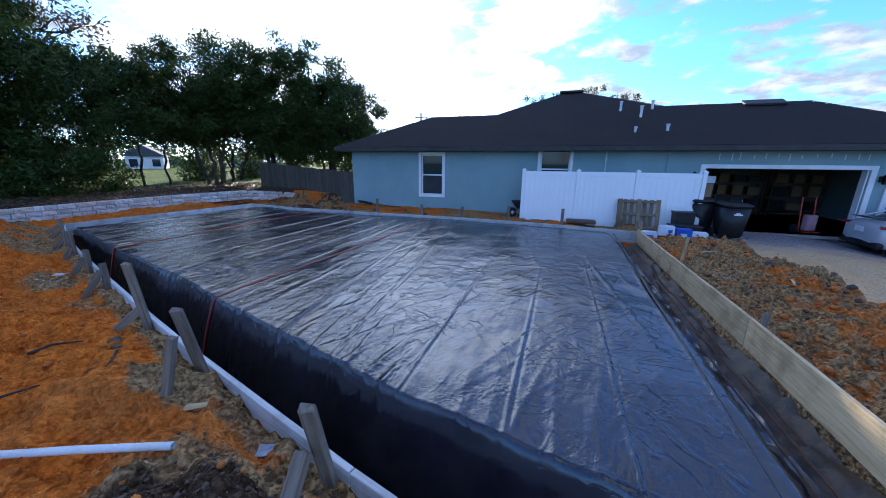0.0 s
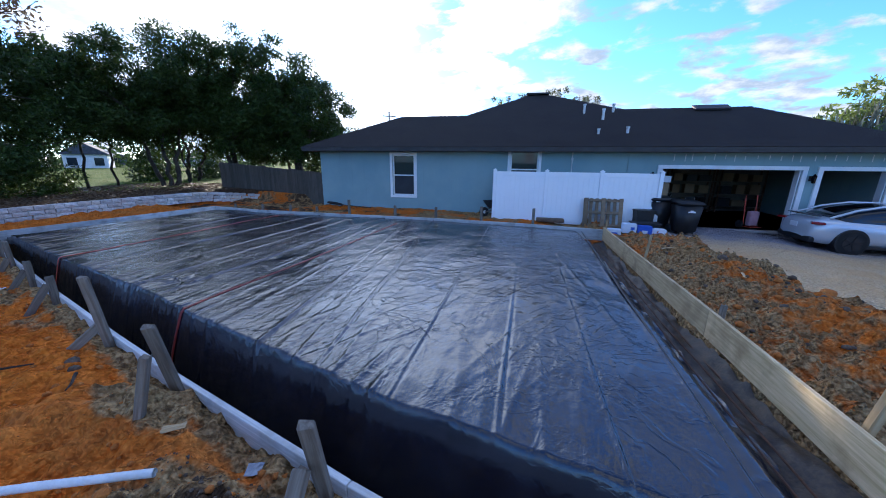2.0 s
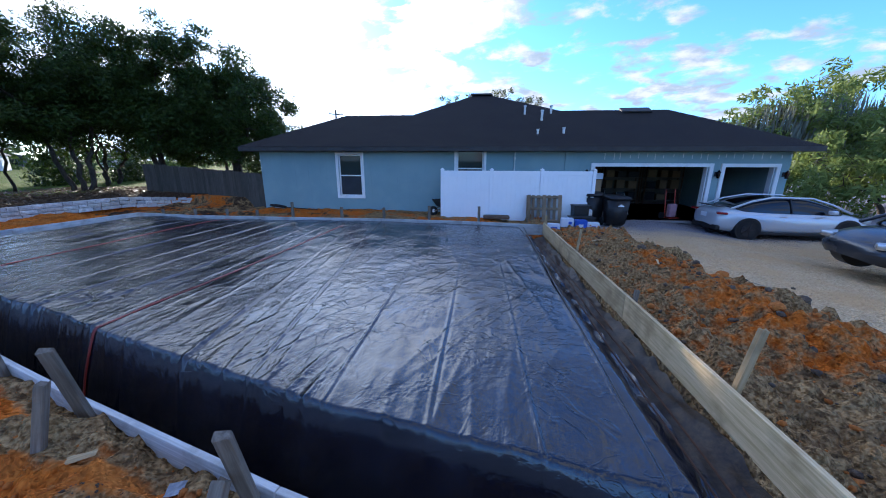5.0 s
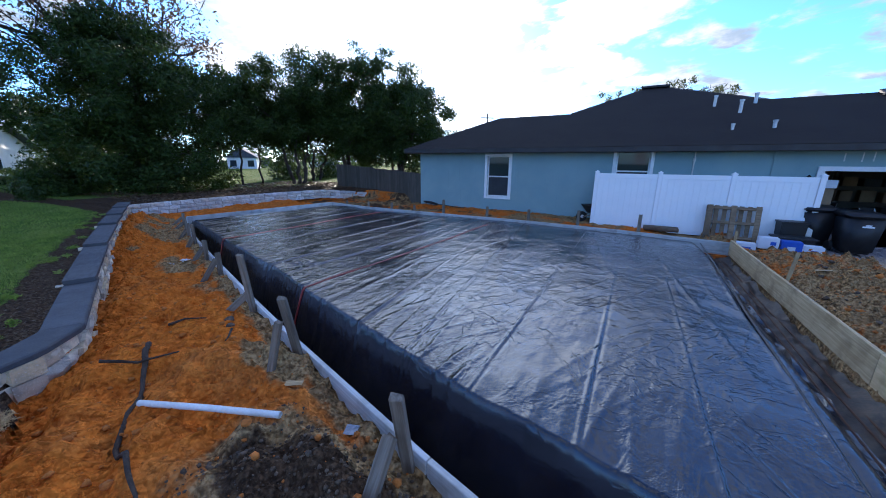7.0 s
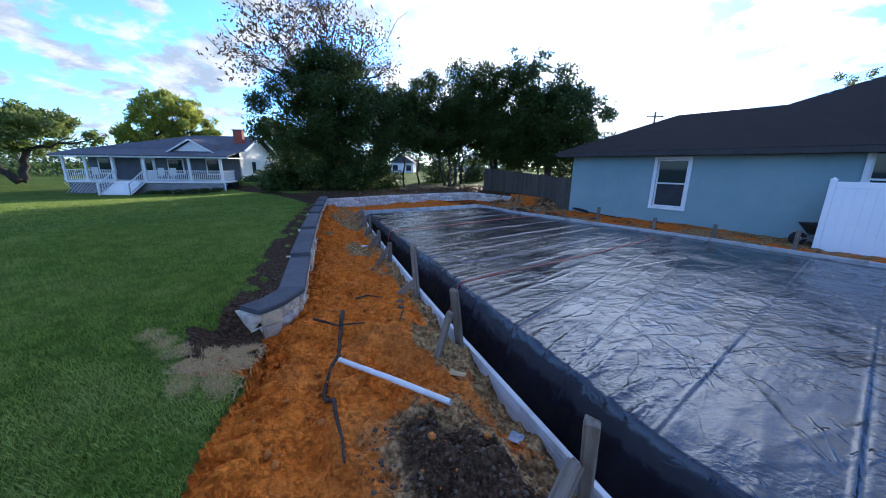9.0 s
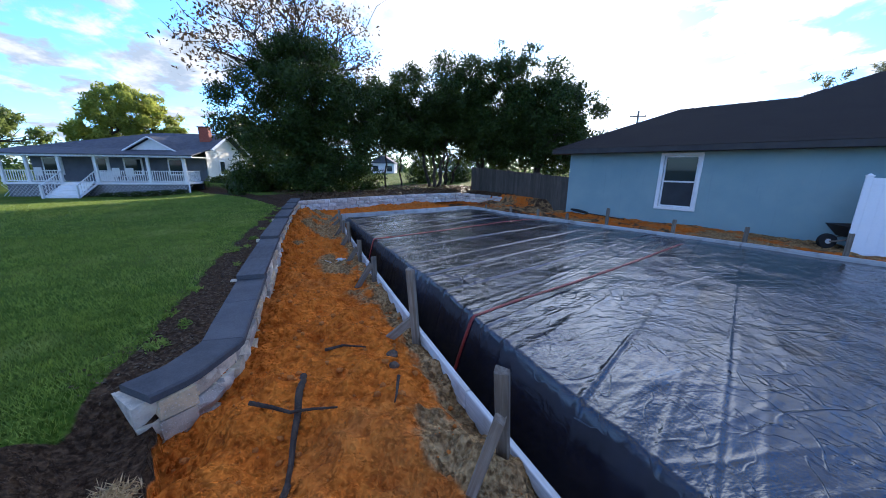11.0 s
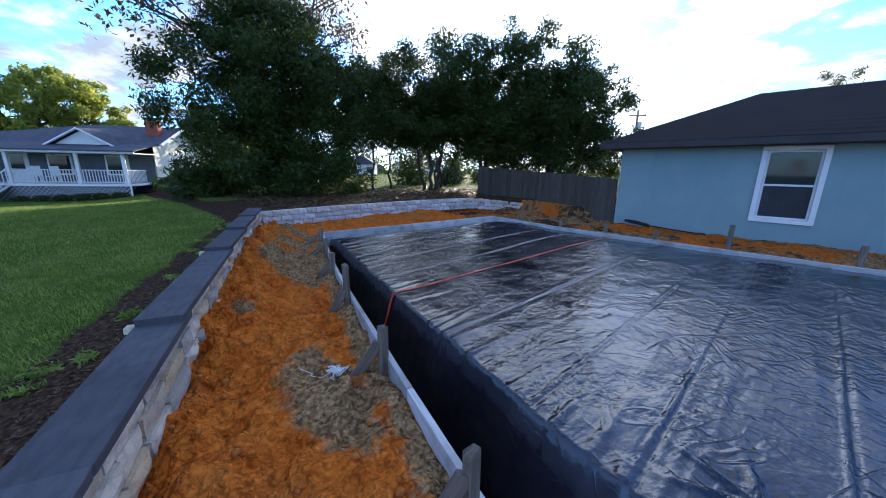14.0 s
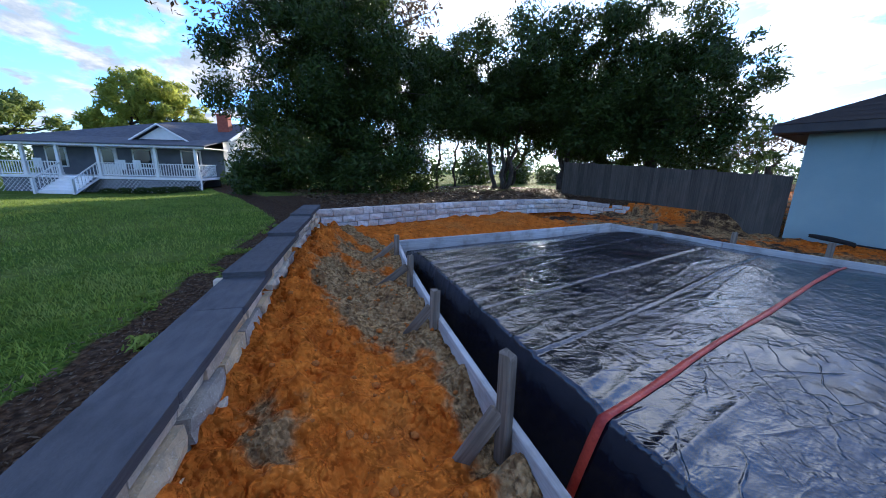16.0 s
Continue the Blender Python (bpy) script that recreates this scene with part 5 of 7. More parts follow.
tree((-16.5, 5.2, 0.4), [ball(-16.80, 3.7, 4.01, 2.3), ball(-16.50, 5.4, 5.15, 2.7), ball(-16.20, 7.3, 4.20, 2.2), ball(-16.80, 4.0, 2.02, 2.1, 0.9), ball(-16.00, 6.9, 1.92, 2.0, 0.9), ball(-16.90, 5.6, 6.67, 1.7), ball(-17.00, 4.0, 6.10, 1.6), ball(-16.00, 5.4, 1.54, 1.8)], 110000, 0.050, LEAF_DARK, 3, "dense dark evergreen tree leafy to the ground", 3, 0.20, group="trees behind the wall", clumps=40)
tree((-17.6, 5.0, 0.4), [ball(-17.6, 5.0, 9.4, 2.6), ball(-17.2, 2.6, 8.4, 2.2), ball(-17.0, 7.4, 8.6, 2.2), ball(-16.6, 5.0, 10.8, 2.0), ball(-17.4, 1.4, 6.8, 1.7), ball(-16.8, 8.8, 7.4, 1.4)], 4600, 0.080, LEAF_DRY, 8, "tall half-bare tree with thin branches and drying leaves", 2, 0.24, 0.3, "trees behind the wall", 9, 1.2, clumps=0)
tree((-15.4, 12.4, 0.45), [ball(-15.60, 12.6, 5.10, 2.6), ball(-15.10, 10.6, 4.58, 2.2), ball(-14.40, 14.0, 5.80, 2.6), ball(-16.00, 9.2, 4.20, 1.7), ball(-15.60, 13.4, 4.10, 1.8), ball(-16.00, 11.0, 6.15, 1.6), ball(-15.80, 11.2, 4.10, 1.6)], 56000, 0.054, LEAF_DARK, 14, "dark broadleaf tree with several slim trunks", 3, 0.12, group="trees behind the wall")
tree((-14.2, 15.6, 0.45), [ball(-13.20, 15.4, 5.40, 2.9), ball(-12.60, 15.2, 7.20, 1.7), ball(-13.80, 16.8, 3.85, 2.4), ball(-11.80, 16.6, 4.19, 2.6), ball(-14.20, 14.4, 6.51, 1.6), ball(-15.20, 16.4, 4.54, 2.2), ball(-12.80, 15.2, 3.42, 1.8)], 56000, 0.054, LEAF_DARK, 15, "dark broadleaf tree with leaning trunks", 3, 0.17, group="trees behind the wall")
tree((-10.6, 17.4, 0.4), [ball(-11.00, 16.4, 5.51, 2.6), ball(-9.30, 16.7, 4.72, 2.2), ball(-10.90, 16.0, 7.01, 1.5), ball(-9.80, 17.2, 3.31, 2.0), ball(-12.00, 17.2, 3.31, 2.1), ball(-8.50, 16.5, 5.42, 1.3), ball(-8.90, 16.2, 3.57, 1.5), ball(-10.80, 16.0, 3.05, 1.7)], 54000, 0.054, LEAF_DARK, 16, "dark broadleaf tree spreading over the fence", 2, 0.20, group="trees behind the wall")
tree((-19.5, 17.5, 0.3), [ball(-20.6, 16.2, 3.6, 2.0), ball(-18.8, 18.0, 4.4, 2.3), ball(-17.0, 19.6, 3.6, 2.2), ball(-20.0, 17.4, 5.6, 1.9), ball(-18.0, 18.8, 4.0, 1.6)], 13000, 0.085, LEAF_DARK, 17, "dark leafy tree farther back in the gap", 2, 0.14, group="trees behind the wall")
tree((-14.4, 22.0, 0.3), [ball(-15.4, 21.0, 3.4, 2.2), ball(-13.4, 22.6, 3.8, 2.3), ball(-11.4, 24.0, 3.2, 2.2), ball(-14.6, 21.6, 5.4, 2.0), ball(-9.4, 24.6, 2.8, 1.9), ball(-12.6, 23.2, 1.8, 1.7)], 15000, 0.085, LEAF_DARK, 18, "dark leafy tree farther back behind the fence", 2, 0.14, group="trees behind the wall")
# thin trunks in the gap
for k, (x, y) in enumerate(((-17.2, 10.2), (-18.4, 12.2), (-16.6, 14.2), (-19.2, 9.2), (-17.6, 15.6))):
    tree((x, y, 0.4), [ball(x + 0.2, y, 5.6, 1.3), ball(x - 0.3, y + 0.5, 4.3, 1.1)], 2600, 0.10, LEAF_MID, 30 + k, "slender young tree with a light crown", 1, 0.07, group="young trees in the gap")
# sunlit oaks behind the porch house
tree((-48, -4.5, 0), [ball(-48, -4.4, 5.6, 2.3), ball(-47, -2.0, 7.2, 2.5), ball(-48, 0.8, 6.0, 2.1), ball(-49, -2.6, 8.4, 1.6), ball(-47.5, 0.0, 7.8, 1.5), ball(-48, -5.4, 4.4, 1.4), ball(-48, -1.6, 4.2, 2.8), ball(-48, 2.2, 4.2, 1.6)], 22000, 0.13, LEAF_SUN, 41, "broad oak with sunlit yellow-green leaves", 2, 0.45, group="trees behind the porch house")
tree((-50, -14, 0), [ball(-50, -14, 4.6, 2.8), ball(-49, -17.5, 5.4, 3.6), ball(-51, -11.6, 5.2, 2.0), ball(-50, -8.4, 4.4, 0.9), ball(-50, -20, 4.6, 3.0)], 17000, 0.15, LEAF_LIGHT, 42, "broad green tree beyond the lawn", 2, 0.4, group="trees behind the porch house")
tree((-46, 8.5, 0), [ball(-46, 8.5, 4.5, 3.0), ball(-44, 11.5, 4.2, 2.8), ball(-48, 13.5, 4.0, 2.8), ball(-44, 15, 3.4, 2.2)], 12000, 0.17, LEAF_MID, 43, "green tree beyond the lawn", 2, 0.3, group="trees behind the porch house")
tree((-58, -28, 0), [ball(-58, -28, 5.0, 4.4), ball(-56, -35, 5.4, 4.4), ball(-60, -22, 4.6, 3.4)], 9000, 0.24, LEAF_MID, 44, "broad green tree beyond the lawn", 2, 0.4, group="trees behind the porch house")
# pale trees above the ridge of the blue house
tree((1.5, 40, 0), [ball(0.2, 40, 8.0, 1.5), ball(3.0, 40, 8.2, 1.6), ball(6.4, 41, 8.6, 1.9), ball(9.4, 40, 7.9, 1.5), ball(4.6, 41, 7.2, 1.5)], 4200, 0.085, LEAF_PALE, 51, "thin pale-leaved treetop behind the roof", 2, 0.3, twigs=3, clumps=12)
# moss-hung trees and hedge right of the garage
tree((20.5, 19.0, -0.2), [ball(19.0, 18.0, 4.4, 1.9), ball(21.6, 18.6, 4.8, 2.1), ball(24.2, 19.0, 4.5, 2.1), ball(22.0, 17.0, 3.0, 1.9), ball(17.6, 18.6, 3.6, 1.3)], 9000, 0.09, LEAF_LIGHT, 61, "open oak hung with grey moss", 2, 0.26, twigs=3, moss=2600)
tree((20.0, 14.2, -0.2), [ball(17.6, 13.4, 0.9, 1.5), ball(19.2, 14.4, 1.5, 1.8), ball(21.4, 14.4, 1.8, 2.0), ball(22.4, 12.4, 1.2, 1.8), ball(24.5, 12.0, 1.8, 2.2)], 19000, 0.080, LEAF_LIGHT, 62, "leafy green hedge beside the drive", 2, 0.12)
# a bare tree and a palm behind the plank fence
tree((-11.2, 39, 0.2), [ball(-11.2, 39, 4.4, 2.0), ball(-9.0, 39, 4.6, 2.0), ball(-13.0, 40, 3.8, 1.6)], 1500, 0.10, LEAF_DRY, 71, "bare winter tree with thin twigs", 2, 0.20, twigs=9, clumps=0)


def palm(x, y, z, top):
    t = thing("palm", "small green cabbage palm behind the fence", "palm", at=(x, y, z))
    part("trunk", tube([(0, 0, -0.1), (0.05, 0, (top - z) * 0.5), (0, 0, top - z)], [0.16, 0.13, 0.14], 9), BARK, t, "", True)
    rnd = random.Random(2)
    for k in range(18):
        a, e = rnd.uniform(0, 6.28), rnd.uniform(-0.3, 1.2)
        bm = bmesh.new()
        for j in range(9):
            f = (j - 4) * 0.16
            d = Vector((math.cos(a + f) * math.cos(e), math.sin(a + f) * math.cos(e), math.sin(e)))
            side = d.cross(Vector((0, 0, 1))).normalized() * 0.05
            o = Vector((0, 0, top - z))
            p = o + d * 0.35
            q = o + d * (1.2 - abs(f) * 0.4) + Vector((0, 0, -0.18))
            m = o + d * 0.8
            add_poly(bm, [p, m + side, q, m - side])
        part("frond", bm, LEAF_MID, t)


palm(-8.4, 26.5, 0.2, 2.0)


def far_woods():
    """The far belt of trees, bushes and hedges all round, one mesh."""
    rnd = random.Random(77)
    blobs = []
    for k in range(150):
        a = radians(60 + 170 * k / 150 + rnd.uniform(-1, 1))
        d = rnd.uniform(85, 150)
        r = rnd.uniform(2.6, 5.4)
        blobs.append((d * math.cos(a), d * math.sin(a), rnd.uniform(0.5, 3.4), r * 1.3, r * 1.3, r))
    for k in range(60):
        a = radians(-20 + 80 * k / 60)
        d = rnd.uniform(70, 120)
        r = rnd.uniform(3, 5)
        blobs.append((d * math.cos(a), d * math.sin(a), rnd.uniform(1, 3), r * 1.3, r * 1.3, r))
    v, f = leaves(blobs, 42000, 0.42, 5, 0.3, 0.6, 1.2)
    tagged(new("far_woods", mesh_of("far_woods", v, f, LEAF_MID)), "far belt of green trees and bushes", "woods", kind="stuff")


far_woods()


def shrubs(name, blobs, count, size, mat, seed, label):
    v, f = leaves(blobs, count, size, seed, 0.2, 0.5, 1.4)
    tagged(new(name, mesh_of(name, v, f, mat)), label, "bush", kind="stuff")


shrubs("dark_bush", [(-22 - 1.2 * (k % 3), 7.5 + 1.5 * k, 0.9, 1.3, 1.3, 0.8 + 0.5 * (k % 4)) for k in range(6, 14)], 11000, 0.08, LEAF_DARK, 84, "dark tangled bushes behind the trees")
shrubs("dark_bush", [(-18.0, 2.7, 0.7, 1.3, 1.0, 0.9), (-19.6, 2.6, 0.7, 1.4, 1.0, 0.9), (-18.6, 3.6, 0.9, 1.6, 1.2, 1.1)], 9000, 0.075, LEAF_DARK, 81, "low dark evergreen bush at the lawn's end")
shrubs("dark_bush", [(-30.2, 3.2, 0.2, 1.1, 1.1, 0.9), (-29.2, 4.4, 0.4, 1.6, 1.4, 1.2), (-27, 4.6, 0.5, 1.8, 1.6, 1.1)], 8000, 0.10, LEAF_DARK, 82, "dark bush beside the porch house")
shrubs("low_plants", [(-30.9 - 0.53 * k, 0.5 - 0.85 * k, -0.30 - 0.05 * k, 0.4, 0.5, 0.26) for k in range(6)], 3000, 0.05, LEAF_DARK, 83, "low plants along the porch's foot")


# ---- grass ----
def grass():
    rnd = np.random.RandomState(4)
    out_v, n_all = [], 0
    for count, x0, x1, y0, y1, h, w in ((100000, -7.5, 3.2, -4.6, 0.9, 0.040, 0.0030), (60000, -2.5, 3.0, -4.2, -1.3, 0.036, 0.0026), (90000, -16, -1.0, -7.0, 2.0, 0.040, 0.0042), (40000, -31, -9, -12, 2.3, 0.050, 0.008)):
        x, y = rnd.uniform(x0, x1, count), rnd.uniform(y0, y1, count)
        z, zn = ground_fields(x, y)
        keep = zn[:, 0] > 0.45 + 0.3 * rnd.rand(count)
        x, y, z = x[keep], y[keep], z[keep]
        a = rnd.uniform(0, 6.28, len(x))
        hh = h * (0.5 + 0.9 * rnd.rand(len(x)))
        lx, ly = np.cos(a) * hh * 0.5, np.sin(a) * hh * 0.5
        sx, sy = -np.sin(a) * w, np.cos(a) * w
        base = np.stack([x, y, z - 0.006], -1)
        v = np.stack([base + np.stack([sx, sy, 0 * z], -1), base - np.stack([sx, sy, 0 * z], -1), base + np.stack([lx * 0.45 - sx * 0.6, ly * 0.45 - sy * 0.6, hh * 0.65], -1), base + np.stack([lx, ly, hh], -1)], 1)
        out_v.append(v.reshape(-1, 3))
    v = np.concatenate(out_v)
    tagged(new("grass", mesh_of("grass", v, np.arange(len(v)).reshape(-1, 4), GRASS)), "short mown green lawn grass", "grass", kind="stuff")
    # weeds and tufts in the dark bed along the wall, a patch of straw at its end
    blobs = []
    r2 = random.Random(6)
    for k in range(34):
        s = r2.uniform(0.3, 9.5)
        p, d = along(SOUTH_WALL, s)
        n = Vector((-d.y, d.x))
        n = n if n.y < 0 else -n
        q = p + n * r2.uniform(0.42, 0.85)
        blobs.append((q.x, q.y, ground_at(q.x, q.y) + 0.01, r2.uniform(0.05, 0.13), r2.uniform(0.05, 0.12), 0.035))
    v, f = leaves(blobs, 3000, 0.012, 9, 0.0, 0.2, 2.0)
    tagged(new("weeds", mesh_of("weeds", v, f, GRASS)), "small weeds in the dark bed beside the wall", "weeds", kind="stuff")
    blobs = [(bx, by, ground_at(bx, by) + 0.004, 0.15, 0.12, 0.014) for bx, by in ((-0.05, -1.72), (0.10, -1.84), (0.18, -2.00), (0.26, -1.84), (0.40, -1.98), (0.12, -2.14), (0.52, -1.96), (-0.04, -2.0), (-0.18, -2.2), (0.34, -2.16), (-0.40, -2.28), (-0.62, -2.36))]
    v, f = leaves(blobs, 9000, 0.005, 10, 0.0, 0.1, 6.0)
    tagged(new("dry_grass", mesh_of("dry_grass", v, f, DRYGRASS)), "patch of bleached dry grass at the lawn's edge", "dry grass", kind="stuff")
    # leaf litter under the trees
    n = 9000
    x, y = rnd.uniform(-19, -10.3, n), rnd.uniform(3.0, 15, n)
    z, _ = ground_fields(x, y)
    s = 0.05
    a = rnd.uniform(0, 6.28, n)
    c = np.stack([x, y, z + 0.02 + 0.02 * rnd.rand(n)], -1)
    u = np.stack([np.cos(a) * s, np.sin(a) * s, rnd.uniform(-0.02, 0.02, n)], -1)
    w = np.stack([-np.sin(a) * s * 0.6, np.cos(a) * s * 0.6, rnd.uniform(-0.02, 0.02, n)], -1)
    v = np.stack([c - u, c + w, c + u, c - w], 1).reshape(-1, 3)
    tagged(new("leaf_litter", mesh_of("leaf_litter", v, np.arange(4 * n).reshape(-1, 4), LEAF_DRY)), "fallen brown leaves under the trees", "leaf litter", kind="stuff")


grass()


# ---- fences ----
def vinyl_fence():
    x0, y, z0, z1 = 2.17, 10.2, -0.14, 1.62
    t = thing("vinyl_fence", "white vinyl privacy fence of three panels", "fence", at=(x0, y, z0))
    h = z1 - z0
    xs = [0.0, 1.73, 3.45, 5.19]
    for x in xs:
        p = part("post", box((x, 0, h / 2), (0.115, 0.115, h), None, 0.008), WHITE_VINYL, t)
        bm = box((x, 0, h + 0.012), (0.135, 0.135, 0.025), None, 0.005)
        bmesh.ops.create_cone(bm, segments=4, radius1=0.085, radius2=0.0, depth=0.05, matrix=Matrix.Translation((x, 0, h + 0.045)) @ Matrix.Rotation(math.pi / 4, 4, "Z"))
        part("post_cap", bm, WHITE_VINYL, p)
    for a, b in zip(xs, xs[1:]):
        c, w = (a + b) / 2, b - a - 0.115
        pn = part("panel", box((c, 0, h / 2 - 0.02), (w, 0.022, h - 0.16)), WHITE_VINYL, t)
        part("rail", box((c, 0, h - 0.10), (w, 0.05, 0.14), None, 0.006), WHITE_VINYL, pn)
        part("rail", box((c, 0, 0.07), (w, 0.05, 0.14), None, 0.006), WHITE_VINYL, pn)
        n = 10
        for i in range(n):
            part("board", box((a + 0.0575 + w * (i + 0.5) / n, -0.013, h / 2 - 0.02), (w / n - 0.006, 0.012, h - 0.30), None, 0.003), WHITE_VINYL, pn)


def plank_fence():
    a, b = Vector((-5.18, 11.15, 0)), Vector((-11.9, 12.6, 0))
    t = thing("plank_fence", "weathered dark wooden plank fence with dog-eared tops", "fence", at=(a.x, a.y, 0))
    d = b - a
    n = 46
    ang = math.atan2(d.y, d.x)
    rnd = random.Random(3)
    meshes = []
    for k in range(4):
        bm = box((0, 0, 0), (1.0, 0.018, 0.150))
        for v in bm.verts:
            if v.co.x > 0.4:
                v.co.z *= 0.94
        meshes.append(as_mesh("plank", bm, FENCE_WOOD))
    for i in range(n):
        f = (i + 0.5) / n
        p = d * f
        zt = 1.40 + 0.36 * f + rnd.uniform(-0.012, 0.012) + (0.03 if i % 13 > 9 else 0)
        zb = -0.05 + 0.55 * f
        ob = new("plank", meshes[i % 4])
        ob.parent = t
        ob.matrix_basis = Matrix.Translation((p.x, p.y, (zt + zb) / 2)) @ Matrix.Rotation(ang, 4, "Z") @ Matrix.Rotation(-math.pi / 2, 4, "Y") @ Matrix.Diagonal((zt - zb, 1, 1.03, 1))
    for hgt in (0.35, 1.1):
        bm = tube([Vector((0, 0.04, hgt)), d + Vector((0, 0.04, hgt + 0.42))], 0.03, 4)
        part("rail", bm, FENCE_WOOD, t)


vinyl_fence()
plank_fence()


# ---- the porch house ----
def porch_house():
    Z0 = -0.66
    M = Matrix.Translation((-31.2, 1.0, Z0)) @ Matrix.Rotation(radians(-32), 4, "Z") @ Matrix.Diagonal((1, 1.19, 1, 1)) @ Matrix.Translation((0, -1.1, 0))
    t = thing("porch_house", "white cottage with a deep railed porch and grey roof", "house")
    t.matrix_world = M
    fl, ev = 1.05, 2.98      # porch floor and eave above the ground
    y0, y1 = -8.9, 1.15

    def sub(name, bm, mat, label="", parent=t):
        return part(name, bm, mat, parent, label)
    sub("porch_floor", box((-1.2, (y0 + y1) / 2, fl - 0.08), (2.5, y1 - y0 + 0.1, 0.16), None, 0.01), WHITE_PAINT)
    bm = bmesh.new()
    n = 46
    for i in range(n):
        y = y0 + (y1 - y0) * (i + 0.5) / n
        for s in (-1, 1):
            add_box(bm, (-0.04 - 0.01 * s, y, (fl - 0.16) / 2), (0.008, 0.02, 1.12), Matrix.Rotation(s * 0.7, 4, "X"))
    sub("lattice", bm, WHITE_PAINT, "diagonal white lattice skirt")
    # dark sheet behind the lattice, for the shade under the floor
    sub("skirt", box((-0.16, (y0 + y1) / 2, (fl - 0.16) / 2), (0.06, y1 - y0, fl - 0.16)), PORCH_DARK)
    posts = [-8.95, -7.60, -5.91, -3.94, -1.04, 1.02]
    for y in posts:
        p = sub("post", box((-0.10, y, (fl + ev) / 2), (0.15, 0.15, ev - fl), None, 0.012), WHITE_PAINT)
        sub("post_base", box((-0.10, y, fl + 0.09), (0.20, 0.20, 0.18), None, 0.01), WHITE_PAINT, "", p)
    for a, b in ((posts[0], posts[1]), (posts[1], posts[2]), (posts[3], posts[4]), (posts[4], posts[5])):
        r = sub("railing", box((-0.10, (a + b) / 2, fl + 0.84), (0.08, b - a - 0.15, 0.05), None, 0.006), WHITE_PAINT)
        sub("bottom_rail", box((-0.10, (a + b) / 2, fl + 0.10), (0.06, b - a - 0.15, 0.05)), WHITE_PAINT, "", r)
        k = int((b - a - 0.15) / 0.13)
        for i in range(k):
            sub("baluster", box((-0.10, a + 0.10 + (b - a - 0.2) * (i + 0.5) / k, fl + 0.47), (0.03, 0.035, 0.70)), WHITE_PAINT, "", r)
    # side railing and the screened end
    r = sub("railing", box((-1.2, y1 - 0.12, fl + 0.84), (2.0, 0.08, 0.05)), WHITE_PAINT)
    for i in range(15):
        sub("baluster", box((-0.3 - 0.13 * i, y1 - 0.12, fl + 0.45), (0.03, 0.03, 0.78)), WHITE_PAINT, "", r)
    # steps with stringers and hand rails
    s = sub("steps", box((0.17, -4.93, fl - 0.10), (0.34, 1.70, 0.05), None, 0.005), WHITE_PAINT)
    for i in range(6):
        zz = fl - 0.08 - 0.155 * i
        sub("tread", box((0.17 + 0.27 * i, -4.93, zz - 0.02), (0.32, 1.70, 0.04), None, 0.004), WHITE_PAINT, "", s)
        sub("riser", box((0.33 + 0.27 * i, -4.93, zz - 0.10), (0.02, 1.66, 0.13)), WHITE_PAINT, "", s)
    for y in (-5.83, -4.03):
        sub("stair_rail", tube([(-0.1, y, fl + 0.86), (1.76, y, 0.86)], 0.04, 6), WHITE_PAINT, "", s)
        sub("newel", box((1.78, y, 0.46), (0.11, 0.11, 0.95), None, 0.01), WHITE_PAINT, "", s)
        for i in range(8):
            f = (i + 0.5) / 8
            sub("baluster", box((-0.1 + 1.86 * f, y, 0.48 + fl * (1 - f)), (0.03, 0.03, 0.74)), WHITE_PAINT, "", s)
        sub("stringer", tube([(0.0, y, fl - 0.12), (1.72, y, 0.06)], 0.07, 4), WHITE_PAINT, "", s)
    # body behind the porch, the porch's shade in its colour; its windows and door
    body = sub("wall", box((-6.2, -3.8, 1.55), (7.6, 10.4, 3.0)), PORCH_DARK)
    sub("end_wall", box((-6.2, 1.44, 1.55), (7.4, 0.08, 3.0)), CREAM)
    for y in (-7.8, -3.1, -0.4):
        w = sub("window", box((-2.38, y, fl + 1.15), (0.06, 1.15, 1.35), None, 0.01), WHITE_PAINT)
        sub("pane", box((-2.345, y, fl + 1.15), (0.02, 0.95, 1.15)), GLASS, "", w)
    d = sub("door", box((-2.38, -5.0, fl + 1.0), (0.06, 1.0, 2.0), None, 0.01), WHITE_PAINT)
    sub("pane", box((-2.345, -5.0, fl + 1.25), (0.02, 0.6, 1.0)), GLASS, "", d)
    w = sub("window", box((-5.0, 1.50, fl + 1.1), (1.0, 0.05, 1.3), None, 0.01), WHITE_PAINT)
    sub("pane", box((-5.0, 1.53, fl + 1.1), (0.8, 0.02, 1.1)), GLASS, "", w)
    # fascia and roofs
    sub("porch_fascia", box((0.22, -3.85, ev + 0.02), (0.05, 11.1, 0.17), None, 0.006), WHITE_PAINT)
    sub("porch_ceiling", box((-1.2, -3.85, ev - 0.03), (2.8, 11.0, 0.05)), WHITE_PAINT)
    sub("porch_roof", slab([(0.32, -9.5, ev + 0.12), (0.32, 1.75, ev + 0.12), (-2.5, 1.75, ev + 0.68), (-2.5, -9.5, ev + 0.68)], 0.07), SLATE_ROOF)
    sub("main_roof", slab([(-2.3, -4.9, ev + 0.64), (-2.3, 2.0, ev + 0.64), (-6.0, 2.0, ev + 2.15), (-6.0, -3.2, ev + 2.15)], 0.08), SLATE_ROOF)
    sub("main_roof", slab([(-6.0, -3.2, ev + 2.15), (-6.0, 2.0, ev + 2.15), (-10.2, 2.0, ev + 0.3), (-10.2, -9, ev + 0.3)], 0.08), SLATE_ROOF)
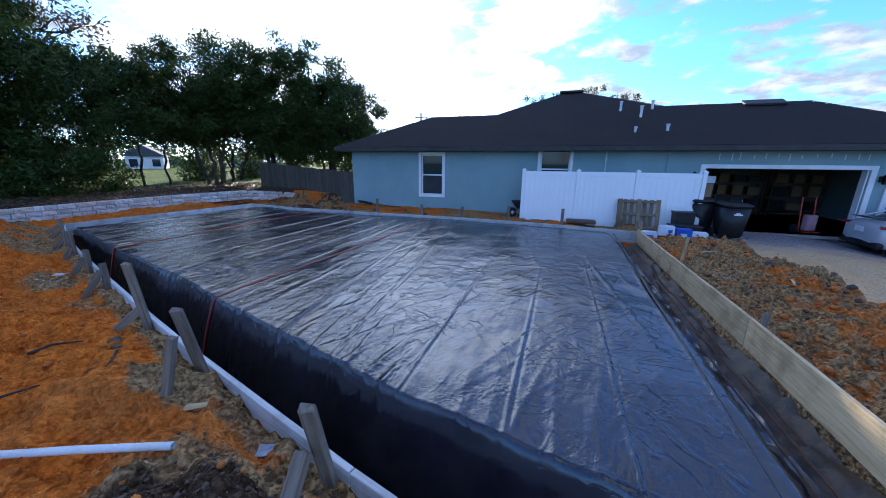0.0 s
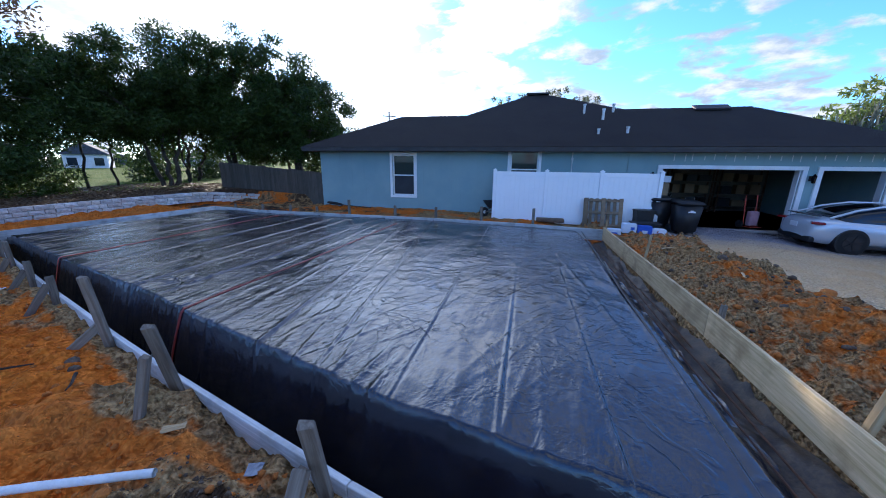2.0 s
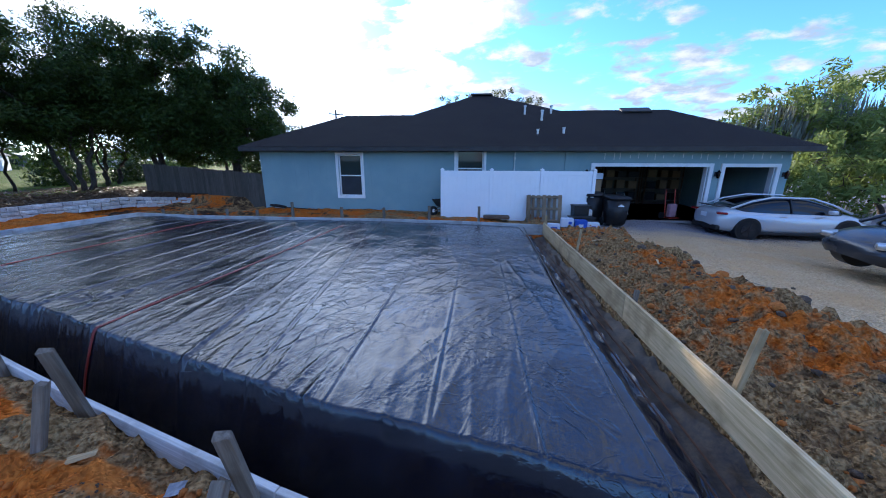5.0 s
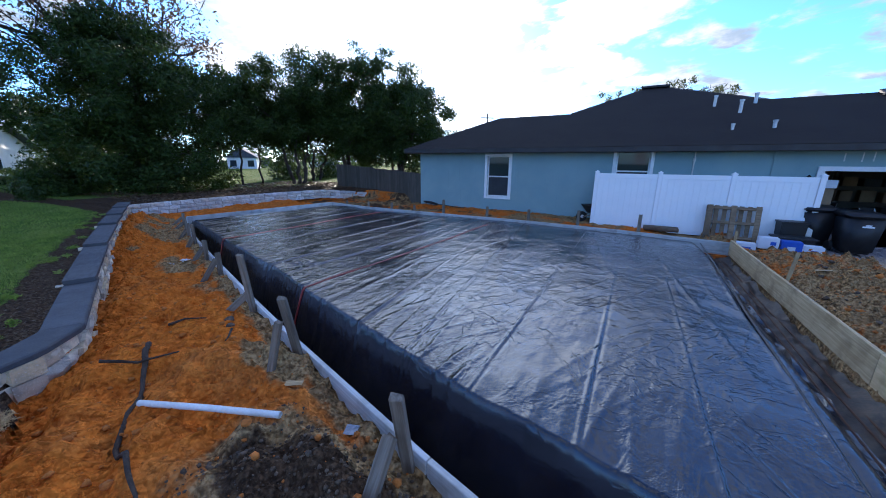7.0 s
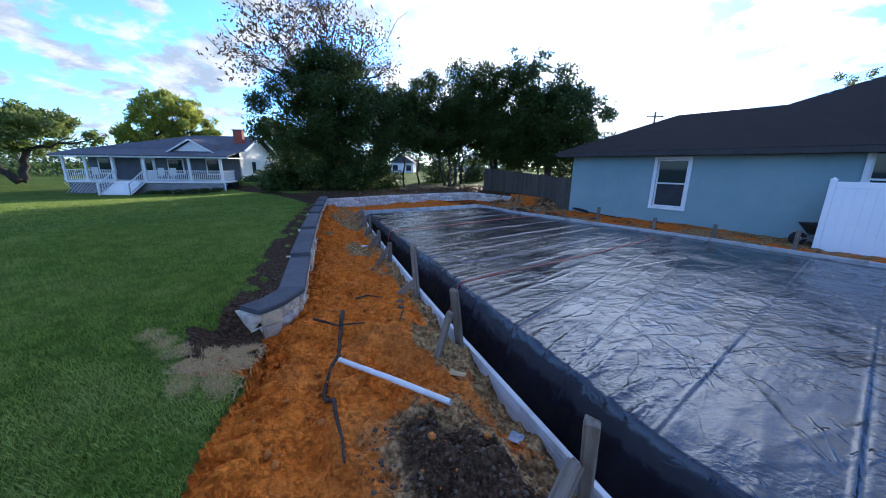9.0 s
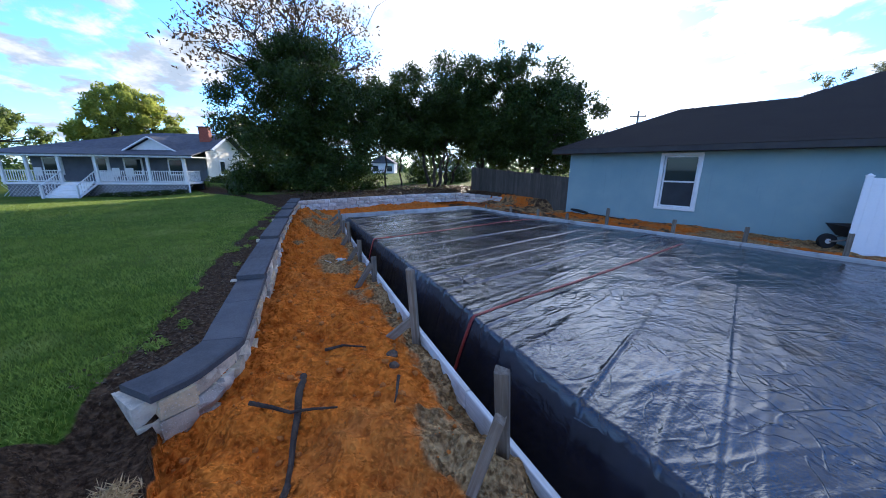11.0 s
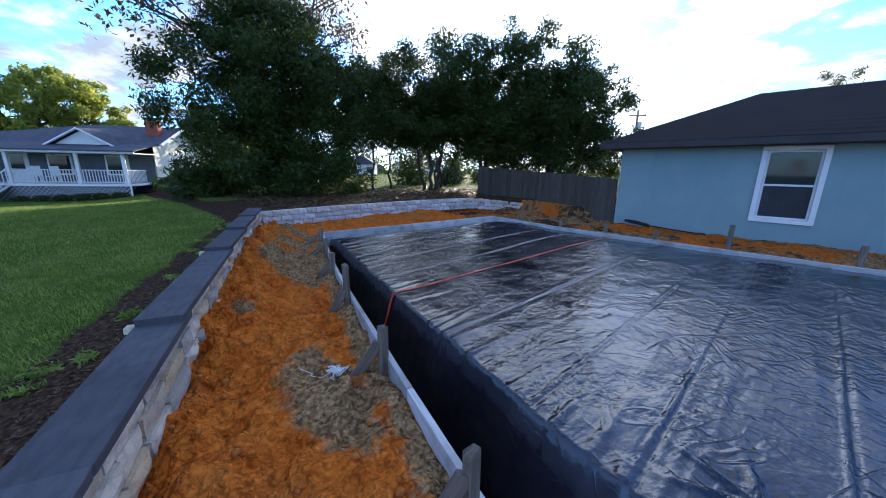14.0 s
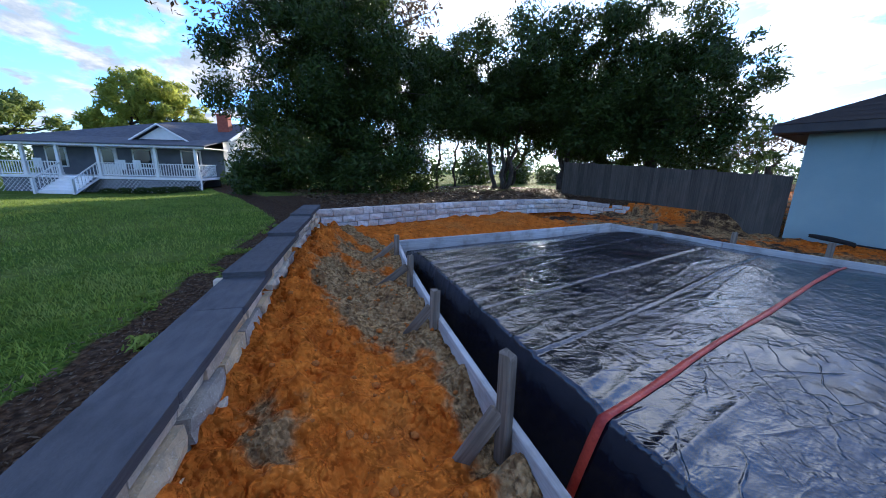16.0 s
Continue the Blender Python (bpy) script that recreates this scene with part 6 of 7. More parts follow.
    sub("main_roof", slab([(-2.3, -9.2, ev + 0.64), (-2.3, -4.9, ev + 0.64), (-6.0, -3.2, ev + 2.15), (-10.2, -9.2, ev + 0.3)], 0.08), SLATE_ROOF)
    # gable end with rake boards
    bm = bmesh.new()
    add_poly(bm, [(-2.4, 1.49, ev + 0.55), (-6.0, 1.49, ev + 2.05), (-9.8, 1.49, ev + 0.4), (-9.8, 1.49, 2.2), (-2.4, 1.49, 2.2)])
    sub("gable_wall", bm, CREAM)
    for a, b in (((-2.2, 2.0, ev + 0.60), (-6.0, 2.0, ev + 2.16)), ((-6.0, 2.0, ev + 2.16), (-10.2, 2.0, ev + 0.32))):
        sub("rake_board", tube([a, b], 0.10, 4), WHITE_PAINT)
    # small front gable over the porch
    gy0, gy1, gp = -3.0, 0.15, -1.42
    bm = bmesh.new()
    add_poly(bm, [(-1.55, gy0 + 0.35, ev + 0.52), (-1.55, gy1 - 0.35, ev + 0.52), (-1.55, gp, ev + 1.35)])
    sub("dormer_wall", bm, WHITE_PAINT)
    for y in (gy0, gy1):
        sub("dormer_roof", slab([(-1.30, y, ev + 0.42), (-1.30, gp, ev + 1.50), (-5.6, gp, ev + 1.90), (-3.9, y, ev + 1.05)] if y < gp else [(-1.30, gp, ev + 1.50), (-1.30, y, ev + 0.42), (-3.9, y, ev + 1.05), (-5.6, gp, ev + 1.90)], 0.06), SLATE_ROOF)
        sub("rake_board", tube([(-1.28, y, ev + 0.40), (-1.28, gp, ev + 1.48)], 0.065, 4), WHITE_PAINT)
    c = sub("chimney", box((-4.3, 0.9, ev + 1.55), (0.55, 0.65, 2.0), None, 0.01), BRICK_RED, "red brick chimney")
    sub("chimney_cap", box((-4.3, 0.9, ev + 2.58), (0.68, 0.78, 0.09), None, 0.01), BRICK_RED, "", c)
    # corner downpipe
    sub("downpipe", tube([(0.12, 1.0, ev), (0.0, 1.1, ev - 0.3), (0.02, 1.2, fl), (0.35, 1.35, 0.1)], 0.04, 6), WHITE_PAINT)
    # chairs on the porch
    for y in (-3.4, -2.6, -7.7):
        ch = thing("porch_chair", "white slatted chair on the porch", "chair", "chairs on the porch", at=tuple(M @ Vector((-0.75, y, fl))), rz=-32)
        part("seat", box((0, 0, 0.42), (0.45, 0.5, 0.04), None, 0.005), WHITE_PAINT, ch)
        part("backrest", box((-0.22, 0, 0.75), (0.04, 0.5, 0.6), None, 0.005), WHITE_PAINT, ch)
        for sx in (-0.2, 0.2):
            for sy in (-0.22, 0.22):
                part("leg", box((sx, sy, 0.21), (0.04, 0.04, 0.42)), WHITE_PAINT, ch)


porch_house()


def far_house(x, y, rz, w, label, wall):
    t = thing("far_house", label, "house", "houses in the distance", at=(x, y, 0.0), rz=rz)
    part("wall", box((0, 0, 1.3), (w, 6, 2.6)), wall, t)
    part("roof", prism([(-w / 2 - 0.4, 2.5), (0, 4.3), (w / 2 + 0.4, 2.5)], -3.4, 3.4), SLATE_ROOF, t)
    for k in (-0.3, 0.3):
        part("window", box((w * k, -3.02, 1.4), (1.1, 0.06, 1.2)), GLASS, t)
    part("door", box((0, -3.02, 1.05), (1.0, 0.06, 2.1)), WHITE_PAINT, t)


far_house(-78, 36, 55, 9, "small pale bungalow far across the grass", CREAM)
far_house(-66, 40, 50, 5, "low white shed far across the grass", WHITE_PAINT)
far_house(-100, 62, 60, 11, "low grey house far behind the trees", PORCH_DARK)
far_house(-80, 72, 50, 7, "small pale house far behind the trees", CREAM)


def utility_pole(x, y, h, group="utility poles"):
    t = thing("utility_pole", "grey wooden utility pole with a crossarm", "utility pole", group, at=(x, y, 0))
    part("pole", tube([(0, 0, -0.2), (0, 0, h)], [0.14, 0.10], 9), STAKE_WOOD, t, "", True)
    part("crossarm", box((0, 0, h - 0.5), (1.6, 0.1, 0.12), Matrix.Rotation(0.7, 4, "Z")), STAKE_WOOD, t)
    part("transformer", tube([(0.25, 0.1, h - 1.9), (0.25, 0.1, h - 1.1)], 0.2, 10), GALV, t)
    for k in (-0.7, 0.7):
        part("insulator", tube([(k * 0.76, k * 0.64, h - 0.44), (k * 0.76, k * 0.64, h - 0.30)], 0.04, 6), GALV, t)


utility_pole(-12.9, 38.1, 7.6)
utility_pole(-60, -16.5, 5.2)
for k in range(3):
    w = new("power_line", as_mesh("power_line", tube([(-60, -16.5, 5.0 - 0.35 * k), (-57, -9, 4.1 - 0.3 * k), (-55, -3, 3.9 - 0.3 * k)], 0.025, 5), BLACK_PLASTIC))
    tagged(w, "thin overhead cable from the pole", "cable", "overhead cables")


# ---- things on the clay strip ----
def on_ground(x, y, up=0.0):
    return Vector((x, y, ground_at(x, y) + up))


def pipe():
    a, b = on_ground(0.43, -1.17, 0.024), on_ground(1.43, -0.82, 0.024)
    bm = bmesh.new()
    add_tube(bm, [a, a.lerp(b, 0.5) + Vector((0, 0, 0.008)), b], 0.021, 12, False)
    add_tube(bm, [a, a.lerp(b, 0.5) + Vector((0, 0, 0.008)), b], 0.016, 12, False)
    tagged(part("pvc_pipe", bm, PVC, None, "", True), "length of dirty white plastic pipe lying on clay", "pipe")


def root(pts, r, name="root", label="dark tree root lying in the clay", up=0.032):
    p = [on_ground(x, y, up) for x, y in pts]
    fine = []
    for a, b in zip(p, p[1:]):
        for k in range(4):
            q = a.lerp(b, k / 4)
            fine.append(q + Vector((0, 0, 0.004 * float(F2(q.x * 9, q.y * 9)))) + Vector((0.02 * float(F3(q.x * 7, q.y * 7)), 0.02 * float(F4(q.x * 7, q.y * 7)), 0)))
    fine.append(p[-1])
    n = len(fine)
    bm = tube(fine, [max(0.004, r * (1 - 0.6 * i / n) * (1 + 0.3 * float(F1(i * 0.25, r * 99)))) for i in range(n)], 7)
    tagged(part(name, bm, TWIG, None, "", True), label, "root", "roots in the clay")


def clod(x, y, s, mat, seed, label):
    rnd = random.Random(seed)
    bm = bmesh.new()
    bmesh.ops.create_icosphere(bm, subdivisions=2, radius=s)
    for v in bm.verts:
        v.co *= 1 + 0.35 * float(F3(v.co.x * 3 / s + seed, v.co.y * 3 / s)) + rnd.uniform(-0.10, 0.10)
        v.co.z *= 0.7
    ob = part("clod", bm, mat)
    ob.matrix_world = Matrix.Translation(on_ground(x, y, s * 0.35)) @ Matrix.Rotation(rnd.uniform(0, 6), 4, "Z")
    tagged(ob, label, "clod", "clods of soil")


def crumbs():
    """Loose crumbs of clay and soil, too many to count."""
    rnd = np.random.RandomState(8)
    base = bmesh.new()
    bmesh.ops.create_icosphere(base, subdivisions=1, radius=1.0)
    bv = np.array([v.co[:] for v in base.verts])
    bf = np.array([[v.index for v in f.verts] for f in base.faces])
    base.free()
    for name, mat, zone, n, label in (("clay_crumbs", CLAY, (-9.5, 4.5, -2.0, 2.6), 5200, "loose crumbs of orange clay"), ("soil_crumbs", SOIL, (1.3, 2.9, -1.5, -0.65), 1400, "dark crumbs of soil on the heap"), ("clay_crumbs", CLAY, (5.4, 7.4, -0.8, 8.0), 800, "lumps of clay beside the form"), ("soil_crumbs", SOIL, (5.4, 7.4, -0.8, 8.0), 400, "dark lumps of soil beside the form"), ("soil_crumbs", SOIL, (-6, 5, 7.8, 10.6), 350, "dark mulch crumbs along the house")):
        x, y = rnd.uniform(zone[0], zone[1], n), rnd.uniform(zone[2], zone[3], n)
        z, zn = ground_fields(x, y)
        ny = line_y(NEAR_BOARD, np.clip(x, -8, 5.17))
        sy = line_y(SOUTH_WALL, np.clip(x, -9.9, -0.12))
        keep = (zn[:, 0] < 0.3) & (zn[:, 3] < 0.5) & ((x > 5.3) | (y > 7.7) | ((y < ny - 0.05) & ((x > 0) | (y > sy + 0.02))))
        x, y, z = x[keep], y[keep], z[keep]
        m = len(x)
        s = (0.003 + 0.013 * rnd.rand(m) ** 4) if mat is SOIL else (0.004 + 0.024 * rnd.rand(m) ** 5)
        if zone[0] > 5:
            s = 0.008 + 0.045 * rnd.rand(m) ** 5
        v = bv[None] * (1 + 0.35 * rnd.uniform(-1, 1, (m, len(bv), 1))) * s[:, None, None]
        v[..., 2] *= 0.75
        v += np.stack([x, y, z + s * 0.4], -1)[:, None]
        f = bf[None] + (np.arange(m) * len(bv))[:, None, None]
        tagged(new(name, mesh_of(name, v.reshape(-1, 3), f.reshape(-1, 3), mat)), label, "crumbs", kind="stuff")


def mulch():
    """Bark chips in the dark bed behind the wall."""
    rnd = np.random.RandomState(18)
    pts = []
    for k in range(5200):
        p, d = along(SOUTH_WALL, rnd.uniform(-0.2, 10.0))
        n = Vector((-d.y, d.x))
        n = n if n.y < 0 else -n
        q = p + n * rnd.uniform(0.30, 0.80)
        pts.append((q.x, q.y))
    pts = np.array(pts)
    x, y = pts[:, 0], pts[:, 1]
    z, _ = ground_fields(x, y)
    m = len(x)
    a, s = rnd.uniform(0, 6.28, m), 0.006 + 0.014 * rnd.rand(m) ** 2
    u = np.stack([np.cos(a) * s, np.sin(a) * s, rnd.uniform(-0.4, 0.4, m) * s], -1)
    w = np.stack([-np.sin(a) * s * 0.35, np.cos(a) * s * 0.35, rnd.uniform(-0.3, 0.3, m) * s], -1)
    c = np.stack([x, y, z + 0.008], -1)
    v = np.stack([c - u, c + w, c + u, c - w], 1).reshape(-1, 3)
    tagged(new("bark_chips", mesh_of("bark_chips", v, np.arange(4 * m).reshape(-1, 4), LEAF_DRY)), "brown bark chips and dead leaves in the dark bed", "bark chips", kind="stuff")


def string_tangle():
    rnd = random.Random(3)
    c = on_ground(-3.55, 0.88, 0.02)
    pts = [c + Vector((rnd.gauss(0, 0.036), rnd.gauss(0, 0.028), rnd.uniform(0, 0.025))) for _ in range(60)]
    fine = []
    for a, b in zip(pts, pts[1:]):
        fine += [a.lerp(b, k / 3) + Vector((rnd.gauss(0, 0.008), rnd.gauss(0, 0.008), 0)) for k in range(3)]
    tail = [c + Vector((-0.02 * k - 0.02 * math.sin(k * 1.1), -0.012 * k + 0.03 * math.sin(k * 0.7), 0.0)) for k in range(14)]
    for q in tail:
        q.z = ground_at(q.x, q.y) + 0.006
    tagged(part("string", tube(fine + tail, 0.0032, 4), STRING), "tangled heap of white masonry string on the clay", "string")


def scrap(x, y, w, l, rz, mat, label, name="scrap"):
    bm = bmesh.new()
    bmesh.ops.create_grid(bm, x_segments=5, y_segments=5, size=0.5)
    for v in bm.verts:
        v.co = Vector((v.co.x * w, v.co.y * l, 0.012 * float(F1(v.co.x * 4 + x * 9, v.co.y * 4)) + 0.006))
    ex = bmesh.ops.extrude_face_region(bm, geom=bm.faces[:])
    for g in ex["geom"]:
        if isinstance(g, bmesh.types.BMVert):
            g.co.z += 0.003
    ob = part(name, bm, mat)
    ob.matrix_world = Matrix.Translation(on_ground(x, y, 0.012)) @ Matrix.Rotation(radians(rz), 4, "Z") @ Matrix.Rotation(0.12, 4, "X")
    tagged(ob, label, name)


pipe()
root([(-0.58, -0.74), (-0.36, -0.84), (-0.15, -0.93), (0.05, -1.03), (0.26, -1.12)], 0.027, up=0.018)
root([(0.22, -1.10), (0.40, -1.23), (0.64, -1.38), (0.80, -1.41), (0.94, -1.40), (1.10, -1.44), (1.28, -1.48), (1.47, -1.54)], 0.019, up=0.022)
root([(-0.36, -1.13), (-0.20, -0.95), (-0.01, -0.74)], 0.014)
root([(-0.76, -0.51), (-0.66, -0.40), (-0.57, -0.25)], 0.013)
root([(-0.03, -0.29), (0.08, -0.38), (0.21, -0.48)], 0.011)
clod(-0.37, -0.13, 0.048, SOIL, 1, "dark clod of soil on the orange clay")
clod(-0.24, -0.20, 0.040, SOIL, 2, "dark clod of soil on the orange clay")
clod(1.35, -0.98, 0.030, CLAY, 4, "lump of orange clay on dark soil")
for k, (x, y, s) in enumerate(((7.4, 2.4, 0.09), (7.0, 3.2, 0.08), (7.8, 3.0, 0.08), (6.6, 1.8, 0.07), (6.3, 4.2, 0.07), (6.9, 1.0, 0.07))):
    clod(x, y, s, CLAY if k % 2 else SOIL, 10 + k, "heavy clod thrown up beside the form" if k % 2 else "dark heavy clod thrown up beside the form")
crumbs()
mulch()
string_tangle()
scrap(1.78, -0.58, 0.085, 0.075, 20, PAPER, "torn grey printed paper scrap on soil", "paper")
scrap(1.10, -0.48, 0.13, 0.05, 35, BRIGHT_WOOD, "splinter of pale wood on soil", "wood_chip")
for k in range(3):
    scrap(5.9 + 0.5 * k, 5.2 - 1.4 * k, 0.30, 0.035, 30 + 40 * k, BRIGHT_WOOD, "pale wood splinter on the soil", "wood_chip")


# reinforcing bars and folded film in the east trench
for k, (x0, x1, z, r) in enumerate(((4.78, 4.82, 0.02, 0.008), (4.90, 4.92, 0.00, 0.008), (5.02, 5.00, -0.02, 0.008), (4.36, 4.60, 0.275, 0.011))):
    pts = [(x0 + (x1 - x0) * i / 14 + 0.015 * float(F1(i * 0.8, k * 3.0)), -1.0 + 7.8 * i / 14, z + 0.03 * float(F2(i * 0.9, k * 5.0))) for i in range(15)]
    tagged(part("steel_bar" if k < 3 else "cord", tube(pts, r, 6), STEEL_RUST if k < 3 else BLACK_PLASTIC), "rusty reinforcing bar lying along the trench" if k < 3 else "dark cord along the edge of the film", "bar" if k < 3 else "cord", "bars in the trench")


def trench_film():
    ys, us = np.linspace(-1.1, 6.85, 180), np.linspace(0, 1, 12)
    V = []
    for y in ys:
        for u in us:
            x = 4.72 + 0.40 * u
            V.append((x, y, -0.10 + 0.12 * u * u + 0.10 * float(F2(x * 9, y * 3.0)) + 0.07 * float(F3(x * 16, y * 9))))
    idx = np.arange(len(V)).reshape(len(ys), len(us))
    f = np.stack([idx[:-1, :-1], idx[:-1, 1:], idx[1:, 1:], idx[1:, :-1]], -1).reshape(-1, 4)
    ob = new("trench_lining", mesh_of("trench_lining", V, f, MUDDY, True))
    tagged(ob, "crumpled black film lining the trench, smeared with soil", "plastic sheet")


trench_film()


# ---- beside the house ----
def pallet():
    t = thing("pallet", "weathered wooden pallet leaning on the white fence", "pallet", at=(5.72, 9.86, -0.10))
    m = Matrix.Rotation(radians(-12), 4, "X")
    t.matrix_world = Matrix.Translation((5.72, 9.80, -0.10)) @ m
    for i in range(3):
        part("stringer", box((0, 0.05, 0.05 + 0.40 * i), (1.18, 0.09, 0.075), None, 0.006), PALLET_WOOD, t)
    for i in range(7):
        part("slat", box((-0.54 + 0.18 * i, 0.105, 0.45), (0.10, 0.018, 0.94), None, 0.004), PALLET_WOOD, t)
    for i in range(3):
        part("slat", box((-0.52 + 0.52 * i, -0.004, 0.45), (0.12, 0.018, 0.94), None, 0.004), PALLET_WOOD, t)


def wheelie_bin(x, y, rz, h, label, mark=False):
    t = thing("wheeled_bin", label, "bin", "bins beside the garage", at=(x, y, -0.20), rz=rz)
    bm = bmesh.new()
    bmesh.ops.create_cube(bm, size=1.0)
    for v in bm.verts:
        k = 1.0 if v.co.z > 0 else 0.80
        v.co = Vector((v.co.x * 0.62 * k, v.co.y * 0.70 * k, (v.co.z + 0.5) * (h - 0.16) + 0.06))
    bmesh.ops.bevel(bm, geom=bm.edges[:], offset=0.05, segments=3, affect="EDGES")
    part("body", bm, BLACK_PLASTIC, t, "", True)
    bm = bmesh.new()
    bmesh.ops.create_cube(bm, size=1.0)
    for v in bm.verts:
        v.co = Vector((v.co.x * 0.66, v.co.y * 0.76, v.co.z * 0.09 + h - 0.07 + (0.05 if v.co.z > 0 and v.co.y > 0 else 0)))
    bmesh.ops.bevel(bm, geom=bm.edges[:], offset=0.035, segments=3, affect="EDGES")
    part("lid", bm, BLACK_PLASTIC, t, "", True)
    part("handle", tube([(-0.25, 0.40, h - 0.12), (-0.25, 0.46, h - 0.10), (0.25, 0.46, h - 0.10), (0.25, 0.40, h - 0.12)], 0.018, 8), BLACK_PLASTIC, t)
    for s in (-1, 1):
        part("wheel", tube([(s * 0.27, 0.26, 0.13), (s * 0.33, 0.26, 0.13)], 0.13, 16), RUBBER, t)
    if mark:
        mk = part("badge", box((0.0, -0.348, h * 0.70), (0.20, 0.006, 0.035)), WHITE_CARTON, t, "small pale oval badge")
        part("badge_top", box((0.0, -0.346, h * 0.70 + 0.035), (0.10, 0.006, 0.03)), WHITE_CARTON, mk)


def tote(x, y, z, sx, sy, sz, rz, mat, label, name="tote", tape=None):
    t = thing(name, label, "box", "boxes beside the form" if name == "carton" else "", at=(x, y, z), rz=rz)
    bm = bmesh.new()
    bmesh.ops.create_cube(bm, size=1.0)
    for v in bm.verts:
        k = 1.0 if v.co.z > 0 else (0.88 if name == "tote" else 1.0)
        v.co = Vector((v.co.x * sx * k, v.co.y * sy * k, (v.co.z + 0.5) * sz))
    bmesh.ops.bevel(bm, geom=bm.edges[:], offset=0.012, segments=2, affect="EDGES")
    part("body", bm, mat, t)
    if name == "tote":
        part("rim", box((0, 0, sz - 0.02), (sx + 0.05, sy + 0.05, 0.035), None, 0.012, 2), mat, t)
    if tape:
        for dx, dz, w, hh in tape:
            part("print_bar", box((dx, -sy / 2 - 0.003, dz), (w, 0.005, hh)), BLUE_CARTON if mat is WHITE_CARTON else WHITE_CARTON, t, "printed blue bar" if mat is WHITE_CARTON else "printed pale bar")


pallet()
wheelie_bin(8.02, 9.78, 4, 1.02, "large black wheeled bin with a pale badge", True)
wheelie_bin(7.50, 10.45, -3, 1.06, "black wheeled bin standing by the garage jamb")
tote(6.95, 10.05, -0.18, 0.52, 0.42, 0.66, 4, BLACK_PLASTIC, "tall black plastic tote beside the fence")
tote(6.85, 9.45, -0.10, 0.75, 0.42, 0.26, 0, BLACK_PLASTIC, "low dark crate behind the cartons")
for x, m, lab, tp in ((5.82, WHITE_CARTON, "white drinks carton with blue print", ((0.0, 0.16, 0.18, 0.05), (-0.10, 0.08, 0.10, 0.08))), (6.22, WHITE_CARTON, "white drinks carton with blue print", ((0.08, 0.14, 0.10, 0.08),)), (6.64, BLUE_CARTON, "deep blue drinks carton", ((0.0, 0.10, 0.14, 0.10),)), (7.02, WHITE_CARTON, "white drinks carton with blue print", ((0.02, 0.16, 0.12, 0.04), (0.02, 0.08, 0.05, 0.05)))):
    tote(x, 8.75 + 0.08 * (x - 5.8), ground_at(x, 8.75) - 0.01, 0.37, 0.26, 0.27, -6, m, lab, "carton", tp)


def wheelbarrow():
    t = thing("wheelbarrow", "dark wheelbarrow parked behind the white fence", "wheelbarrow", at=(2.25, 10.6, -0.02), rz=215)
    bm = bmesh.new()
    bmesh.ops.create_cube(bm, size=1.0)
    for v in bm.verts:
        k = 1.0 if v.co.z > 0 else 0.6
        v.co = Vector((v.co.x * 0.85 * k, v.co.y * 0.60 * k, v.co.z * 0.26 + 0.42))
    top = max(bm.faces, key=lambda f: f.calc_center_median().z)
    bmesh.ops.delete(bm, geom=[top], context="FACES_ONLY")
    tray = part("tray", bm, BLACK_PLASTIC, t)
    md = tray.modifiers.new("thick", "SOLIDIFY")
    md.thickness = 0.012
    w = part("wheel", tube([(0.52, -0.045, 0.17), (0.52, 0.045, 0.17)], 0.17, 18), RUBBER, t)
    part("hub", tube([(0.52, -0.05, 0.17), (0.52, 0.05, 0.17)], 0.06, 10), GALV, w)
    for s in (-1, 1):
        part("handle", tube([(0.52, s * 0.08, 0.17), (0.1, s * 0.22, 0.28), (-0.85, s * 0.28, 0.48)], 0.02, 6), STAKE_WOOD, t)
        part("leg", tube([(-0.25, s * 0.24, 0.32), (-0.38, s * 0.24, 0.0)], 0.015, 6), BLACK_PLASTIC, t)


def hose():
    rnd = random.Random(4)
    pts = []
    for k in range(90):
        a = k * 0.36
        r = 0.20 + 0.02 * math.sin(k * 1.7)
        pts.append((-4.35 + 1.5 * r * math.cos(a), 10.62 + 0.6 * r * math.sin(a), 0.10 + 0.10 * abs(math.sin(a * 0.5)) + 0.05 * k / 90))
    for k in range(12):
        pts.append((-4.05 + 0.12 * k, 10.66 - 0.01 * k, 0.14 - 0.006 * k))
    tagged(part("hose", tube(pts, 0.017, 7), RUBBER, None, "", True), "coil of black hose lying against the house", "hose")


wheelbarrow()
hose()
# small sill box on the wall near the corner
tagged(part("mulch_bag", box((4.1, 9.9, 0.02), (0.9, 0.35, 0.12), None, 0.05, 3), SOIL, None, "", True), "low heap of dark soil at the fence's foot", "soil heap")


# ---- in the garage ----
def folding_chair(x, y, rz):
    t = thing("chair", "dark folding chair standing in the garage", "chair", "garage chairs", at=(x, y, -0.20), rz=rz)
    part("seat", box((0, 0, 0.45), (0.42, 0.40, 0.03), None, 0.006), BLACK_PLASTIC, t)
    part("backrest", box((0, 0.20, 0.75), (0.42, 0.03, 0.28), None, 0.006), BLACK_PLASTIC, t)
    for s in (-0.19, 0.19):
        part("leg", tube([(s, -0.18, 0), (s, 0.20, 0.88)], 0.012, 6), GALV, t)
        part("leg", tube([(s, 0.20, 0), (s, -0.15, 0.46)], 0.012, 6), GALV, t)


folding_chair(9.4, 12.6, 20)
folding_chair(9.0, 14.2, -30)


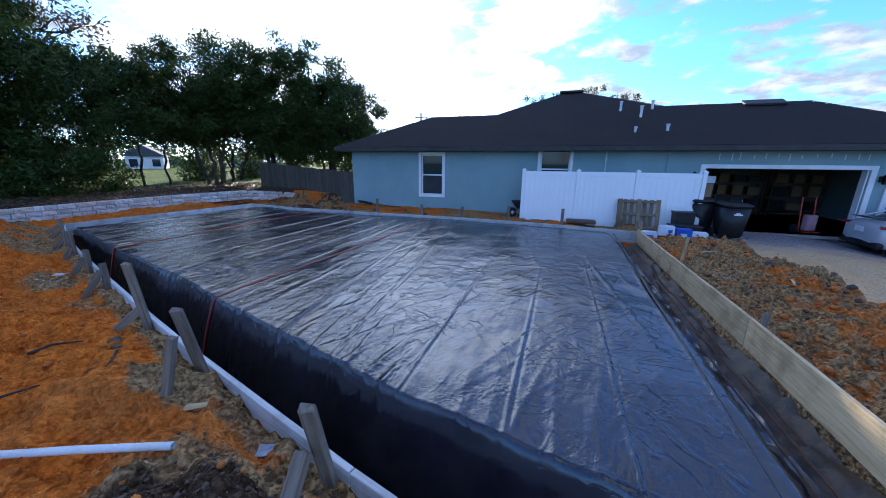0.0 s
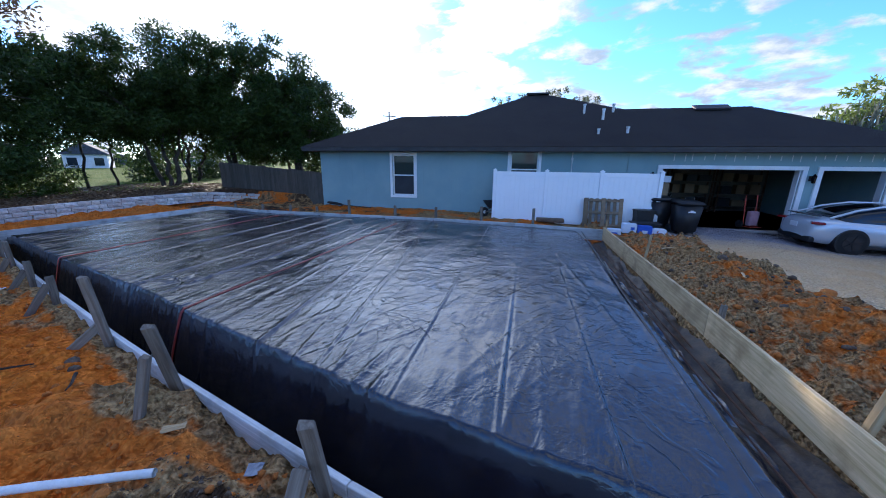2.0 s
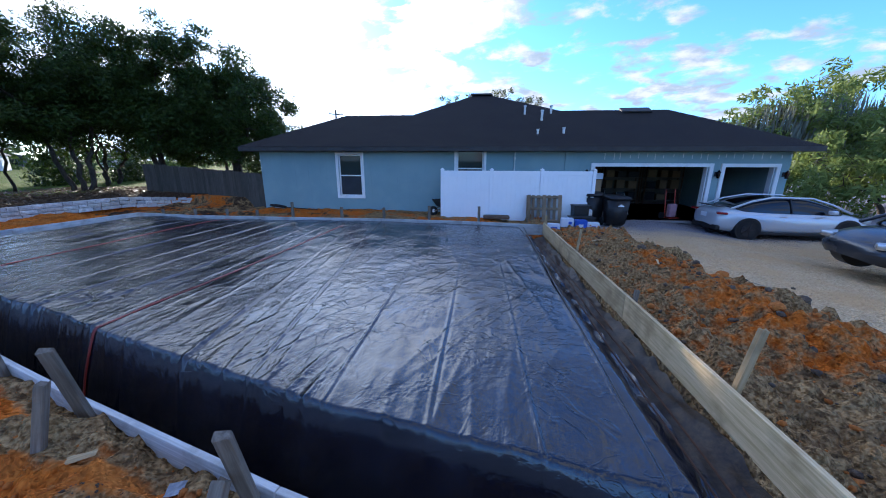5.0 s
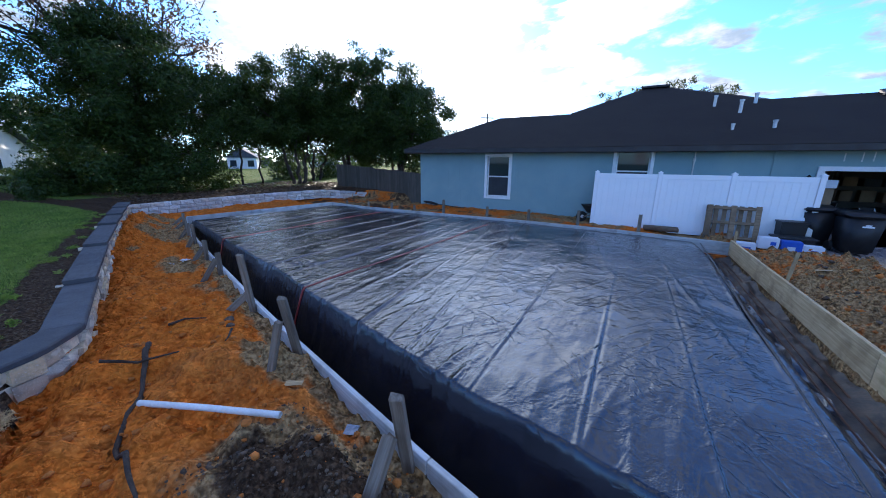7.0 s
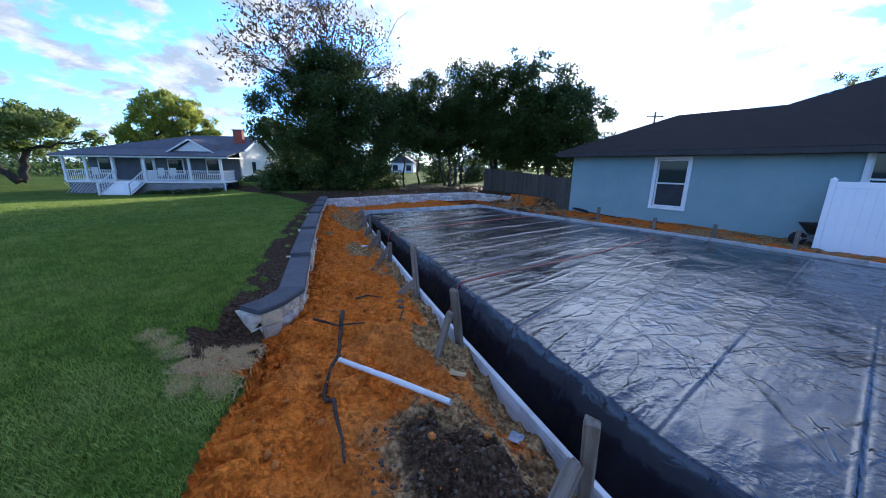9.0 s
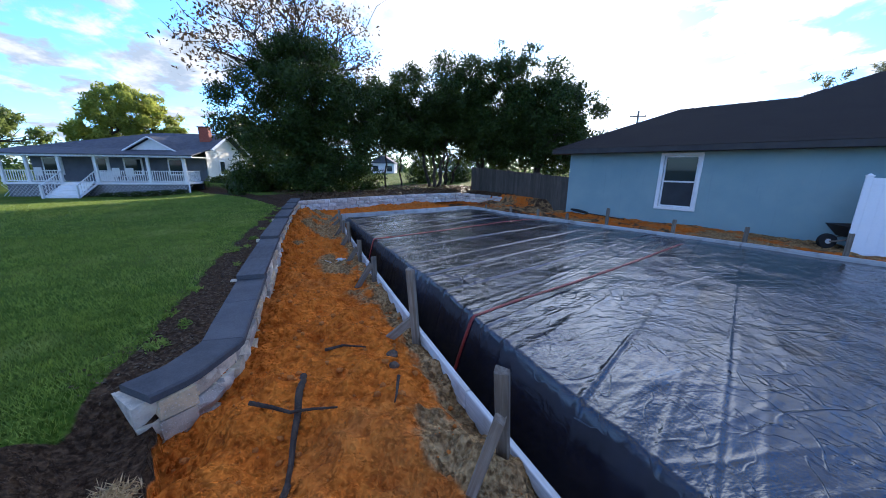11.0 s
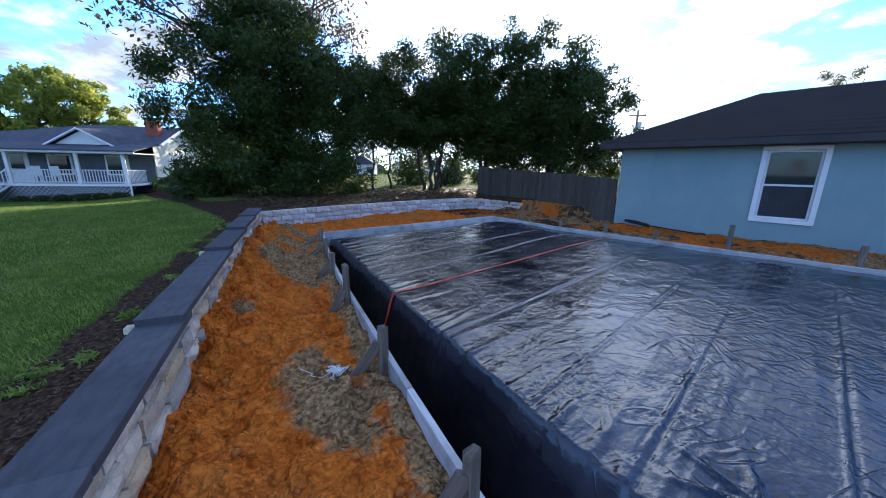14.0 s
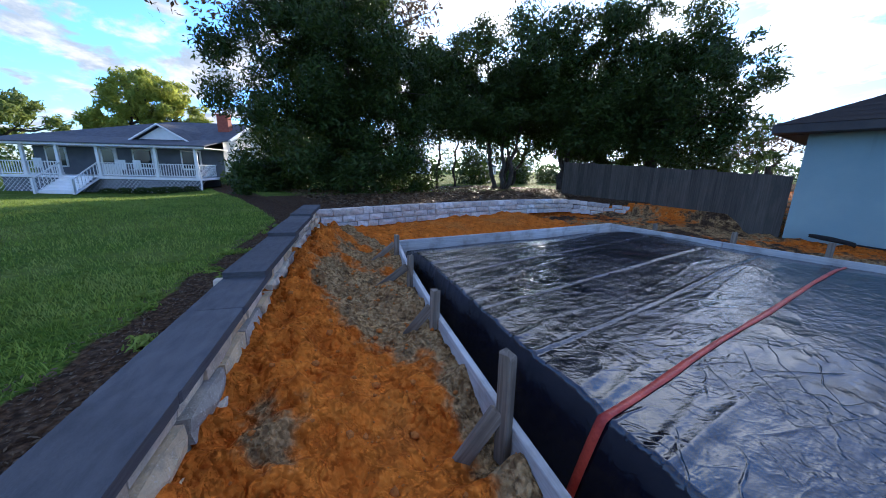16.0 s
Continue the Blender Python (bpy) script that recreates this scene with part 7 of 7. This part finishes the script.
def shelf_unit(x, y):
    t = thing("shelf", "dark storage shelf crowded with boxes", "shelf", "garage shelves", at=(x, y, -0.20))
    for sx in (-0.85, 0.85):
        for sy in (-0.2, 0.2):
            part("upright", box((sx, sy, 0.95), (0.05, 0.05, 1.9)), STEEL_RUST, t)
    for z in (0.25, 0.80, 1.35, 1.88):
        part("board", box((0, 0, z), (1.75, 0.46, 0.03)), GARAGE_SHADE, t)


# only dark boxes, part of the dimness painted into the garage
rnd_g = random.Random(9)
for sx, sy in ((8.6, 16.1), (10.6, 16.1), (12.6, 16.1)):
    shelf_unit(sx, sy)
    for z in (0.07, 0.62, 1.17):
        for k in range(3):
            w = rnd_g.uniform(0.3, 0.5)
            tote(sx - 0.55 + 0.55 * k, sy, z, w, 0.36, rnd_g.uniform(0.25, 0.42), rnd_g.uniform(-6, 6), rnd_g.choice((CARTON, BLACK_PLASTIC, BLACK_PLASTIC)), "storage box on a garage shelf", "storage_box")
tote(7.85, 11.75, -0.20, 0.5, 0.45, 1.45, 0, CARTON, "stack of brown cartons inside the garage jamb", "storage_box")
tote(7.9, 11.7, 1.27, 0.42, 0.4, 0.22, 8, WHITE_CARTON, "white box on top of the brown cartons", "storage_box")


def trolley(x, y):
    t = thing("hand_trolley", "red hand trolley with pink bundles", "trolley", at=(x, y, -0.20), rz=15)
    for s in (-0.2, 0.2):
        part("rail", tube([(s, 0, 0.1), (s, 0.12, 1.1)], 0.018, 6), RED_TAPE, t)
        part("wheel", tube([(s * 1.2, 0.08, 0.13), (s * 1.45, 0.08, 0.13)], 0.13, 14), RUBBER, t)
    part("plate", box((0, -0.12, 0.06), (0.42, 0.28, 0.02)), RED_TAPE, t)
    part("bundle", box((-0.05, -0.12, 0.34), (0.30, 0.22, 0.50), None, 0.07, 3), PINK, t, "pink cloth bundle", True)


trolley(10.75, 11.6)


# ---- cars ----
def car(x, y, z, rz, paint, label, L=4.65, W=1.85, H=1.44, size=1.0):
    """A sedan, nose along +x of its own frame, on the ground at its middle."""
    t = thing("car", label, "car", "parked cars", at=(x, y, z), rz=rz)
    hw = W / 2

    def loft(rings, mat, name, label="", parent=t):
        bm = bmesh.new()
        vs = [[bm.verts.new(p) for p in r] for r in rings]
        for r0, r1 in zip(vs, vs[1:]):
            for k in range(len(r0) - 1):
                bm.faces.new((r0[k], r0[k + 1], r1[k + 1], r1[k]))
        bm.faces.new(vs[0][::-1])
        bm.faces.new(vs[-1])
        bmesh.ops.recalc_face_normals(bm, faces=bm.faces[:])
        ob = part(name, bm, mat, parent, label, True)
        md = ob.modifiers.new("round", "SUBSURF")
        md.levels = md.render_levels = 2
        return ob
    # body: stations of (x, low z, belt z, half width); the section is rounded
    st = [(-L / 2, 0.45, 0.78, 0.62), (-L / 2 + 0.06, 0.30, 0.92, 0.80), (-L / 2 + 0.35, 0.24, 1.02, 0.92), (-1.40, 0.22, 0.97, 1.0), (-0.6, 0.20, 0.93, 1.0), (0.4, 0.20, 0.92, 1.0), (1.25, 0.22, 0.90, 0.99), (1.75, 0.24, 0.84, 0.96), (L / 2 - 0.22, 0.27, 0.70, 0.86), (L / 2 - 0.03, 0.36, 0.58, 0.66)]
    rings = []
    for sx, lo, hi, k in st:
        w = hw * k
        rings.append([(sx, -w * 0.80, lo), (sx, -w * 0.97, lo + 0.10), (sx, -w, (lo + hi) / 2), (sx, -w * 0.95, hi - 0.10), (sx, -w * 0.82, hi), (sx, 0, hi + 0.05), (sx, w * 0.82, hi), (sx, w * 0.95, hi - 0.10), (sx, w, (lo + hi) / 2), (sx, w * 0.97, lo + 0.10), (sx, w * 0.80, lo)])
    loft(rings, paint, "body")
    gs = [(-1.85, 0.98, 1.02, 0.76), (-1.40, 0.95, 1.26, 0.72), (-0.75, 0.92, H - 0.03, 0.66), (-0.1, 0.90, H, 0.66), (0.45, 0.90, H - 0.05, 0.66), (1.0, 0.89, 1.20, 0.70), (1.55, 0.86, 0.93, 0.76)]
    rings = []
    for sx, lo, hi, k in gs:
        w = hw * k
        rings.append([(sx, -hw * 0.86, lo - 0.05), (sx, -hw * 0.86 + (hw * 0.86 - w) * 0.4, (lo + hi) / 2), (sx, -w, hi - 0.05), (sx, -w * 0.6, hi), (sx, w * 0.6, hi), (sx, w, hi - 0.05), (sx, hw * 0.86 - (hw * 0.86 - w) * 0.4, (lo + hi) / 2), (sx, hw * 0.86, lo - 0.05)])
    loft(rings, DARK_GLASS, "cabin_glass", "dark tinted glass and roof")
    for s in (-1, 1):
        part("roof_rail", tube([(-1.95, s * hw * 0.80, 1.02), (-1.35, s * hw * 0.74, 1.26), (-0.7, s * hw * 0.68, H - 0.04), (0.45, s * hw * 0.68, H - 0.06), (1.0, s * hw * 0.73, 1.20), (1.6, s * hw * 0.80, 0.92)], 0.035, 6), paint, t, "", True)
        part("pillar", tube([(-0.15, s * hw * 0.87, 0.90), (-0.20, s * hw * 0.70, H - 0.06)], 0.03, 5), BLACK_PLASTIC, t)
        part("mirror", box((0.85, s * (hw + 0.06), 0.98), (0.16, 0.20, 0.13), None, 0.04, 2), paint, t, "", True)
        part("sill", box((0.0, s * hw * 0.93, 0.22), (2.5, 0.08, 0.09), None, 0.02), BLACK_PLASTIC, t)
        part("tail_lamp", box((-L / 2 + 0.16, s * hw * 0.74, 0.86), (0.30, 0.36, 0.07), Matrix.Rotation(s * 0.45, 4, "Z"), 0.03, 2), RED_LAMP, t, "red tail lamp")
        part("head_lamp", box((L / 2 - 0.28, s * hw * 0.72, 0.66), (0.40, 0.22, 0.12), Matrix.Rotation(-s * 0.5, 4, "Z"), 0.04, 2), CHROME, t, "clear headlamp")
        for k in (-0.45, 0.55):
            part("door_handle", box((k, s * (hw + 0.005), 0.80), (0.22, 0.02, 0.03), None, 0.006), CHROME, t)
        for wx in (-1.42, 1.45):
            part("wheel_arch", tube([(wx, s * (hw - 0.30), 0.35), (wx, s * (hw + 0.008), 0.35)], 0.39, 28), BLACK_PLASTIC, t)
            wh = part("wheel", tube([(wx, s * (hw - 0.22), 0.335), (wx, s * (hw + 0.012), 0.335)], 0.335, 28), RUBBER, t)
            part("rim", tube([(wx, s * (hw + 0.0), 0.335), (wx, s * (hw + 0.022), 0.335)], 0.225, 20), DARK_PAINT, wh)
            for j in range(5):
                a = j * 2 * math.pi / 5
                part("spoke", box((wx + 0.11 * math.cos(a), s * (hw + 0.026), 0.335 + 0.11 * math.sin(a)), (0.22, 0.012, 0.045), Matrix.Rotation(-a, 4, "Y")), BLACK_PLASTIC, wh)
    part("bumper", box((-L / 2 + 0.10, 0, 0.36), (0.16, W * 0.78, 0.18), None, 0.05, 2), BLACK_PLASTIC, t, "dark lower bumper", True)
    part("number_plate", box((-L / 2 - 0.01, 0, 0.74), (0.02, 0.32, 0.15), None, 0.005), WHITE_CARTON, t, "plain pale plate")
    t.scale = (size, size, size)
    part("spoiler", box((-L / 2 + 0.18, 0, 1.055), (0.16, W * 0.66, 0.025), None, 0.008), BLACK_PLASTIC, t)


car(12.98, 9.75, -0.40, -3, SILVER, "silver electric sedan with dark glass parked by the garage", size=0.91)
car(12.9, 4.9, -0.22, 168, DARK_PAINT, "dark car with its nose towards the drive", 4.6, 1.9, 1.5)


# ---- stones of the walls ----
south_wall()
west_wall()
